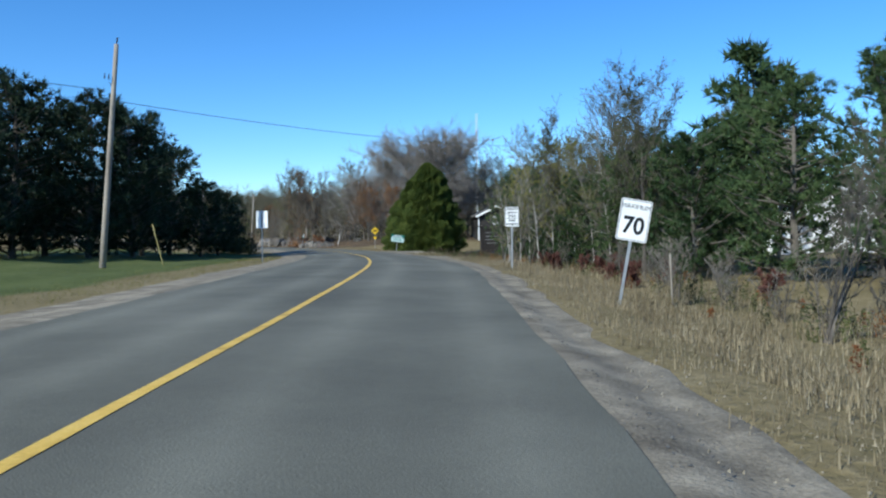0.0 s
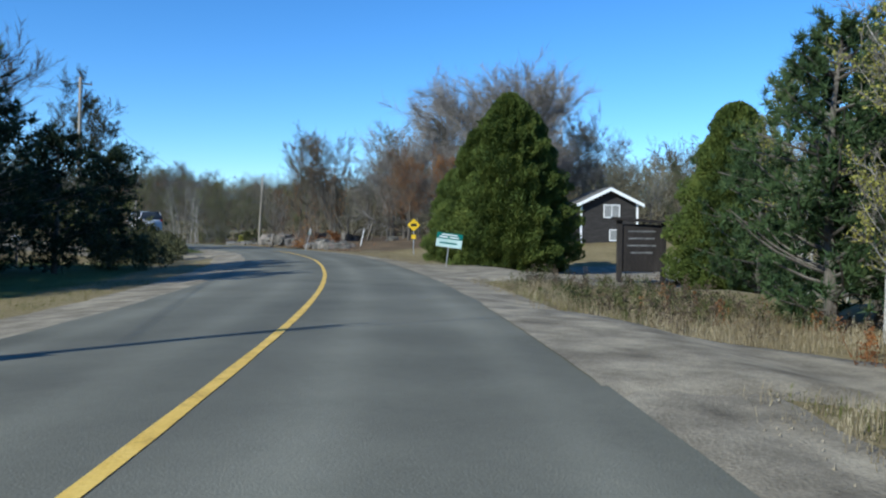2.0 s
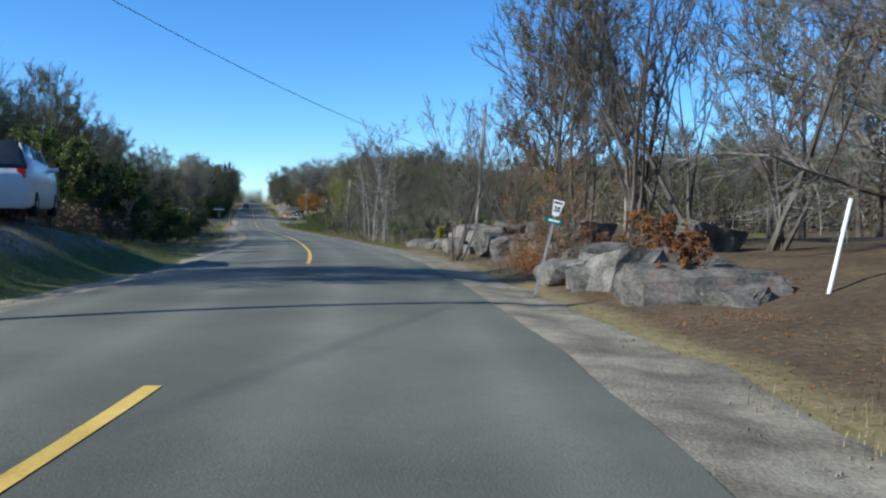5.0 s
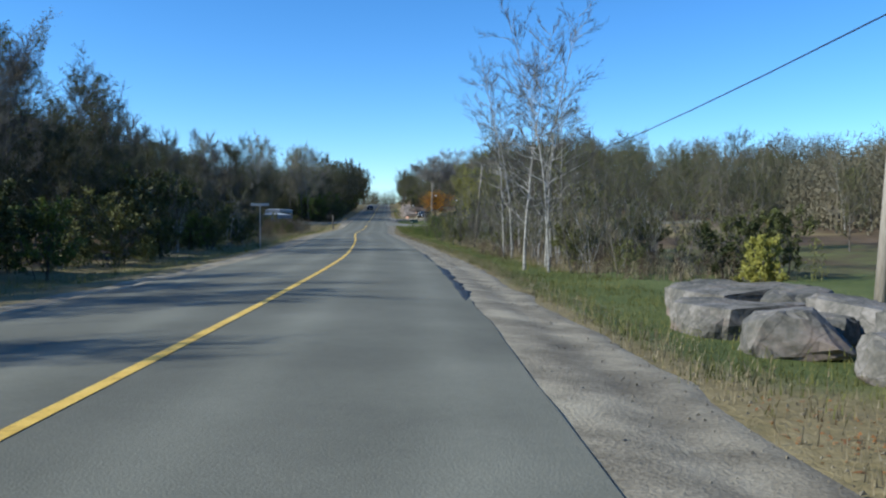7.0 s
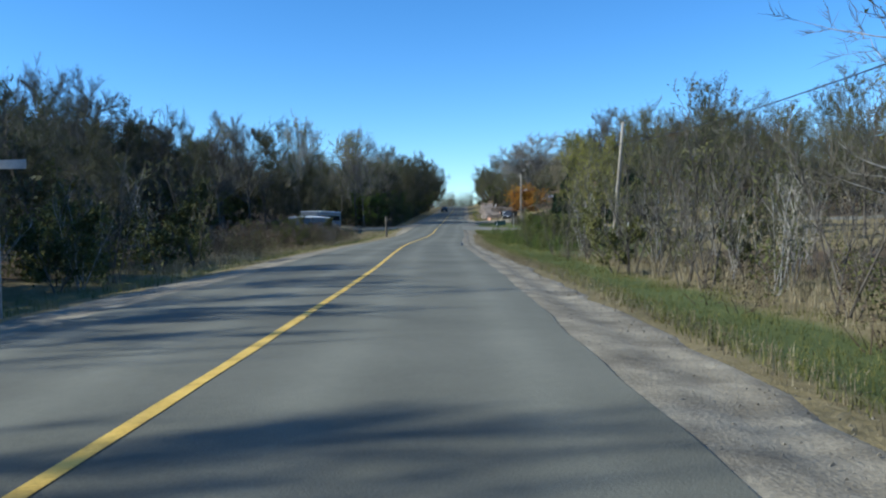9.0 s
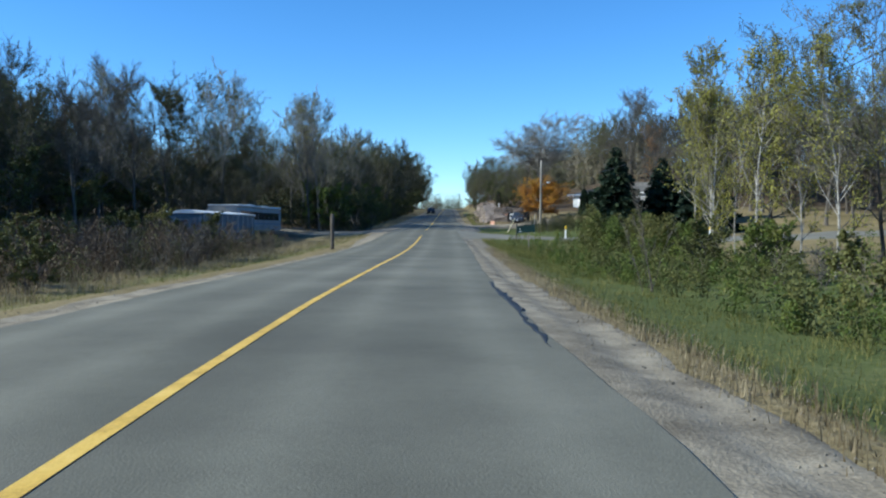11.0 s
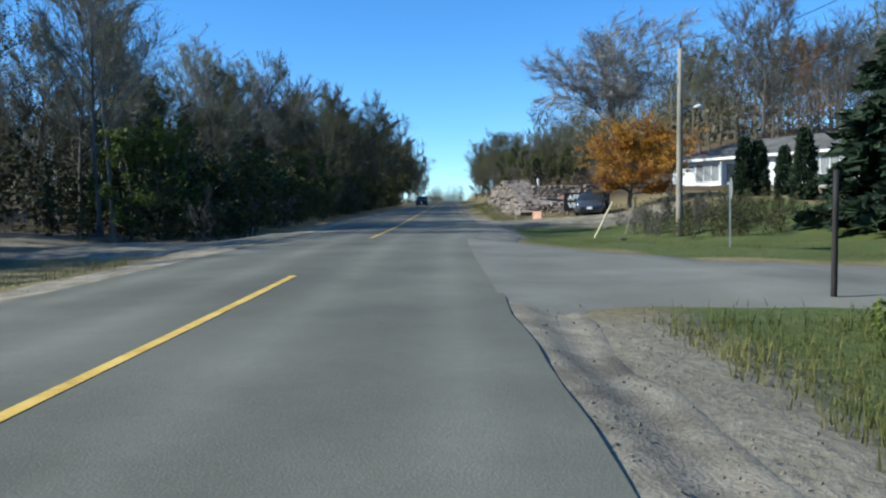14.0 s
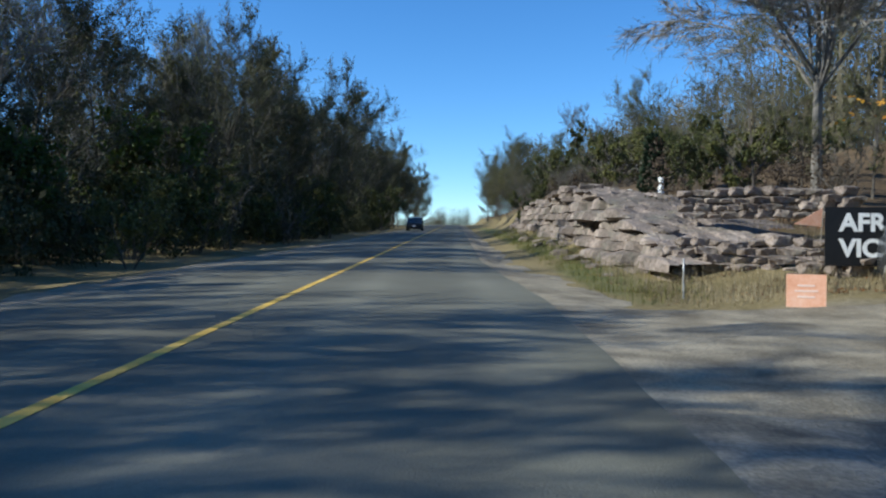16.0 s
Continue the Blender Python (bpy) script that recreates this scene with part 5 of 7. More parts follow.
def rock_face(root):
    """The bedded face of the cut: level courses that step back, each broken into blocks by joints."""
    inv = np.array(root.matrix_basis.inverted())
    rng = np.random.default_rng(77)
    ss = np.arange(305.5, 356, 0.16)
    courses = np.cumsum(np.r_[0.0, rng.uniform(0.2, 0.5, 12)])
    joints = [np.cumsum(rng.uniform(0.5, 2.2, 90)) + 304 for _ in courses]
    proud = [rng.uniform(-0.16, 0.2, 92) for _ in courses]
    droop = [rng.uniform(-0.06, 0.06, 92) for _ in courses]
    rows = []
    for k in range(len(courses) - 1):
        for f in (0.0, 0.06, 0.3, 0.55, 0.8, 0.94):
            rows.append((k, f, courses[k] + (courses[k + 1] - courses[k]) * f))
    v = []
    for k, f, h in rows:
        block = np.searchsorted(joints[k], ss)
        edge = np.minimum(np.abs(ss - joints[k][np.clip(block, 0, 89)]), np.abs(ss - joints[k][np.clip(block - 1, 0, 89)]))
        top = np.interp(ss, (305.5, 309, 314, 322, 335, 348, 356), (0.7, 1.5, 2.5, 3.1, 2.9, 2.2, 0.9))
        lean = np.array([0.45 * noise.noise(Vector((s * 0.22, k * 0.9, 3.3))) for s in ss])
        fine = np.array([noise.noise(Vector((s * 1.9, h * 3.1, 7.7))) + 0.5 * noise.noise(Vector((s * 5.3, h * 7.0, 1.7))) for s in ss])
        l = 6.75 + np.interp(ss, (305, 312, 356), (0.9, 0.0, 0.3)) + 0.3 * h + lean - proud[k][np.clip(block, 0, 91)] * 1.5 - 0.1 * fine
        l += 0.1 * np.clip(1 - edge / 0.09, 0, 1) + (0.09 if f in (0.0, 0.94) else 0.0)
        z = np.minimum(h + droop[k][np.clip(block, 0, 91)] + 0.07 * lean, top + 0.12 * fine)
        l = l + 0.8 * np.clip(h - top, 0, 3)
        x, y, rz = on_road(ss, l)
        v.append(np.stack([x, y, rz - 0.35 + z], 1))
    x, y, rz = on_road(ss, np.full(len(ss), 12.5))
    v.append(np.stack([x, y, np.maximum(v[-1][:, 2] - 0.4, land(x, y) - 0.3)], 1))
    n = len(ss)
    flat = np.stack(v).reshape(-1, 3)
    flat = flat @ inv[:3, :3].T + inv[:3, 3]
    b = Build()
    i = (np.arange(len(v) - 1)[:, None] * n + np.arange(n - 1)[None]).ravel()
    b.add(flat, np.stack([i, i + n, i + n + 1, i + 1], 1).tolist())
    return part("rock_face", b, ROCK_PINK, root)


def rock_cut():
    """The cut bank: the bedded face, with fallen slabs at its foot and broken ones along its brow."""
    root = thing("stone_bank", "broken pinkish-grey rock cut with ledges above the verge", "rock bank", stand(325, 8.0))
    rock_face(root)
    inv = root.matrix_basis.inverted()
    rr = random.Random(8)
    for s in np.arange(306.5, 352, 0.75):
        for foot in (True, False):
            if rr.random() < (0.45 if foot else 0.4):
                continue
            l = rr.uniform(6.1, 6.9) if foot else rr.uniform(7.6, 8.6)
            x, y, z = on_road(s + rr.uniform(-0.4, 0.4), l)
            top = np.interp(s, (305.5, 309, 314, 322, 335, 348, 356), (0.7, 1.5, 2.5, 3.1, 2.9, 2.2, 0.9)) - 0.45
            ob = new("rock", SLABS[rr.choice((0, 1, 3, 4))])
            ob.parent = root
            q = rr.uniform(0.35, 0.75) if foot else rr.uniform(0.5, 0.95)
            ob.matrix_basis = inv @ pose(float(x), float(y), ground_at(x, y) - 0.08 if foot else float(z) + top - 0.12, rr.uniform(-10, 10), rr.uniform(-10, 10), heading(s) + 90 + rr.uniform(-30, 30)) @ Matrix.Diagonal((q, q, q * rr.uniform(0.7, 1.0), 1))


def stone_wall(s0, s1, l0, l1, base, rows, label):
    """A dry-laid wall of flat stones from one place to another, set against the bank."""
    root = thing("stone_wall", label, "stone wall", stand(s0, l0, 0, dz=base), "garden walls")
    inv = root.matrix_basis.inverted()
    rr = random.Random(int(s0))
    a, b = spot(s0, l0), spot(s1, l1)
    n = int((b - a).length / 0.42)
    for r in range(rows):
        for k in range(n):
            p = a.lerp(b, (k + 0.5 * (r % 2) + rr.uniform(-0.1, 0.1)) / n)
            ob = new("stone", SLABS[rr.choice((1, 3, 4))])
            ob.parent = root
            q = rr.uniform(0.5, 0.72)
            ob.matrix_basis = inv @ pose(p.x, p.y, max(a.z, b.z) + base - 0.1 + r * 0.19, rr.uniform(-5, 5), rr.uniform(-5, 5), heading(s0) + rr.uniform(-20, 20)) @ Matrix.Diagonal((q, q, q * 0.9, 1))


rock_cut()
stone_wall(304.2, 306.5, 11.2, 7.6, -0.1, 5, "low dry stone garden wall below the lawn")
stone_wall(307.6, 309.0, 12.6, 8.6, 0.6, 4, "upper dry stone garden wall below trees")
for x, y in ((74.7, 299.8), (74.1, 301.5)):
    p = ground_pose(x, y, dz=0.0)
    ob = part("garden_post", rod((0, 0, -0.2), (0, 0, 0.75), 0.11, 0.09, 10), SIGN_WHITE, m=p, smooth=True)
    tagged(ob, "short white post standing on the rock ledge", "post", "white posts")


# ---- side road and drives ----
def lane(name, pts, material, lift, label, category="road", start=3.38):
    """A strip that leaves the road sideways; pts: s of its middle, l, and its width along the road there."""
    s_mid, l_at, wide = (np.array(v, float) for v in zip(*pts))
    ls = np.concatenate([np.arange(start, 16, 0.4), np.arange(16, abs(l_at[-1]), 1.5)])
    ls = ls[ls <= abs(l_at[-1])]
    side = np.sign(l_at[0])
    mid, w = np.interp(ls, np.abs(l_at), s_mid), np.interp(ls, np.abs(l_at), wide)
    cols = np.array([-0.54, -0.5, -0.44, -0.3, -0.1, 0.1, 0.3, 0.44, 0.5, 0.54])
    n = len(cols)
    s = mid[:, None] + w[:, None] * (cols[None] + 0.012 * np.sin(ls[:, None] * 1.9 + cols[None] * 40) * (np.abs(cols[None]) > 0.4))
    l = np.repeat(ls[:, None] * side, n, 1)
    x, y, rz = on_road(s.ravel(), l.ravel())
    flat = rz - 0.03 - 0.035 * (np.abs(l.ravel()) - 3.7)
    blend = np.clip((np.abs(l.ravel()) - 4.6) / 1.6, 0, 1)
    z = (flat + (np.maximum(land(x, y), flat - 0.25) - flat) * blend).reshape(-1, n)
    z += np.where(np.abs(cols) > 0.52, -0.12, np.where(np.abs(cols) > 0.48, -0.01, lift))[None] + 0.08 * blend.reshape(-1, n) * (np.abs(cols) < 0.48)[None]
    b = Build()
    k = (np.arange(len(ls) - 1)[:, None] * n + np.arange(n - 1)[None]).ravel()
    b.add(np.stack([x, y, z.ravel()], 1), np.stack([k, k + 1, k + n + 1, k + n], 1).tolist())
    ob = part(name, b, material, smooth=True)
    if side > 0:
        ob.data.flip_normals()
    return tagged(ob, label, category, kind="structure")


lane("side_road", [(270.8, 3.2, 17.6), (270, 4.7, 16), (268.3, 5.9, 12.6), (267, 7, 10.2), (265.4, 8.6, 7.4), (264.4, 12, 6.6), (260, 60, 7)], SIDE_ASPHALT, 0.03, "coarse pale asphalt side road meeting the main road")
lane("gravel_drive", [(66.5, 3.2, 13), (68.5, 8, 10), (73.2, 13, 6.5), (84, 30, 6), (94, 52, 6)], GRAVEL, 0.03, "pale gravel drive beside the cedar", "drive")
lane("gravel_drive", [(47.6, 3.2, 9.5), (47.2, 5, 7.6), (46.2, 6.4, 5), (45, 8, 3), (44, 11, 2.6)], GRAVEL, 0.03, "small gravel turn-in beside the weeds", "drive")
lane("gravel_drive", [(296.5, 3.2, 7), (297, 9, 5.5), (297.5, 15, 4.5)], GRAVEL, 0.03, "gravel drive in front of the bungalow", "drive", 4.12)
lane("gravel_drive", [(90, -3.2, 8), (90.5, -9, 5), (96, -24, 4)], GRAVEL, 0.03, "gravel drive meeting the road", "drive")
lane("gravel_drive", [(281, -3.2, 16), (281, -7, 9), (280, -12, 5)], GRAVEL, 0.03, "gravel pull-off beside the woods", "drive")


# ---- planting ----
rnd = random.Random(5)


def scatter(protos, n, s0, s1, l0, l1, small=0.8, large=1.15, gap=1.2, weights=None):
    """Plants n trees at chance places in a stretch of roadside, kept apart."""
    done = []
    for _ in range(n * 6):
        s, l = rnd.uniform(s0, s1), rnd.uniform(l0, l1)
        if all((s - a) ** 2 + (l - b) ** 2 > gap * gap for a, b in done):
            done.append((s, l))
            plant(rnd.choices(protos, weights)[0], s, l, rnd.uniform(small, large), rng=rnd)
        if len(done) >= n:
            break


green_bush, olive_bush, rust_bush, brush, red_bush, yellow_bush = bush
# left of the road: dark pines behind the lawn, then hedge and woods
def plant_at(proto, x, y, size, **more):
    s, l = road_coords(x, y)
    return plant(proto, float(s[0]), float(l[0]), size, rng=rnd, **more)


for x, y, z in ((8.5, 49, 1.0), (12.5, 53.5, 1.02), (16.5, 52, 0.95), (19.5, 52.5, 0.92), (6, 58, 1.1), (11, 61, 1.1), (16, 60, 1.0), (22, 57.5, 0.85), (2, 52, 1.05), (-2, 44, 1.0), (25.5, 61, 0.8)):
    plant_at(dark_pine, x, y, z)
for x, y, z in ((29.6, 60.8, 0.5), (32.2, 63.5, 0.47), (27.0, 58.5, 0.55)):
    plant_at(dark_pine, x, y, z)
plant_at(bare[0], 32, 93, 0.95)
plant_at(cedar, 53.1, 46.9, 0.86)
plant_at(yellow_poplar, 46.6, 40.6, 0.72)
plant_at(poplar[0], 44.8, 39.6, 0.72)
plant_at(poplar[1], 45.6, 38.6, 0.7)
plant_at(dense_pine[1], 51.5, 45.0, 0.9)
for x, y, z in ((-14, 16, 0.8), (-18, 9, 0.9)):
    plant_at(dark_pine, x, y, z)
scatter(pale_bare + half_bare[:1], 12, 96, 134, -40, -20, 0.55, 0.75, 3)
scatter([olive_bush, brush], 14, 112, 130, -14, -7.5, 0.7, 1.2, 1.2)
scatter([olive_bush, brush], 8, 78, 86, -14, -8, 0.7, 1.0, 1.5)
scatter([green_bush], 3, 118, 130, -10, -8, 1.1, 1.4, 2)
scatter(half_bare + bare, 24, 126, 215, -26, -14, 0.45, 0.62, 3)
scatter([olive_bush, brush, olive_bush, green_bush], 26, 124, 194, -10.5, -8, 0.6, 1.0, 1.2)
scatter([olive_bush], 12, 124, 200, -17, -12, 1.4, 2.0, 2)
scatter(sapling, 12, 165, 200, -11, -8, 0.8, 1.2, 1.5)
scatter(bare + half_bare, 22, 205, 275, -48, -30, 0.8, 1.05, 3)
scatter([brush, brush, olive_bush], 14, 196, 246, -14, -7, 0.5, 0.85, 1.3)
scatter(shade_tree + half_bare, 12, 287, 316, -23, -12.5, 0.56, 0.74, 2.4)
scatter(shade_tree, 5, 274, 288, -26, -18, 0.55, 0.7, 2.4)
scatter(shade_tree, 14, 310, 354, -15, -9.2, 0.72, 0.95, 2.4)
scatter(shade_tree, 12, 400, 540, -10, -8, 0.85, 1.1, 3)
scatter(shade_tree + half_bare, 12, 126, 150, -19, -12.5, 0.42, 0.6, 2.6)
scatter(shade_tree, 26, 146, 205, -17, -12, 0.32, 0.46, 2.0)
scatter(shade_tree, 34, 196, 284, -46, -33, 0.8, 1.0, 2.6)
scatter(shade_tree + bare, 40, 205, 300, -66, -40, 0.8, 1.0, 3)
scatter(shade_tree, 26, 240, 292, -62, -43, 0.85, 1.05, 2.6)
scatter([olive_bush], 26, 205, 285, -46, -28, 1.5, 2.3, 2.2)
scatter([brush, brush, olive_bush], 16, 222, 242, -17, -10, 0.7, 0.95, 1.2)
scatter(half_bare + bare, 9, 160, 184, -25, -16, 0.72, 0.92, 2.6)
scatter(half_bare + [yellow_poplar], 6, 126, 146, -24, -15, 0.62, 0.8, 3)
scatter(shade_tree, 14, 350, 430, -13.5, -9, 0.85, 1.1, 3)
scatter(pale_bare, 16, 285, 345, -24, -10.5, 0.8, 1.0, 2.6)
scatter([olive_bush, olive_bush, brush], 26, 284, 350, -10.5, -7.4, 0.9, 1.7, 1.2)
scatter([olive_bush, green_bush], 14, 284, 372, -16, -10, 1.4, 2.2, 2)
scatter([olive_bush], 8, 350, 420, -11, -8, 1.4, 2.2, 2)
scatter(half_bare + bare, 30, 340, 520, -26, -10, 0.8, 1.1, 3.2)
for proto, s, l, z in ((pale_bare[0], 280, -21.7, 1.1), (pale_bare[0], 286.5, -12.5, 1.05), (pale_bare[1], 288.5, -14, 1.15), (shade_tree[1], 274, -25, 1.15), (bare[1], 266, -25, 0.88), (pale_bare[1], 270, -30, 1.1), (bare[0], 259, -27, 0.85),
                       (half_bare[1], 283, -26, 1.08), (pale_bare[1], 293, -17, 1.1), (bare[1], 276, -33, 1.05), (half_bare[0], 253, -29, 0.85), (shade_tree[0], 262, -32, 1.0), (bare[1], 246, -30, 0.75), (half_bare[1], 288, -21, 1.0)):
    plant(proto, s, l, z, rng=rnd)
# right of the road, from the first signs on
for s, l, k, z in ((20, 15.5, 1, 0.85), (24, 13.5, 0, 0.85), (27, 11.5, 1, 0.8), (30, 12.8, 0, 0.7), (33, 11.3, 1, 0.78), (36, 13, 0, 0.85), (39, 11.2, 1, 0.75), (42, 12.6, 0, 0.8), (45, 11.0, 1, 0.72), (48, 12.4, 0, 0.78),
                   (25, 17, 0, 1.0), (37, 18, 0, 0.95), (44, 17, 1, 1.0), (51.5, 10.6, 0, 0.85), (53, 13.5, 1, 1.0)):
    plant(dense_pine[k], s, l, z, rng=rnd)
for s, l, k, z in ((22, 20, 0, 1.02), (28, 22, 0, 0.95), (18, 24, 0, 1.0)):
    plant(pines[k], s, l, z, rng=rnd)
scatter(poplar, 6, 26, 50, 10, 18, 0.65, 0.9, 1.5)
scatter(half_bare + sapling, 12, 28, 49, 9.5, 22, 0.5, 0.75, 1.6)
scatter([brush], 18, 12, 42, 7.2, 10.5, 0.4, 0.7, 1.3)
scatter([red_bush], 14, 18, 36, 7.8, 10.4, 0.32, 0.55, 0.9)
for s, l, k, z in ((35.2, 6.4, 2, 1.15), (36.4, 7.0, 1, 1.0), (40.6, 7.3, 1, 1.3), (39.4, 8.4, 0, 1.2), (44, 8.6, 0, 1.0)):
    plant(sapling[k], s, l, z, rng=rnd)
plant(poplar[2], 38.6, 8.6, 0.78, rng=rnd)
for s, l, z in ((43, 10.5, 0.7), (46, 12, 0.75), (49, 10.2, 0.6), (40.5, 11, 0.65)):
    plant(yellow_poplar, s, l, z, rng=rnd)
plant(dark_bare, 11.6, 8.0, 0.34, rng=rnd)
plant(pines[1], 30.7, 15.8, 1.02, rng=rnd)
plant(poplar[0], 33.2, 11.9, 0.8, rng=rnd)
plant(poplar[1], 34.0, 11.2, 0.78, rng=rnd)
for x, y, z in ((49.3, 56.9, 0.93), (49.9, 59.9, 0.78), (50.3, 62.4, 0.56), (50.7, 57.3, 0.88)):
    s, l = road_coords(x, y)
    plant(cedar, float(s[0]), float(l[0]), z, rng=rnd)
plant(pines[2], 52, 12, 0.7, rng=rnd)
scatter(rusty + bare, 10, 96, 110, 15, 30, 0.6, 0.8, 3)
plant(thin_rust, 114.6, 7.8, 1.0, rng=rnd)
plant(thin_olive, 116.2, 9.2, 0.95, rng=rnd)
plant(dark_bare, 116.4, 11.6, 1.05, rng=rnd)
plant(dark_bare, 113.8, 10.4, 1.0, rng=rnd)
plant(dark_bare, 112.4, 11.6, 1.05, rng=rnd)
plant(dark_bare, 109.5, 12.6, 1.0, rng=rnd)
plant(rusty[0], 131.9, 11.8, 0.62, rng=rnd)
plant(thin_olive, 119.4, 10.6, 0.9, rng=rnd)
plant(rusty[0], 123.5, 12.6, 0.72, rng=rnd)
plant(half_bare[0], 121.0, 9.6, 0.85, rng=rnd)
plant(thin_rust, 118.2, 9.4, 0.95, rng=rnd)
plant(green_bush, 131, -9.5, 1.3, rng=rnd)
plant(dark_bare, 129.2, 10.9, 0.62, rng=rnd)
for x, y, z in ((69, 77.4, 1.05), (69, 86, 1.05), (75, 82, 1.1), (66.5, 90.5, 0.7)):
    plant_at(great_bare, x, y, z)
for k, (x, y, z) in enumerate(((88, 78, 0.6), (92, 72, 0.66), (97, 68, 0.72), (86, 84, 0.6), (95, 80, 0.7), (103, 66, 0.8), (101, 74, 0.75), (84, 90, 0.6))):
    plant_at((pale_bare[1], half_bare[2], bare[2])[k % 3], x, y, z)
plant_at(rusty[0], 62.3, 84.1, 0.62)
plant_at(rusty[1], 64.5, 87, 0.75)
plant_at(thin_rust, 61.6, 86.4, 0.75)
plant_at(rusty[0], 66.4, 83.6, 0.66)
for x, y, z in ((36, 91.5, 0.75), (40.5, 93.5, 0.6)):
    plant_at(shade_tree[0], x, y, z)
plant_at(clump, 57.85, 101.7, 0.88)
scatter([rust_sapling], 9, 107.6, 112.5, 5.7, 7.0, 0.4, 0.8, 0.7)
scatter([brush, rust_bush], 7, 99, 112, 6.6, 8.2, 0.35, 0.6, 0.9)
scatter(half_bare + rusty, 8, 112, 126, 14, 30, 0.7, 0.95, 3)
plant(yellow_bush, 140.5, 9.4, 0.62, rng=rnd)
for s, l, k, z in ((155.3, 7.0, 1, 1.0), (154.6, 7.8, 0, 0.95), (163, 10.2, 2, 1.0), (166.6, 9.2, 1, 1.05), (158, 8.4, 0, 1.0), (160.5, 9.2, 1, 0.95), (165.5, 8.3, 0, 0.95), (167, 10.0, 1, 0.98), (168.5, 8.4, 0, 1.05), (172, 9.6, 2, 0.95), (175, 10.6, 1, 1.0)):
    plant(poplar[k], s, l, z, rng=rnd)
scatter(sapling, 60, 160, 206, 8.3, 17, 0.75, 1.1, 1.2)
scatter(sapling, 26, 151, 174, 7.4, 13.5, 0.6, 1.0, 1.0)
scatter([brush, olive_bush], 16, 150, 206, 8, 15, 0.5, 0.9, 1.2)
scatter(half_bare, 12, 172, 206, 18, 32, 0.4, 0.55, 3)
scatter(bare + half_bare + poplar, 46, 120, 210, 52, 85, 0.8, 1.1, 4)
scatter([brush, olive_bush], 10, 150, 172, 12, 18, 0.6, 0.9, 1.4)
scatter([yellow_poplar], 8, 222, 246, 13, 20, 0.75, 0.95, 2)
scatter([green_bush, olive_bush, brush, brush], 26, 208, 246, 10.5, 18, 0.5, 0.8, 1.3)
scatter([olive_bush, brush], 8, 244, 259, 12, 22, 0.4, 0.6, 1.3)
scatter(half_bare, 10, 212, 250, 18, 40, 0.7, 0.95, 3)
plant(sapling[0], 221, 8.4, 0.8, rng=rnd)
for s, l, z in ((282.0, 20.2, 0.94), (277, 29, 0.8), (283.8, 25.6, 0.8), (286, 30.5, 0.95), (274, 27, 0.75)):
    plant(spruces[0], s, l, z, rng=rnd)
# round the bungalow
maple.matrix_basis = plant_at(maple, 78.1, 285.6, 1.1).matrix_basis @ Matrix.Diagonal((1, 1, 0.75, 1))
umbrella_tree.matrix_basis = plant_at(umbrella_tree, 81.4, 301.8, 0.95, turn=0).matrix_basis @ Matrix.Diagonal((1.25, 1.25, 1, 1))
plant_at(bare[1], 96.7, 306.6, 1.05)
plant_at(rusty[0], 100.4, 304.4, 1.0)
for x, y, z in ((82.9, 279.8, 0.95), (83.7, 280.4, 0.9), (84.2, 278.6, 0.78), (84.2, 275.6, 1.05)):
    plant_at(column, x, y, z)
plant(column, 316.5, 9.8, 0.7, rng=rnd)
scatter([brush], 16, 285.5, 293, 11.3, 15.5, 0.5, 0.8, 1.0)
scatter(half_bare + bare, 26, 310, 348, 28, 62, 0.8, 1.05, 4)
plant(rusty[0], 296, 40, 1.2, rng=rnd)
scatter(half_bare + bare + [thin_olive], 24, 268, 310, 38, 64, 0.8, 1.05, 4)
scatter([olive_bush, brush, brush], 28, 309, 355, 9.2, 15, 0.7, 1.3, 1.3)
scatter([olive_bush, brush], 14, 318, 380, 9.5, 22, 0.9, 1.4, 2.0)
scatter(half_bare, 24, 314, 372, 10, 26, 0.28, 0.44, 2.2)
scatter(half_bare, 16, 385, 460, 8.5, 12.5, 0.5, 0.75, 3)
scatter(half_bare + bare, 26, 400, 540, 10, 26, 0.6, 0.95, 3.4)
scatter([olive_bush, brush], 8, 345, 400, 7.5, 10, 0.8, 1.3, 1.6)


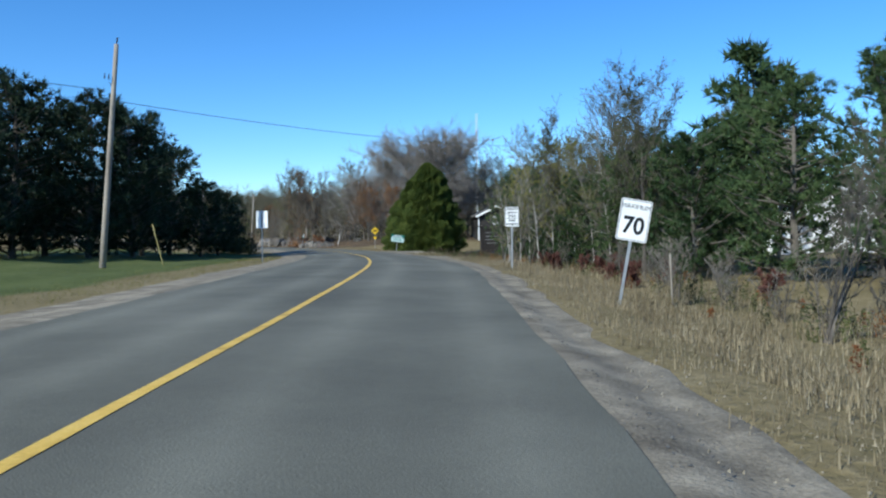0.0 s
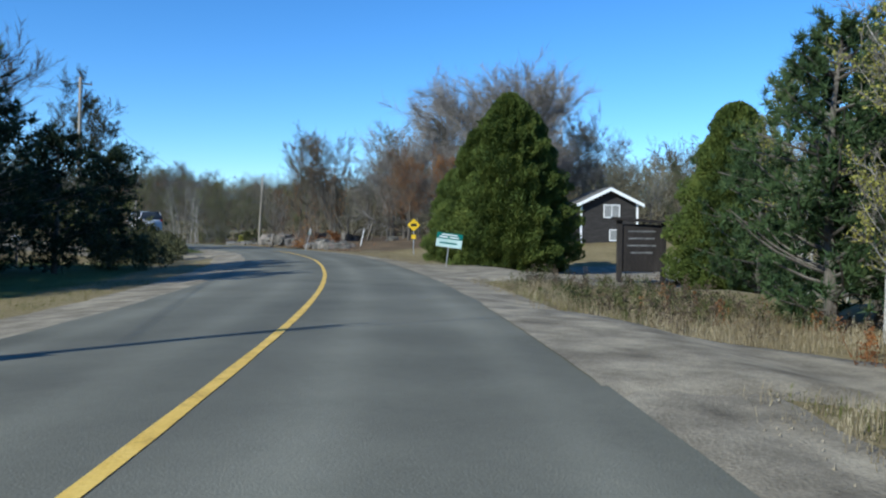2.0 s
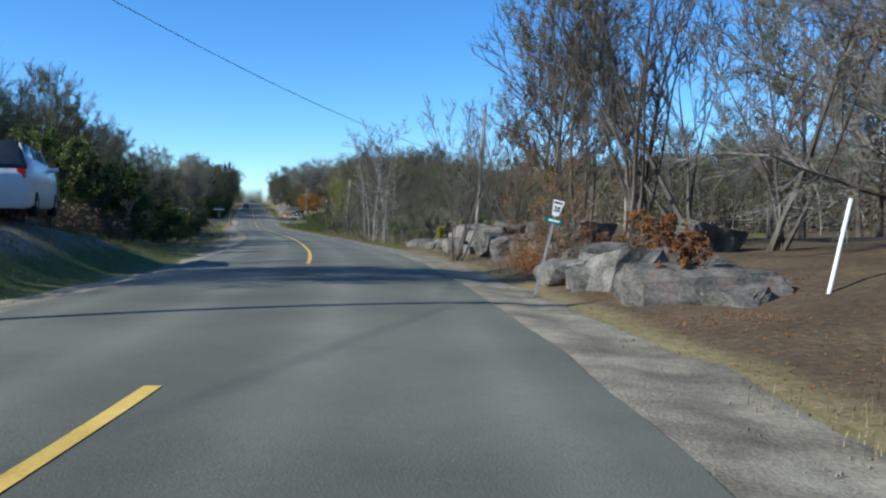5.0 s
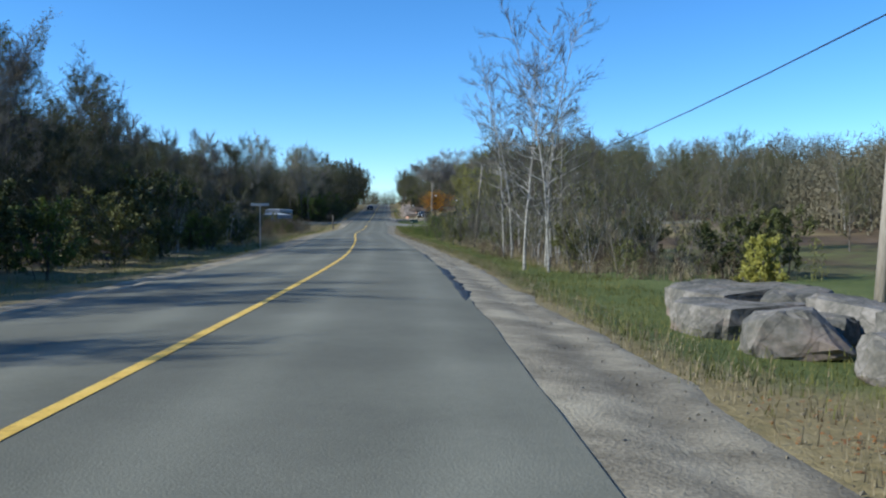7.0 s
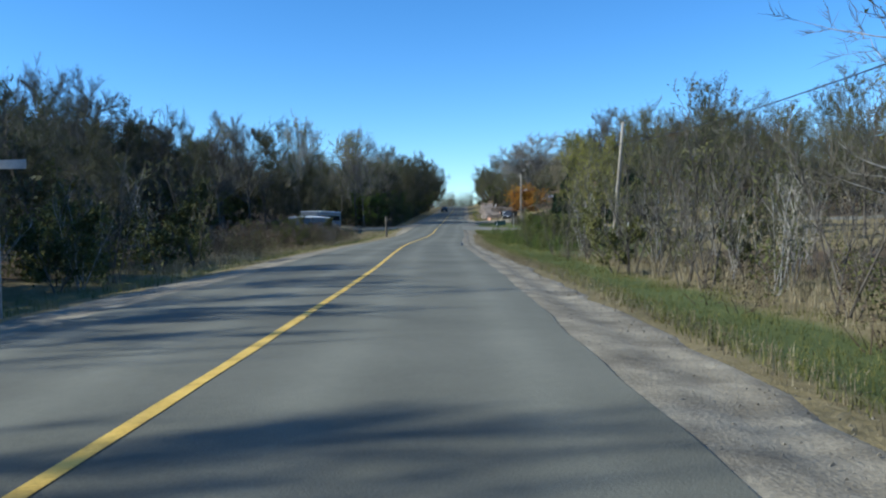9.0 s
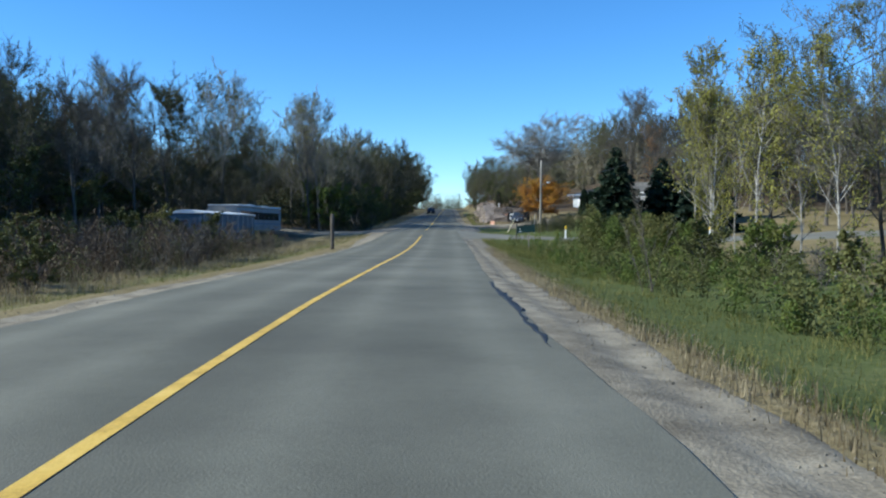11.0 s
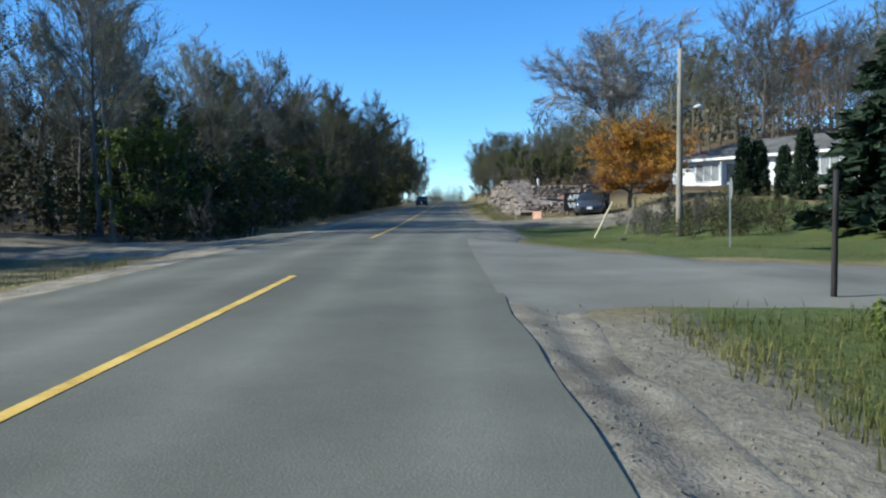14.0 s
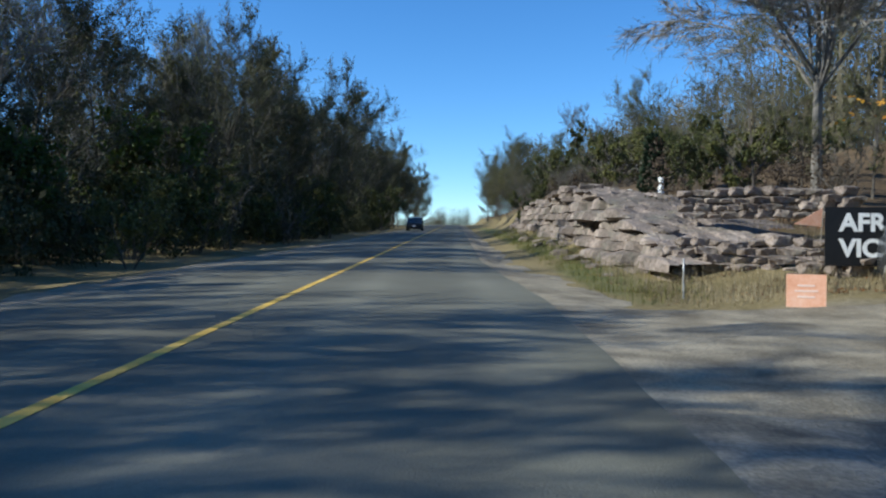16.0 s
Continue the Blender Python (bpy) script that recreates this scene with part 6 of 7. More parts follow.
def woods_patch(seed, length, depth, count, leafy):
    """A far stand of trees in one mesh: trunks, limbs and twigs with some leaves."""
    rng = np.random.default_rng(seed)
    b = Build()
    for _ in range(count):
        x, y, h = rng.uniform(-length / 2, length / 2), rng.uniform(-depth / 2, depth / 2), rng.uniform(8.5, 13.5)
        wide = rng.uniform(0.13, 0.19)
        b.tube([(x, y, -1), (x + rng.normal() * 0.2, y, h * 0.5), (x + rng.normal() * 0.4, y, h * 0.95)], (0.12, 0.07, 0.02), 3)
        n = 190
        u = rng.beta(2.0, 1.6, n)
        round_off = np.sqrt(np.clip(1.05 - (2 * u - 0.9) ** 2, 0.05, 1))
        c = np.stack([rng.normal(size=n) * h * wide * round_off + x, rng.normal(size=n) * h * wide * round_off + y, h * (0.16 + 0.84 * u)], 1)
        d = unit(rng.normal(size=(n, 3)) + np.array([0, 0, 0.8])) * rng.uniform(0.5, 1.4, (n, 1))
        w = unit(np.cross(d, rng.normal(size=(n, 3)))) * rng.uniform(0.03, 0.075, (n, 1))
        b.tris(c - w, c + w, c + d)
        k = 46
        c = np.stack([rng.normal(size=k) * 1.8 + x, rng.normal(size=k) * 1.8 + y, rng.uniform(-0.3, 3.2, k)], 1)
        u = unit(rng.normal(size=(k, 3))) * rng.uniform(0.2, 0.5, (k, 1))
        w = unit(np.cross(u, rng.normal(size=(k, 3)))) * 0.3
        b.tris(c - u, c + u, c + w)
        if leafy:
            k = 170
            u = rng.beta(1.8, 1.8, k)
            round_off = np.sqrt(np.clip(1.05 - (2 * u - 0.9) ** 2, 0.05, 1))
            c = np.stack([rng.normal(size=k) * h * wide * round_off + x, rng.normal(size=k) * h * wide * round_off + y, h * (0.12 + 0.85 * u)], 1)
            u = unit(rng.normal(size=(k, 3))) * rng.uniform(0.16, 0.38, (k, 1))
            w = unit(np.cross(u, rng.normal(size=(k, 3)))) * 0.17
            b.tris(c - u, c + u, c + w)
    return b


WOODS = mat("far woods", [(0.05, 0.048, 0.028), (0.1, 0.09, 0.055), (0.18, 0.15, 0.1)], 0.12, 0.95, 1.5, 0, vary=0.3, island=0)
patches = [woods_patch(201, 44, 16, 40, True).mesh("far_woods", WOODS), woods_patch(202, 44, 16, 36, False).mesh("far_woods", WOODS)]


def far_woods(s, l, turn, size=1.0):
    m = stand(s, l, turn) @ Matrix.Diagonal((size, size, size, 1))
    ob = new("far_woods", patches[rnd.random() < 0.35])
    ob.matrix_basis = m
    return tagged(ob, "distant grey-brown autumn woods", "woods", kind="stuff")


for s in range(-20, 330, 38):
    for l in (64, 82, 104):
        if s > 30 or l > 80:
            far_woods(s + rnd.uniform(-8, 8), l + rnd.uniform(-4, 4), 90 + rnd.uniform(-12, 12), rnd.uniform(0.85, 1.1))
for s in range(60, 330, 38):
    for l in (-42, -58):
        far_woods(s + rnd.uniform(-8, 8), l - 10 * (s < 130), 90 + rnd.uniform(-12, 12), rnd.uniform(0.8, 1.0))
for s in range(350, 640, 40):
    for l in (-34, 34, -52, 52):
        far_woods(s + rnd.uniform(-8, 8), l, 90 + rnd.uniform(-10, 10), rnd.uniform(0.9, 1.1))
for s in (700, 760, 840):
    for l in (-70, -28, 14, 56):
        far_woods(s + rnd.uniform(-8, 8), l, rnd.uniform(-10, 10), rnd.uniform(1.0, 1.2))
for a in (*range(-75, -8, 9), *range(12, 90, 9)):
    m = Matrix.Translation(Vector((50 + 420 * math.sin(radians(a)), 120 + 420 * math.cos(radians(a)), 0)))
    m.translation.z = ground_at(m.translation.x, m.translation.y)
    ob = new("far_woods", patches[0])
    ob.matrix_basis = m @ pose(0, 0, 0, 0, 0, -a) @ Matrix.Diagonal((1.8, 1.4, 1.1, 1))
    tagged(ob, "distant grey-brown autumn woods", "woods", kind="stuff")


def undergrowth(name, n, s0, s1, l0, l1, low, high, leaves, size, material, label, seed, keep=None):
    """Leafy clumps on thin stems, too many to count, in one mesh."""
    rng = np.random.default_rng(seed)
    s, l = rng.uniform(s0, s1, n), rng.uniform(l0, l1, n)
    x, y, _ = on_road(s, l)
    z = land(x, y)
    h = rng.uniform(low, high, n)
    b = Build()
    k = n * leaves
    i = np.repeat(np.arange(n), leaves)
    a, rr, u = rng.uniform(0, 2 * np.pi, k), rng.uniform(0, 1, k) ** 0.6, rng.beta(1.5, 1.3, k)
    wide = h[i] * 0.42 * np.sin(np.pi * (0.18 + 0.74 * u)) * (0.75 + 0.25 * np.sin(a * 3 + i))
    c = np.stack([x[i] + np.cos(a) * rr * wide, y[i] + np.sin(a) * rr * wide, z[i] + u * h[i]], 1)
    d = unit(rng.normal(size=(k, 3))) * size * rng.uniform(0.5, 1.3, (k, 1))
    w = unit(np.cross(d, rng.normal(size=(k, 3)))) * size * 0.55
    b.tris(c - d, c + w, c + d)
    b.tris(c - d, c + d, c - w)
    q = n * 7
    i = np.repeat(np.arange(n), 7)
    base = np.stack([x[i], y[i], z[i] - 0.1], 1) + rng.normal(size=(q, 3)) * np.array([0.12, 0.12, 0])
    tip = base + unit(rng.normal(size=(q, 3)) * 0.45 + np.array([0, 0, 1.0])) * (h[i] * rng.uniform(0.6, 1.05, q))[:, None]
    sd = unit(np.cross(tip - base, rng.normal(size=(q, 3)))) * 0.012
    b.tris(base - sd, base + sd, tip)
    return tagged(part(name, b, material), label, "undergrowth", kind="stuff")


undergrowth("undergrowth", 110, 122, 200, -13, -8.2, 0.9, 2.6, 260, 0.075, LEAF_OLIVE, "dense olive-brown undergrowth in the shade", 1)
undergrowth("undergrowth", 40, 96, 124, -15, -7.8, 0.8, 1.8, 220, 0.065, LEAF_OLIVE, "low brown undergrowth beside the drive", 2)
# Darkened leaves stand in for the deep shade at the foot of the trees.
undergrowth("undergrowth", 330, 286, 420, -14, -7.8, 1.4, 3.6, 280, 0.085, LEAF_DARK_SHADED, "dense undergrowth at the wood's edge, darkened for shade", 3)
undergrowth("undergrowth", 50, 204, 262, 10, 20, 0.7, 1.7, 200, 0.05, LEAF_GREEN, "green undergrowth beyond the verge", 4)
undergrowth("undergrowth", 80, 310, 372, 9.2, 20, 0.9, 2.4, 240, 0.065, LEAF_BROWN, "withered olive-brown undergrowth above the rock face", 5)
undergrowth("undergrowth", 60, 150, 208, 8.6, 17, 0.5, 1.5, 150, 0.05, LEAF_OLIVE, "low brown undergrowth among saplings", 6)
undergrowth("weeds", 250, 226, 260.5, 6.8, 18, 0.35, 0.95, 90, 0.042, LEAF_GREEN, "leafy green weeds by the junction", 7)
undergrowth("weeds", 150, 226, 260.5, 6.8, 18, 0.3, 0.85, 70, 0.036, LEAF_OLIVE, "brown going-over weeds by the junction", 8)
undergrowth("weeds", 50, 8, 58, 7.2, 11, 0.2, 0.6, 70, 0.03, LEAF_RUST, "rust-brown weeds beside the dry grass", 9)
undergrowth("undergrowth", 60, 205, 250, -22, -10, 0.6, 1.5, 120, 0.05, LEAF_BROWN, "withered brown brush beside the trailer", 10)

# Added big-leaved filling that blocks light and darkens the inside of the woods.
undergrowth("undergrowth", 330, 288, 400, -24, -9.5, 2.0, 5.5, 140, 0.17, LEAF_DARK_SHADED, "tall undergrowth added inside the woods to block light", 11)
undergrowth("undergrowth", 90, 124, 205, -22, -9.5, 1.5, 4.0, 130, 0.14, LEAF_DARK_SHADED, "tall undergrowth added behind the bushes, darkened for shade", 12)
undergrowth("undergrowth", 90, 281.8, 292, 11.8, 18, 0.7, 1.3, 330, 0.04, LEAF_DARK_SHADED, "dark brush along the edge of the lawn", 13)
undergrowth("weeds", 160, -3, 40, 7.4, 11, 0.25, 0.7, 60, 0.03, LEAF_OLIVE, "brown going-over weeds in the dry grass", 14)

undergrowth("weeds", 220, 206, 252, -12.5, -8.5, 0.8, 1.6, 60, 0.04, LEAF_BROWN, "tall withered brown weeds beside the trailers", 15)
undergrowth("weeds", 160, 206, 252, -12.5, -8.5, 0.8, 1.7, 60, 0.04, LEAF_OLIVE, "tall olive weeds beside the trailers", 16)

undergrowth("thicket", 13, 236, 243.5, 9.6, 14, 1.8, 3.0, 1300, 0.055, LEAF_OLIVE, "tall olive-gold thicket beyond the verge", 17)
undergrowth("thicket", 9, 233.5, 243, 10, 14, 1.6, 2.8, 1100, 0.055, LEAF_GREEN, "tall green thicket beyond the verge", 18)

undergrowth("undergrowth", 80, 208, 240, 7.8, 12, 0.4, 0.95, 150, 0.04, LEAF_GREEN, "leafy green bushes beyond the mown verge", 19)
undergrowth("undergrowth", 80, 208, 244, 7.8, 12, 0.5, 1.4, 150, 0.045, LEAF_OLIVE, "olive-brown bushes beyond the mown verge", 20)
undergrowth("undergrowth", 150, 212, 244, -13, -8.8, 1.3, 2.1, 150, 0.045, LEAF_BROWN, "tall withered brown thicket before the trailer", 22)
undergrowth("hedge", 100, 70, 103, -9.6, -6.8, 0.9, 1.6, 260, 0.06, LEAF_DARK_SHADED, "low dark clipped hedge along the lawn", 21)

undergrowth("undergrowth", 230, 109, 128, -12.5, -7.4, 0.6, 1.3, 120, 0.042, LEAF_BROWN, "low withered brown brush on the bank by the drive", 23)
undergrowth("undergrowth", 34, 107.6, 113, 5.5, 7.0, 0.5, 1.4, 90, 0.03, LEAF_RUST, "low rust-leaved shrubs on the leafy bank", 24)
undergrowth("weeds", 190, 51, 61.5, 5.6, 10.5, 0.22, 0.6, 70, 0.03, LEAF_OLIVE, "tall olive weeds before the board sign", 25)
undergrowth("weeds", 130, 49.5, 61.5, 5.9, 11, 0.25, 0.7, 60, 0.03, LEAF_BROWN, "tall withered weeds before the board sign", 26)
undergrowth("undergrowth", 90, 150, 178, 7.4, 14, 0.4, 1.1, 110, 0.035, LEAF_BROWN, "low withered brush under the birches", 27)
# kinds that found no place
for proto in (*bare, *half_bare, *rusty, *poplar, *sapling, yellow_poplar, *bush, *spruces, *pines, cedar, column, *dense_pine, dark_pine, clump, rust_sapling, maple, *shade_tree, great_bare, umbrella_tree, thin_rust, thin_olive, *pale_bare, dark_bare):
    if proto.name not in USED:
        for o in (*proto.children_recursive, proto):
            bpy.data.objects.remove(o)


# ---- buildings ----
WHITE_WALL = mat("white siding", [(0.66, 0.65, 0.62), (0.74, 0.73, 0.7), (0.8, 0.79, 0.76)], 0.8, 0.7, 12, 0.1)
SHINGLE = mat("grey shingles", [(0.07, 0.066, 0.058), (0.115, 0.108, 0.096), (0.17, 0.16, 0.145)], 0.8, 0.95, 18, 0.5)
TRIM = mat("white trim", [(0.7, 0.7, 0.68), (0.8, 0.8, 0.78)], 2, 0.5, 20, 0)
BLACK_WALL = mat("dark brown siding", [(0.016, 0.014, 0.013), (0.028, 0.025, 0.023), (0.045, 0.04, 0.037)], 1.2, 0.8, 20, 0.3, stretch=(1, 1, 5))
PANE = mat("dark window glass", [(0.02, 0.024, 0.028), (0.035, 0.04, 0.045)], 1, 0.06, 4, 0, spec=0.6)
CURTAIN = mat("pale curtain", [(0.14, 0.145, 0.145), (0.3, 0.3, 0.29)], 5, 0.9, 20, 0, stretch=(4, 1, 0.3))
CONCRETE = mat("concrete", [(0.25, 0.24, 0.225), (0.33, 0.32, 0.3), (0.4, 0.39, 0.37)], 1.5, 0.9, 20, 0.3)


def window(parent, x, z, w, h, y=0.0, panes=2, curtain=False, name="window"):
    """A framed window on a wall that faces -y."""
    b = Build()
    t = 0.07
    for x0, z0, x1, z1 in ((-w / 2 - t, h / 2, w / 2 + t, h / 2 + t), (-w / 2 - t, -h / 2 - t, w / 2 + t, -h / 2), (-w / 2 - t, -h / 2, -w / 2, h / 2), (w / 2, -h / 2, w / 2 + t, h / 2)):
        b.box(x0, -0.05, z0, x1, 0.02, z1)
    for k in range(1, panes):
        xx = -w / 2 + w * k / panes
        b.box(xx - 0.025, -0.04, -h / 2, xx + 0.025, 0.0, h / 2)
    win = part(name, b, TRIM, parent, m=pose(x, y, z))
    for k in range(panes):
        b = Build()
        x0 = -w / 2 + w * k / panes + 0.03
        b.box(x0, -0.02, -h / 2, x0 + w / panes - 0.06, -0.01, h / 2)
        part("pane", b, PANE if not curtain else CURTAIN, win)
    return win


def clapboard(x0, x1, z0, z1, step=0.15):
    b = Build()
    for k in range(int((z1 - z0) / step)):
        z = z0 + k * step
        b.add([(x0, -0.03, z), (x1, -0.03, z), (x1, -0.008, z + step), (x0, -0.008, z + step), (x0, 0.02, z), (x1, 0.02, z)],
              [(0, 1, 2, 3), (4, 5, 1, 0)])
    return b


def bungalow():
    """The long white bungalow; x runs along its front towards the start of the road."""
    ob = thing("bungalow", "long white bungalow with a grey hip roof and white windows", "house", pose(86.2, 301.0, 3.2, 0, 0, -52))
    L, D, H = 18.5, 9.0, 2.55
    b = Build()
    b.box(0, 0.02, -1.8, L, D, H)
    part("wall", b, WHITE_WALL, ob)
    part("siding", clapboard(0, L, 0.25, H), WHITE_WALL, ob)
    b = Build()
    b.box(-0.02, -0.06, -1.8, L + 0.02, 0.0, 0.25)
    part("foundation", b, CONCRETE, ob)
    o, r = 0.6, 4.3
    b = Build()
    b.add([(-o, -o, H), (L + o, -o, H), (L + o, D + o, H), (-o, D + o, H), (r, D / 2, H + 1.75), (L - r, D / 2, H + 1.75)],
          [(0, 1, 5, 4), (1, 2, 5), (2, 3, 4, 5), (3, 0, 4), (3, 2, 1, 0)])
    part("roof", b, SHINGLE, ob)
    b = Build()
    b.box(-o, -o - 0.03, H - 0.14, L + o, -o, H + 0.05)
    b.box(-o - 0.03, -o, H - 0.14, -o, D + o, H + 0.05)
    part("fascia", b, TRIM, ob)
    window(ob, 3.2, 1.45, 2.0, 1.3, -0.03, 3, True)
    b = Build()
    b.box(4.6, -0.55, 0.2, 4.66, 0.0, 2.3)
    part("corner_board", b, TRIM, ob)
    w = window(ob, 5.2, 1.35, 0.7, 1.45, -0.05, 1)
    window(ob, 12.4, 1.5, 2.0, 1.2, -0.03, 3, True)
    window(ob, 16.2, 1.5, 1.4, 1.1, -0.03, 2)
    b = Build()
    b.box(7.0, -0.05, 0.2, 7.92, 0.0, 2.3)
    d = part("door", b, TRIM, ob)
    b = Build()
    b.prism([(7.46 + 0.2 * math.cos(a), 1.45 + 0.5 * math.sin(a)) for a in np.linspace(0, 2 * math.pi, 16, endpoint=False)], -0.062, -0.052)
    part("oval_glass", b, PANE, d)
    part("handle", rod((7.82, -0.06, 1.1), (7.82, -0.12, 1.1), 0.03, 0.03, 8), STEEL, d)
    for x in (6.85, 8.07):
        b = Build()
        b.box(x - 0.09, -0.06, 0.2, x + 0.09, -0.032, 2.4)
        part("door_trim", b, TRIM, ob)
    for x in (5.9, 9.1):
        b = Build()
        b.box(x - 0.07, -0.16, 1.8, x + 0.07, -0.035, 2.05)
        part("wall_lamp", b, BLACK, ob)
    b = Build()
    for k in range(3):
        b.box(6.6 - k * 0.1, -1.5 - k * 0.3, -1.8, 8.3 + k * 0.1, -0.06, 0.15 - k * 0.18)
    part("step", b, CONCRETE, ob)


def gable_house(x, y, turn, L, D, H, rise, wall, label, dz=0.0, wins=()):
    """A plain house whose gable end faces local -y."""
    ob = thing("house", label, "house", ground_pose(x, y, turn, dz))
    b = Build()
    b.prism([(-L / 2, -1), (L / 2, -1), (L / 2, H), (0, H + rise), (-L / 2, H)], 0, D)
    part("wall", b, wall, ob)
    b = Build()
    for sgn in (-1, 1):
        e = (sgn * (L / 2 + 0.45), H - 0.45 * rise / (L / 2))
        b.prism([(0, H + rise + 0.02), e, (e[0], e[1] + 0.14), (0, H + rise + 0.18)][::sgn], -0.5, D + 0.5)
    part("roof", b, SHINGLE, ob)
    b = Build()
    for sgn in (-1, 1):
        e = (sgn * (L / 2 + 0.45), H - 0.45 * rise / (L / 2))
        b.prism([(0, H + rise - 0.16), (e[0], e[1] - 0.16), (e[0], e[1] + 0.1), (0, H + rise + 0.12)][::sgn], -0.56, -0.5)
    part("fascia", b, TRIM, ob)
    for sgn in (-1, 1):
        b = Build()
        b.box(sgn * L / 2 - 0.08, -0.04, 0, sgn * L / 2 + 0.08, 0.0, H)
        part("corner_board", b, TRIM, ob)
    for wx, wz, w, h in wins:
        window(ob, wx, wz, w, h, -0.02, 2, True)


bungalow()
gable_house(72.8, 70.5, -36, 4.6, 7, 3.5, 1.1, BLACK_WALL, "dark house with white trim behind the cedar", -0.3, ((0.2, 2.8, 1.2, 0.95), (0.7, 0.85, 1.2, 0.8)))
gable_house(52.5, 20.5, -60, 9, 7, 2.7, 1.6, WHITE_WALL, "small white house half hidden behind pines", 0, ((-2, 1.5, 1.4, 1.1), (1.8, 1.5, 1.4, 1.1)))


def shed():
    ob = thing("shed", "small dark shed among shaded bushes", "shed", stand(128, -19, 20))
    b = Build()
    b.box(-1.6, 0, -0.3, 1.6, 2.4, 2.1)
    part("wall", b, BLACK_WALL, ob)
    b = Build()
    b.prism([(-1.9, 2.1), (1.9, 2.1), (1.9, 2.2), (-1.9, 2.45)], -0.3, 2.7)
    part("roof", b, SHINGLE, ob)
    b = Build()
    b.box(-0.5, -0.04, 0, 0.5, 0.0, 1.9)
    part("door", b, DARK_WOOD, ob)


shed()

# ---- vehicles ----
CAR_GREY = mat("grey car paint", [(0.1, 0.105, 0.115), (0.115, 0.12, 0.13)], 2, 0.25, 60, 0, metal=0.6)
CAR_WHITE = mat("white car paint", [(0.68, 0.69, 0.7), (0.74, 0.75, 0.76)], 2, 0.25, 60, 0)
CAR_DARK = mat("dark car paint", [(0.02, 0.022, 0.026), (0.03, 0.032, 0.036)], 2, 0.25, 60, 0)
TYRE = mat("tyre rubber", [(0.012, 0.012, 0.012), (0.02, 0.02, 0.02)], 4, 0.9, 40, 0.2)
LENS = mat("clear lamp lens", [(0.55, 0.56, 0.58), (0.68, 0.69, 0.7)], 6, 0.12, 30, 0, spec=0.6)
RED_LENS = mat("red lamp lens", [(0.3, 0.01, 0.01), (0.4, 0.02, 0.02)], 6, 0.15, 30, 0)


def loft(stations):
    """A skin over rings of (y, [(x, z), ...]) for the right half, mirrored."""
    b = Build()
    rings = []
    for y, half in stations:
        ring = [(x, y, z) for x, z in half] + [(-x, y, z) for x, z in half[::-1]]
        rings.append(ring)
    n = len(rings[0])
    faces = [(k * n + j, (k + 1) * n + j, (k + 1) * n + (j + 1) % n, k * n + (j + 1) % n) for k in range(len(rings) - 1) for j in range(n)]
    faces += [tuple(range(n)), tuple(range((len(rings) - 1) * n, len(rings) * n))[::-1]]
    b.add(np.array(rings).reshape(-1, 3), faces)
    return b


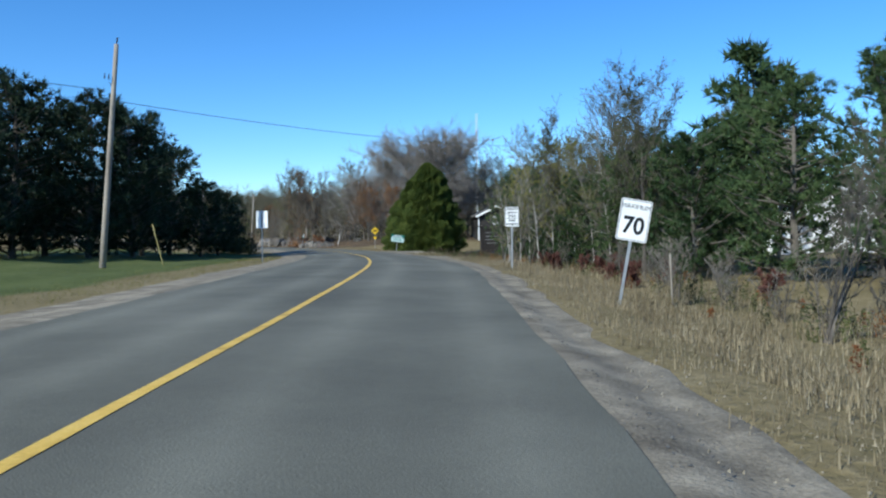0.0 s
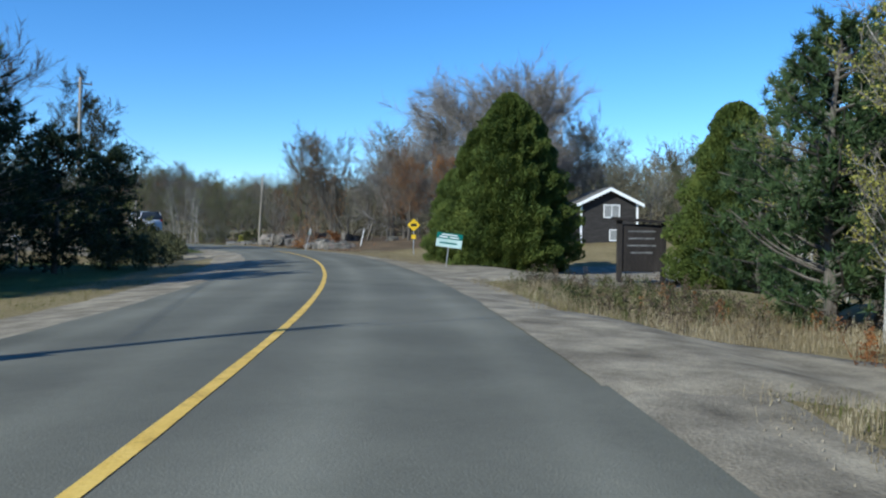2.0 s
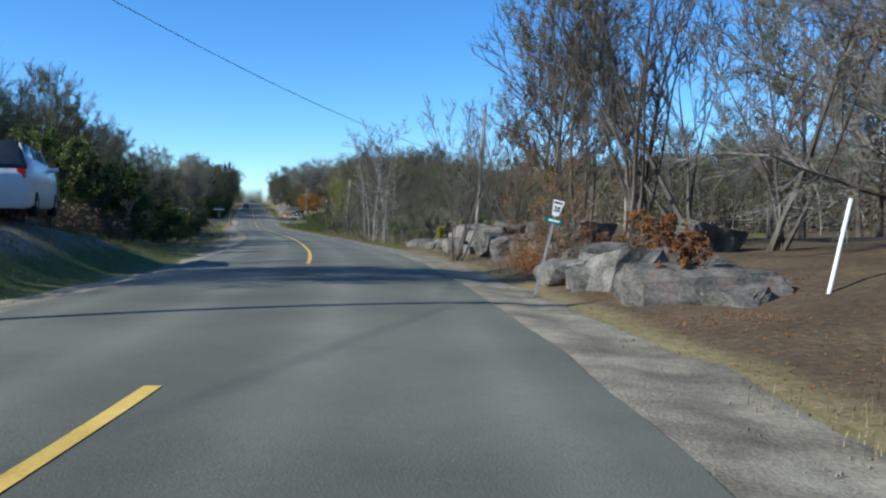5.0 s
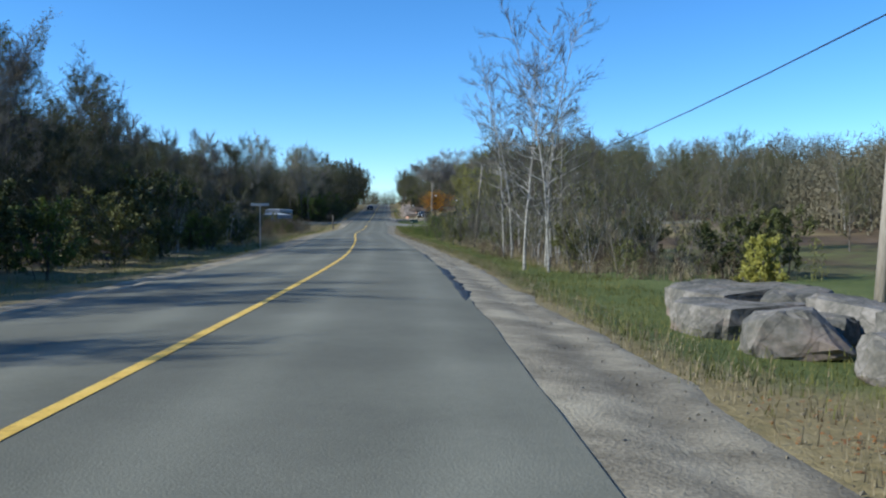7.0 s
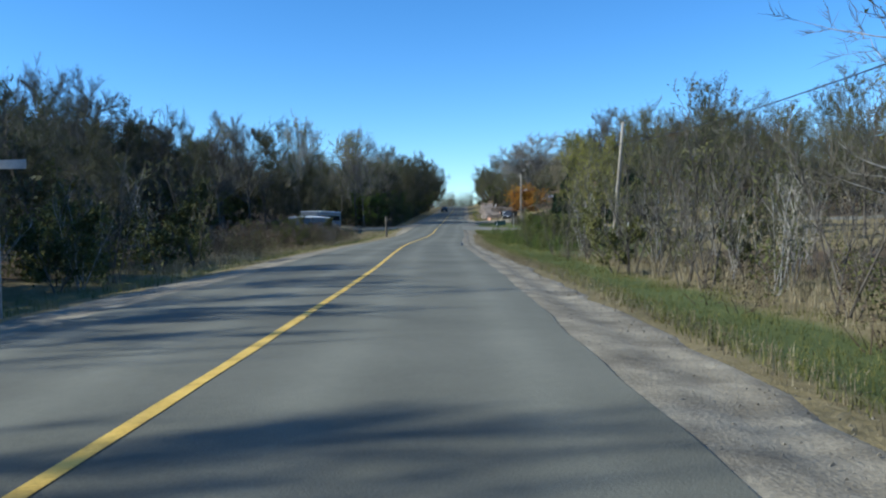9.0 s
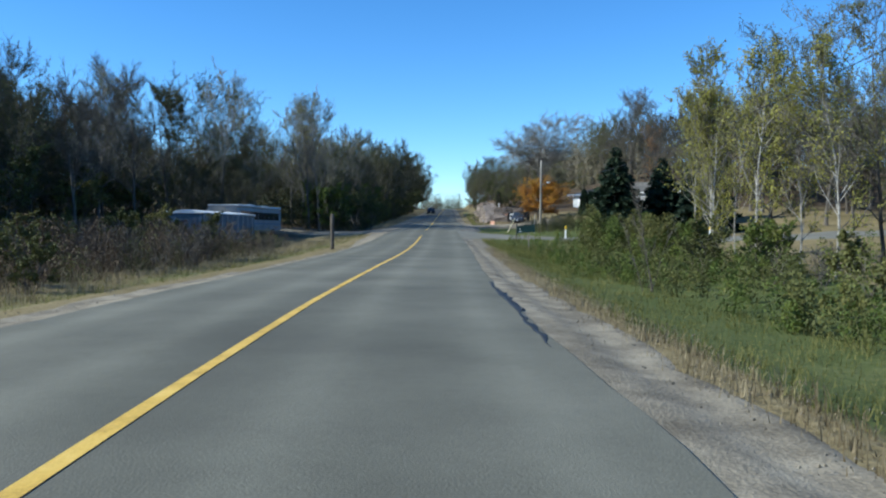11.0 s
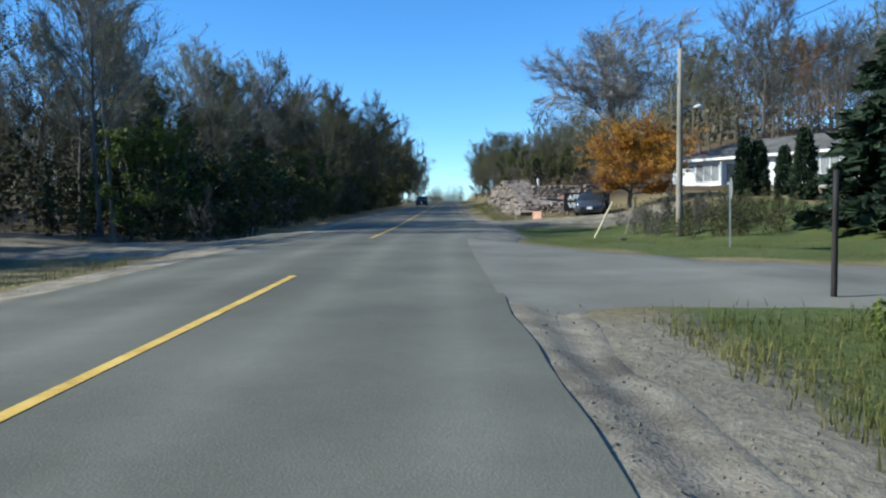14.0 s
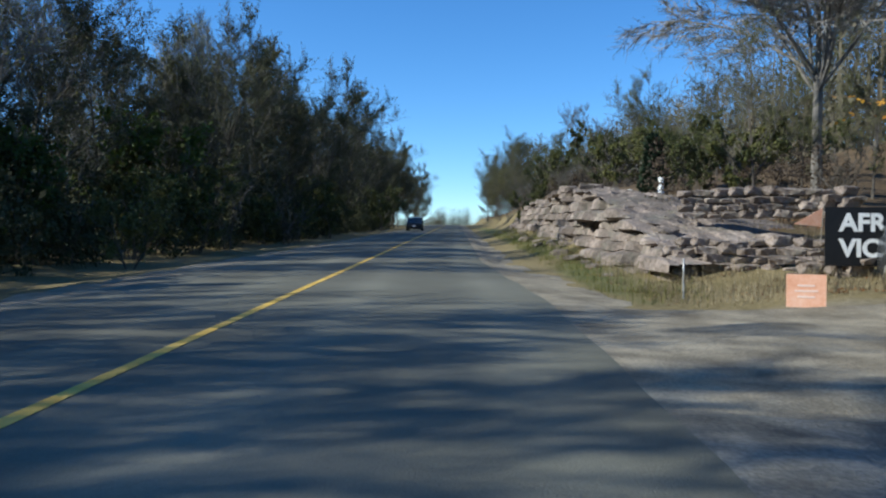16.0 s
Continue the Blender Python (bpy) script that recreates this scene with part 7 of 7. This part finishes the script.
def car(m, label, paint, length=4.3, width=1.78, height=1.5, boxy=0.0, name="car"):
    """A car whose front faces local -y."""
    ob = thing(name, label, "car", m)
    w, L, h = width / 2, length, height
    belt = h * 0.62
    st = []
    for f, top, wide in ((0.0, 0.44, 0.8), (0.02, 0.55, 0.9), (0.1, 0.62, 0.97), (0.24, 0.66, 1.0), (0.33, 0.69, 1.0), (0.6, 0.7, 1.0), (0.85, 0.71, 1.0), (0.96, 0.68, 0.97), (1.0, 0.5, 0.88)):
        zt = h * top * (1 + 0.12 * boxy)
        ww = w * wide
        st.append((-L / 2 + L * f, [(ww * 0.9, 0.2), (ww, 0.3), (ww, zt * 0.72), (ww * 0.96, zt * 0.93), (ww * 0.86, zt)]))
    part("body", loft(st), paint, ob, smooth=True)
    roof = []
    f0, f1, f2, f3 = (0.27, 0.43, 0.86, 0.985) if boxy < 0.5 else (0.3, 0.4, 0.95, 0.99)
    for f, t in ((f0, 0.0), ((f0 + f1) / 2, 0.55), (f1, 0.93), ((f1 + f2) / 2, 1.0), (f2, 0.95), (f3, 0.05)):
        z = h * 0.66 + (h - h * 0.66) * t
        ww = w * (0.93 - 0.2 * t)
        roof.append((-L / 2 + L * f, [(w * 0.93, h * 0.62), (ww + 0.02, h * 0.64 + (z - h * 0.64) * 0.85), (ww * 0.9, z)]))
    part("glasshouse", loft(roof), PANE, ob, smooth=True)
    b = Build()
    ys = np.linspace(-L / 2 + L * f1, -L / 2 + L * f2, 5)
    prof = [0.945, 0.99, 1.008, 0.995, 0.965]
    v = [(x * w * 0.7, y, h * p - 0.03 * abs(x) + 0.012) for y, p in zip(ys, prof) for x in (-1, -0.5, 0, 0.5, 1)]
    b.add(v, [(r * 5 + c, r * 5 + c + 1, r * 5 + c + 6, r * 5 + c + 5) for r in range(4) for c in range(4)])
    part("roof_panel", b, paint, ob, smooth=True)
    for sx in (-1, 1):
        for f in (f1, 0.64, f2):
            b = Build()
            y = -L / 2 + L * f
            b.tube([(sx * w * 0.925, y + (-0.55 if f == f1 else 0.1 if f == f2 else 0), h * 0.65), (sx * w * 0.76, y, h * 0.955)], (0.03, 0.03), 5)
            part("pillar", b, paint, ob)
        part("mirror", rod((sx * w * 0.96, -L / 2 + L * 0.33, h * 0.68), (sx * (w + 0.16), -L / 2 + L * 0.335, h * 0.7), 0.07, 0.06, 8), paint, ob, smooth=True)
        b = Build()
        b.tube([(sx * w * 0.5, -L / 2 + 0.06, h * 0.46), (sx * w * 0.72, -L / 2 + 0.1, h * 0.475), (sx * w * 0.88, -L / 2 + 0.28, h * 0.5)], (0.035, 0.075, 0.05), 8, True)
        part("headlight", b, LENS, ob, smooth=True)
        b = Build()
        b.box(sx * w * 0.82 - 0.09, L / 2 - 0.09, h * 0.5, sx * w * 0.82 + 0.09, L / 2 - 0.01, h * 0.62)
        part("tail_light", b, RED_LENS, ob)
        for f in (0.19, 0.8):
            y = -L / 2 + L * f
            b = Build()
            prof = [(0.18, 0.2), (0.3, 0.2), (0.325, 0.16), (0.325, 0.04), (0.3, 0.0), (0.18, 0.0)]
            b.tube([(sx * (w - 0.19 + q), y, 0.325) for _, q in prof], [r for r, _ in prof], 18)
            wh = part("wheel", b, TYRE, ob, smooth=True)
            b = Build()
            b.tube([(sx * (w - 0.03), y, 0.325), (sx * (w + 0.005), y, 0.325), (sx * (w + 0.012), y, 0.325)], (0.21, 0.2, 0.04), 14, True)
            part("rim", b, STEEL, wh)
    b = Build()
    b.box(-w * 0.62, -L / 2 - 0.015, 0.28, w * 0.62, -L / 2 + 0.04, h * 0.36)
    part("grille", b, BLACK, ob)
    b = Build()
    b.box(-0.15, -L / 2 - 0.03, 0.4, 0.15, -L / 2 - 0.016, 0.55)
    part("number_plate", b, SIGN_WHITE, ob)
    return ob


car(ground_pose(75.7, 286.3, -16), "dark grey hatchback parked on the gravel drive", CAR_GREY)
car(stand(112, -7.9, 190), "white sport utility vehicle parked beside bushes", CAR_WHITE, 4.9, 2.0, 1.85, 1.0)
p = on_road(374, -1.9)
car(pose(float(p[0]), float(p[1]), float(p[2]) + 0.03, 0, 0, heading(374)), "dark car standing far along the road", CAR_DARK)


def motorhome():
    ob = thing("old_coach", "long white old coach with dark windows and a patched roof", "coach", stand(268.5, -15.8, -3))
    b = Build()
    L = 14.0
    outline = [(-1.2, 0.55), (1.2, 0.55), (1.25, 0.9), (1.25, 2.3), (1.1, 2.62), (-1.1, 2.62), (-1.25, 2.3), (-1.25, 0.9)]
    b.prism(outline, -L / 2, L / 2)
    part("body", b, mat("dull white coach paint", [(0.2, 0.2, 0.19), (0.28, 0.28, 0.27), (0.36, 0.36, 0.345)], 0.8, 0.6, 12, 0.1), ob)
    for k in range(7):
        b = Build()
        y = -L / 2 + 0.9 + k * 1.75
        b.box(1.245, y, 1.5, 1.262, y + 1.68, 2.16)
        part("window", b, PANE, ob)
    b = Build()
    b.box(1.25, -L / 2, 1.1, 1.275, L / 2, 1.2)
    part("trim_strip", b, mat("faded blue trim", [(0.12, 0.17, 0.23), (0.2, 0.25, 0.3)], 2, 0.6), ob)
    for y in (-4.6, 4.2):
        part("wheel", rod((1.05, y, 0.42), (1.22, y, 0.42), 0.42, 0.4, 16), TYRE, ob)
    for k in range(9):
        b = Build()
        y = -L / 2 + 0.3 + k * 1.5
        b.box(-1.28, y, 2.6, 1.32, y + 1.42, 2.68 + 0.05 * (k % 3))
        part("roof_sheet", b, TRIM, ob)


def trailer():
    ob = thing("box_trailer", "long blue-grey box trailer with a white roof edge", "trailer", stand(252.5, -14.2, -3))
    b = Build()
    b.box(-1.2, -5.5, 0.25, 1.2, 5.5, 2.2)
    part("body", b, mat("blue-grey painted metal", [(0.07, 0.105, 0.135), (0.11, 0.15, 0.185), (0.16, 0.2, 0.235)], 0.8, 0.6, 14, 0.1), ob)
    for k in range(10):
        b = Build()
        b.box(1.2, -5.4 + k * 1.15, 0.3, 1.225, -5.34 + k * 1.15, 2.15)
        part("rib", b, STEEL, ob)
    b = Build()
    b.prism([(-1.3, 2.2), (1.3, 2.2), (1.3, 2.28), (0, 2.45), (-1.3, 2.28)], -5.6, 5.6)
    part("roof", b, TRIM, ob)
    part("wheel", rod((1.0, 1.5, 0.35), (1.18, 1.5, 0.35), 0.35, 0.34, 14), TYRE, ob)


motorhome()
trailer()


def junction_board():
    """The dark green board on one post that stands in the weeds before the side road."""
    ob = thing("street_sign", "large dark green-black board on a brown post above the weeds", "street sign", ground_pose(68.8, 238.1, -14))
    b = Build()
    b.box(0.17, 0.012, -0.3, 0.23, 0.07, 1.5)
    part("post", b, POLE_WOOD, ob)
    green = mat("dark green sign board", [(0.003, 0.016, 0.016), (0.006, 0.026, 0.025), (0.01, 0.036, 0.034)], 1.5, 0.5, 20, 0)
    p = part("panel", plate(1.3, 0.54, 0.012, 0.03), green, ob, m=pose(0, 0, 1.5, 0, -5, 0))
    for z, x in ((0.02, -0.42), (-0.16, -0.42)):
        b = Build()
        b.box(x - 0.07, -0.005, z - 0.02, x + 0.07, -0.001, z + 0.02)
        part("label", b, SIGN_WHITE, p)


junction_board()


def marker_post(x, y, height):
    ob = thing("marker_post", "white plastic marker post with a yellow cap", "marker post", ground_pose(x, y), "marker posts")
    part("shaft", rod((0, 0, -0.2), (0, 0, height * 0.72), 0.07, 0.065, 10), SIGN_WHITE, ob, smooth=True)
    part("cap", rod((0, 0, height * 0.72), (0, 0, height), 0.075, 0.05, 10), SIGN_YELLOW, ob, smooth=True)


marker_post(73.9, 248.6, 1.15)
marker_post(87.7, 251.9, 1.0)


def placard():
    ob = thing("lawn_placard", "small orange lawn placard on wire legs", "lawn sign", ground_pose(71.9, 284.5, -24))
    p = part("panel", plate(0.55, 0.5, 0.008, 0.01), SIGN_ORANGE, ob, m=pose(0, 0, 0.33))
    for z, w in ((0.08, 0.12), (0.0, 0.16), (-0.09, 0.12)):
        b = Build()
        b.box(-w, -0.004, z - 0.015, w, -0.0005, z + 0.015)
        part("faint_line", b, mat("pale print", [(0.75, 0.55, 0.45), (0.8, 0.6, 0.5)], 4, 0.7), p)
    for x in (-0.2, 0.2):
        part("leg", rod((x, 0.012, -0.2), (x, 0.012, 0.3), 0.005, 0.005, 5), STEEL, ob)


def violet_board():
    ob = thing("sale_board", "black board with white painted capital letters", "sign board", ground_pose(75.9, 288.3, -12))
    b = Build()
    b.box(-1.5, 0, 0.15, 1.5, 0.03, 1.35)
    p = part("panel", b, BLACK, ob)
    lettering("AFRIC", 0.5, p, pose(-0.55, -0.006, 1.02) @ FLAT, SIGN_WHITE, bold=0.018)
    lettering("VIOL", 0.5, p, pose(-0.68, -0.006, 0.5) @ FLAT, SIGN_WHITE, bold=0.018)
    for x in (-1.2, 1.2):
        b = Build()
        b.box(x - 0.04, 0.03, -0.3, x + 0.04, 0.1, 1.35)
        part("post", b, DARK_WOOD, ob)
    f = thing("pennant", "small orange pennant on a thin stick", "flag", ground_pose(74.6, 289.2))
    part("stick", rod((0, 0, -0.1), (0.12, 0, 1.5), 0.012, 0.01, 5), POLE_WOOD, f)
    b = Build()
    b.add([(0.1, 0, 1.45), (0.07, 0, 1.05), (-0.5, 0.05, 1.1), (0.1, 0.012, 1.45), (0.07, 0.012, 1.05), (-0.5, 0.062, 1.1)], [(0, 1, 2), (5, 4, 3), (0, 2, 5, 3), (1, 4, 5, 2), (0, 3, 4, 1)])
    part("cloth", b, SIGN_ORANGE, f)


placard()
violet_board()


def mailbox(x, y, turn):
    ob = thing("mailbox", "white rural mailbox on a wooden post", "mailbox", ground_pose(x, y, turn))
    b = Build()
    b.box(-0.05, -0.05, -0.3, 0.05, 0.05, 1.05)
    part("post", b, POLE_WOOD, ob)
    b = Build()
    b.prism([(-0.1, 1.05), (0.1, 1.05), (0.1, 1.2), (0.07, 1.28), (0, 1.31), (-0.07, 1.28), (-0.1, 1.2)], -0.25, 0.25)
    part("box", b, SIGN_WHITE, ob)


mailbox(29.0, 65.2, -30)


# ---- grass and weeds ----
def grass(name, n, s0, s1, l0, l1, low, high, material, label, seed, wide=0.008, tuft=5, lean=0.5, power=1.0):
    """Bent blades in tufts on the land, all in one mesh."""
    rng = np.random.default_rng(seed)
    k = n // tuft
    s, u = rng.uniform(s0, s1, k), rng.uniform(0, 1, k) ** power
    s, l = np.repeat(s, tuft) + rng.normal(size=k * tuft) * 0.09, np.repeat(l0 + (l1 - l0) * u, tuft) + rng.normal(size=k * tuft) * 0.09
    keep = np.ones(len(s), bool)
    for a, c, side in ((61.5, 74, 1), (292.5, 300.8, 1), (260.8, 269.3, 1), (85, 94, -1), (273, 290, -1)):
        keep &= ~((s > a) & (s < c) & (l * side > 0) & (np.abs(l) < 14))
    keep &= ~((s > np.interp(l, (3.4, 5, 6.4, 8), (42.8, 43.4, 43.8, 43.6))) & (s < np.interp(l, (3.4, 5, 6.4, 8), (52.4, 51, 48.8, 46.6))) & (l > 0) & (l < 8.6))
    keep &= ~((s > 260.8) & (s < np.interp(l, (3.4, 4.7, 5.9, 7, 8.6), (281, 279, 275.2, 272.6, 269.8))) & (l > 0) & (l < 8.6))
    keep &= np.repeat(np.sin(s[::tuft] * 1.7 + 2 * np.sin(l[::tuft] * 1.3)) + rng.normal(size=k) * 0.8 > -0.9, tuft)
    s, l = s[keep], l[keep]
    k = len(s) // tuft
    s, l = s[:k * tuft], l[:k * tuft]
    x, y, _ = on_road(s, l)
    p = np.stack([x, y, land(x, y) - 0.02], 1)
    h = rng.uniform(low, high, len(p))[:, None] * np.repeat(rng.uniform(0.6, 1.25, k), tuft)[:, None]
    az = rng.uniform(0, 2 * np.pi, len(p))
    out = np.stack([np.cos(az), np.sin(az), np.zeros(len(p))], 1)
    side = np.stack([-np.sin(az), np.cos(az), np.zeros(len(p))], 1) * wide * (0.6 + h)
    bend = rng.uniform(0.1, lean, (len(p), 1))
    up = np.array([0, 0, 1.0])
    mid = p + up * h * 0.6 + out * h * bend * 0.35
    tip = p + up * h * (1 - bend * 0.3) + out * h * bend
    b = Build()
    b.tris(p - side, p + side, mid + side * 0.6)
    b.tris(mid - side * 0.7, mid + side * 0.7, tip)
    return tagged(part(name, b, material), label, "grass", kind="stuff")


grass("dry_grass", 22000, -4, 38, 5.4, 11, 0.12, 0.42, DRY_GRASS, "tall tan dry grass beside the shoulder", 1, 0.01, power=1.3)
grass("dry_grass", 12000, 48, 60, 5.3, 10.5, 0.15, 0.45, DRY_GRASS, "tall pale dry weeds between the turn-in and the drive", 19, 0.008)
grass("verge_grass", 5000, 38, 62, 5.0, 6.6, 0.06, 0.22, GREEN_GRASS, "short green grass beside the gravel", 20, 0.009)
grass("dry_grass", 34000, -4, 96, 4.5, 7.2, 0.06, 0.26, DRY_GRASS, "short tan dry grass along the gravel", 2, 0.009)
grass("dry_grass", 7000, 108, 190, 4.9, 5.9, 0.08, 0.28, DRY_GRASS, "short tan dry grass along the gravel", 3, 0.009)
grass("dry_grass", 11000, 186, 246, 4.45, 5.2, 0.08, 0.26, DRY_GRASS, "straw-coloured grass along the gravel", 16, 0.009)
grass("verge_grass", 64000, 131, 263, 5.0, 9.0, 0.06, 0.26, GREEN_GRASS, "green roadside grass", 4, 0.011, 5, 1.2)
grass("verge_grass", 12000, 240, 263.4, 5.0, 8.0, 0.08, 0.32, GREEN_GRASS, "green grass beside the junction gravel", 17, 0.01)
grass("weeds", 36000, 226, 264, 6.2, 17, 0.1, 0.34, GREEN_GRASS, "green weeds by the junction", 5, 0.012, 5, 1.1)
grass("weeds", 5000, 226, 261, 8.2, 16, 0.2, 0.5, DRY_GRASS, "tall dry weeds by the junction", 6, 0.01)
grass("verge_grass", 16000, 120, 290, -8.2, -5.4, 0.1, 0.35, GREEN_GRASS, "green grass verge under bushes", 7, 0.009)
grass("verge_grass", 12000, 100, 124, -7.6, -4.7, 0.06, 0.2, GREEN_GRASS, "short green grass below the brush", 18, 0.009)
grass("dry_grass", 14000, 186, 262, -14, -6.6, 0.2, 0.6, DRY_GRASS, "dry brown weeds beside the verge", 8, 0.01)
grass("lawn_grass", 30000, 270, 293.5, 5.3, 15, 0.05, 0.13, GREEN_GRASS, "short green lawn grass", 9, 0.006)
grass("verge_grass", 9000, 300, 350, 5.4, 7.4, 0.1, 0.4, GREEN_GRASS, "green grass below the rock face", 10, 0.009)
grass("dry_grass", 12000, 296, 312, 6.2, 12, 0.1, 0.4, DRY_GRASS, "dry grass on the bank", 11, 0.009)
grass("verge_grass", 12000, -4, 62, -8.0, -5.2, 0.05, 0.16, GREEN_GRASS, "lawn grass beside the road", 12, 0.008)
grass("dry_grass", 12000, 150, 206, 8.4, 15, 0.25, 0.7, DRY_GRASS, "dry grass under birch saplings", 13, 0.01)
grass("leaf_litter", 16000, 96, 132, 5.0, 9.0, 0.02, 0.06, LEAF_RUST, "fallen rust-brown leaves beside the shoulder", 14, 0.035, 3, 2.5)
grass("leaf_litter", 9000, 298, 314, 6, 13, 0.02, 0.06, LEAF_RUST, "fallen rust-brown leaves on the bank", 15, 0.035, 3, 2.5)


def pebbles(n, s0, s1, l0, l1, seed):
    """Loose stones on the shoulder, each a small lopsided block."""
    rng = np.random.default_rng(seed)
    s, l = rng.uniform(s0, s1, n), l0 + (l1 - l0) * rng.uniform(0, 1, n)
    x, y, z = on_road(s, l)
    z = z - 0.04 - 0.1 * (np.abs(l) - 3.4) / 2.3
    r = 0.005 + 0.016 * rng.uniform(0, 1, n) ** 3
    base = np.array([(1, 0, 0), (-0.3, 0.9, 0), (-0.8, -0.5, 0), (0.1, 0.1, 1.0)])
    v = np.stack([x, y, z], 1)[:, None] + base[None] * rng.uniform(0.6, 1.4, (n, 4, 3)) * r[:, None, None]
    b = Build()
    i = np.arange(n)[:, None] * 4
    b.add(v, np.vstack([i + np.array(f) for f in ((0, 1, 3), (1, 2, 3), (2, 0, 3))]).tolist())
    return tagged(part("gravel", b, GRAVEL), "loose gravel stones on the shoulder", "gravel", kind="stuff")


pebbles(26000, -5, 300, 3.45, 5.6, 3)
pebbles(6000, -5, 300, -5.0, -3.5, 4)
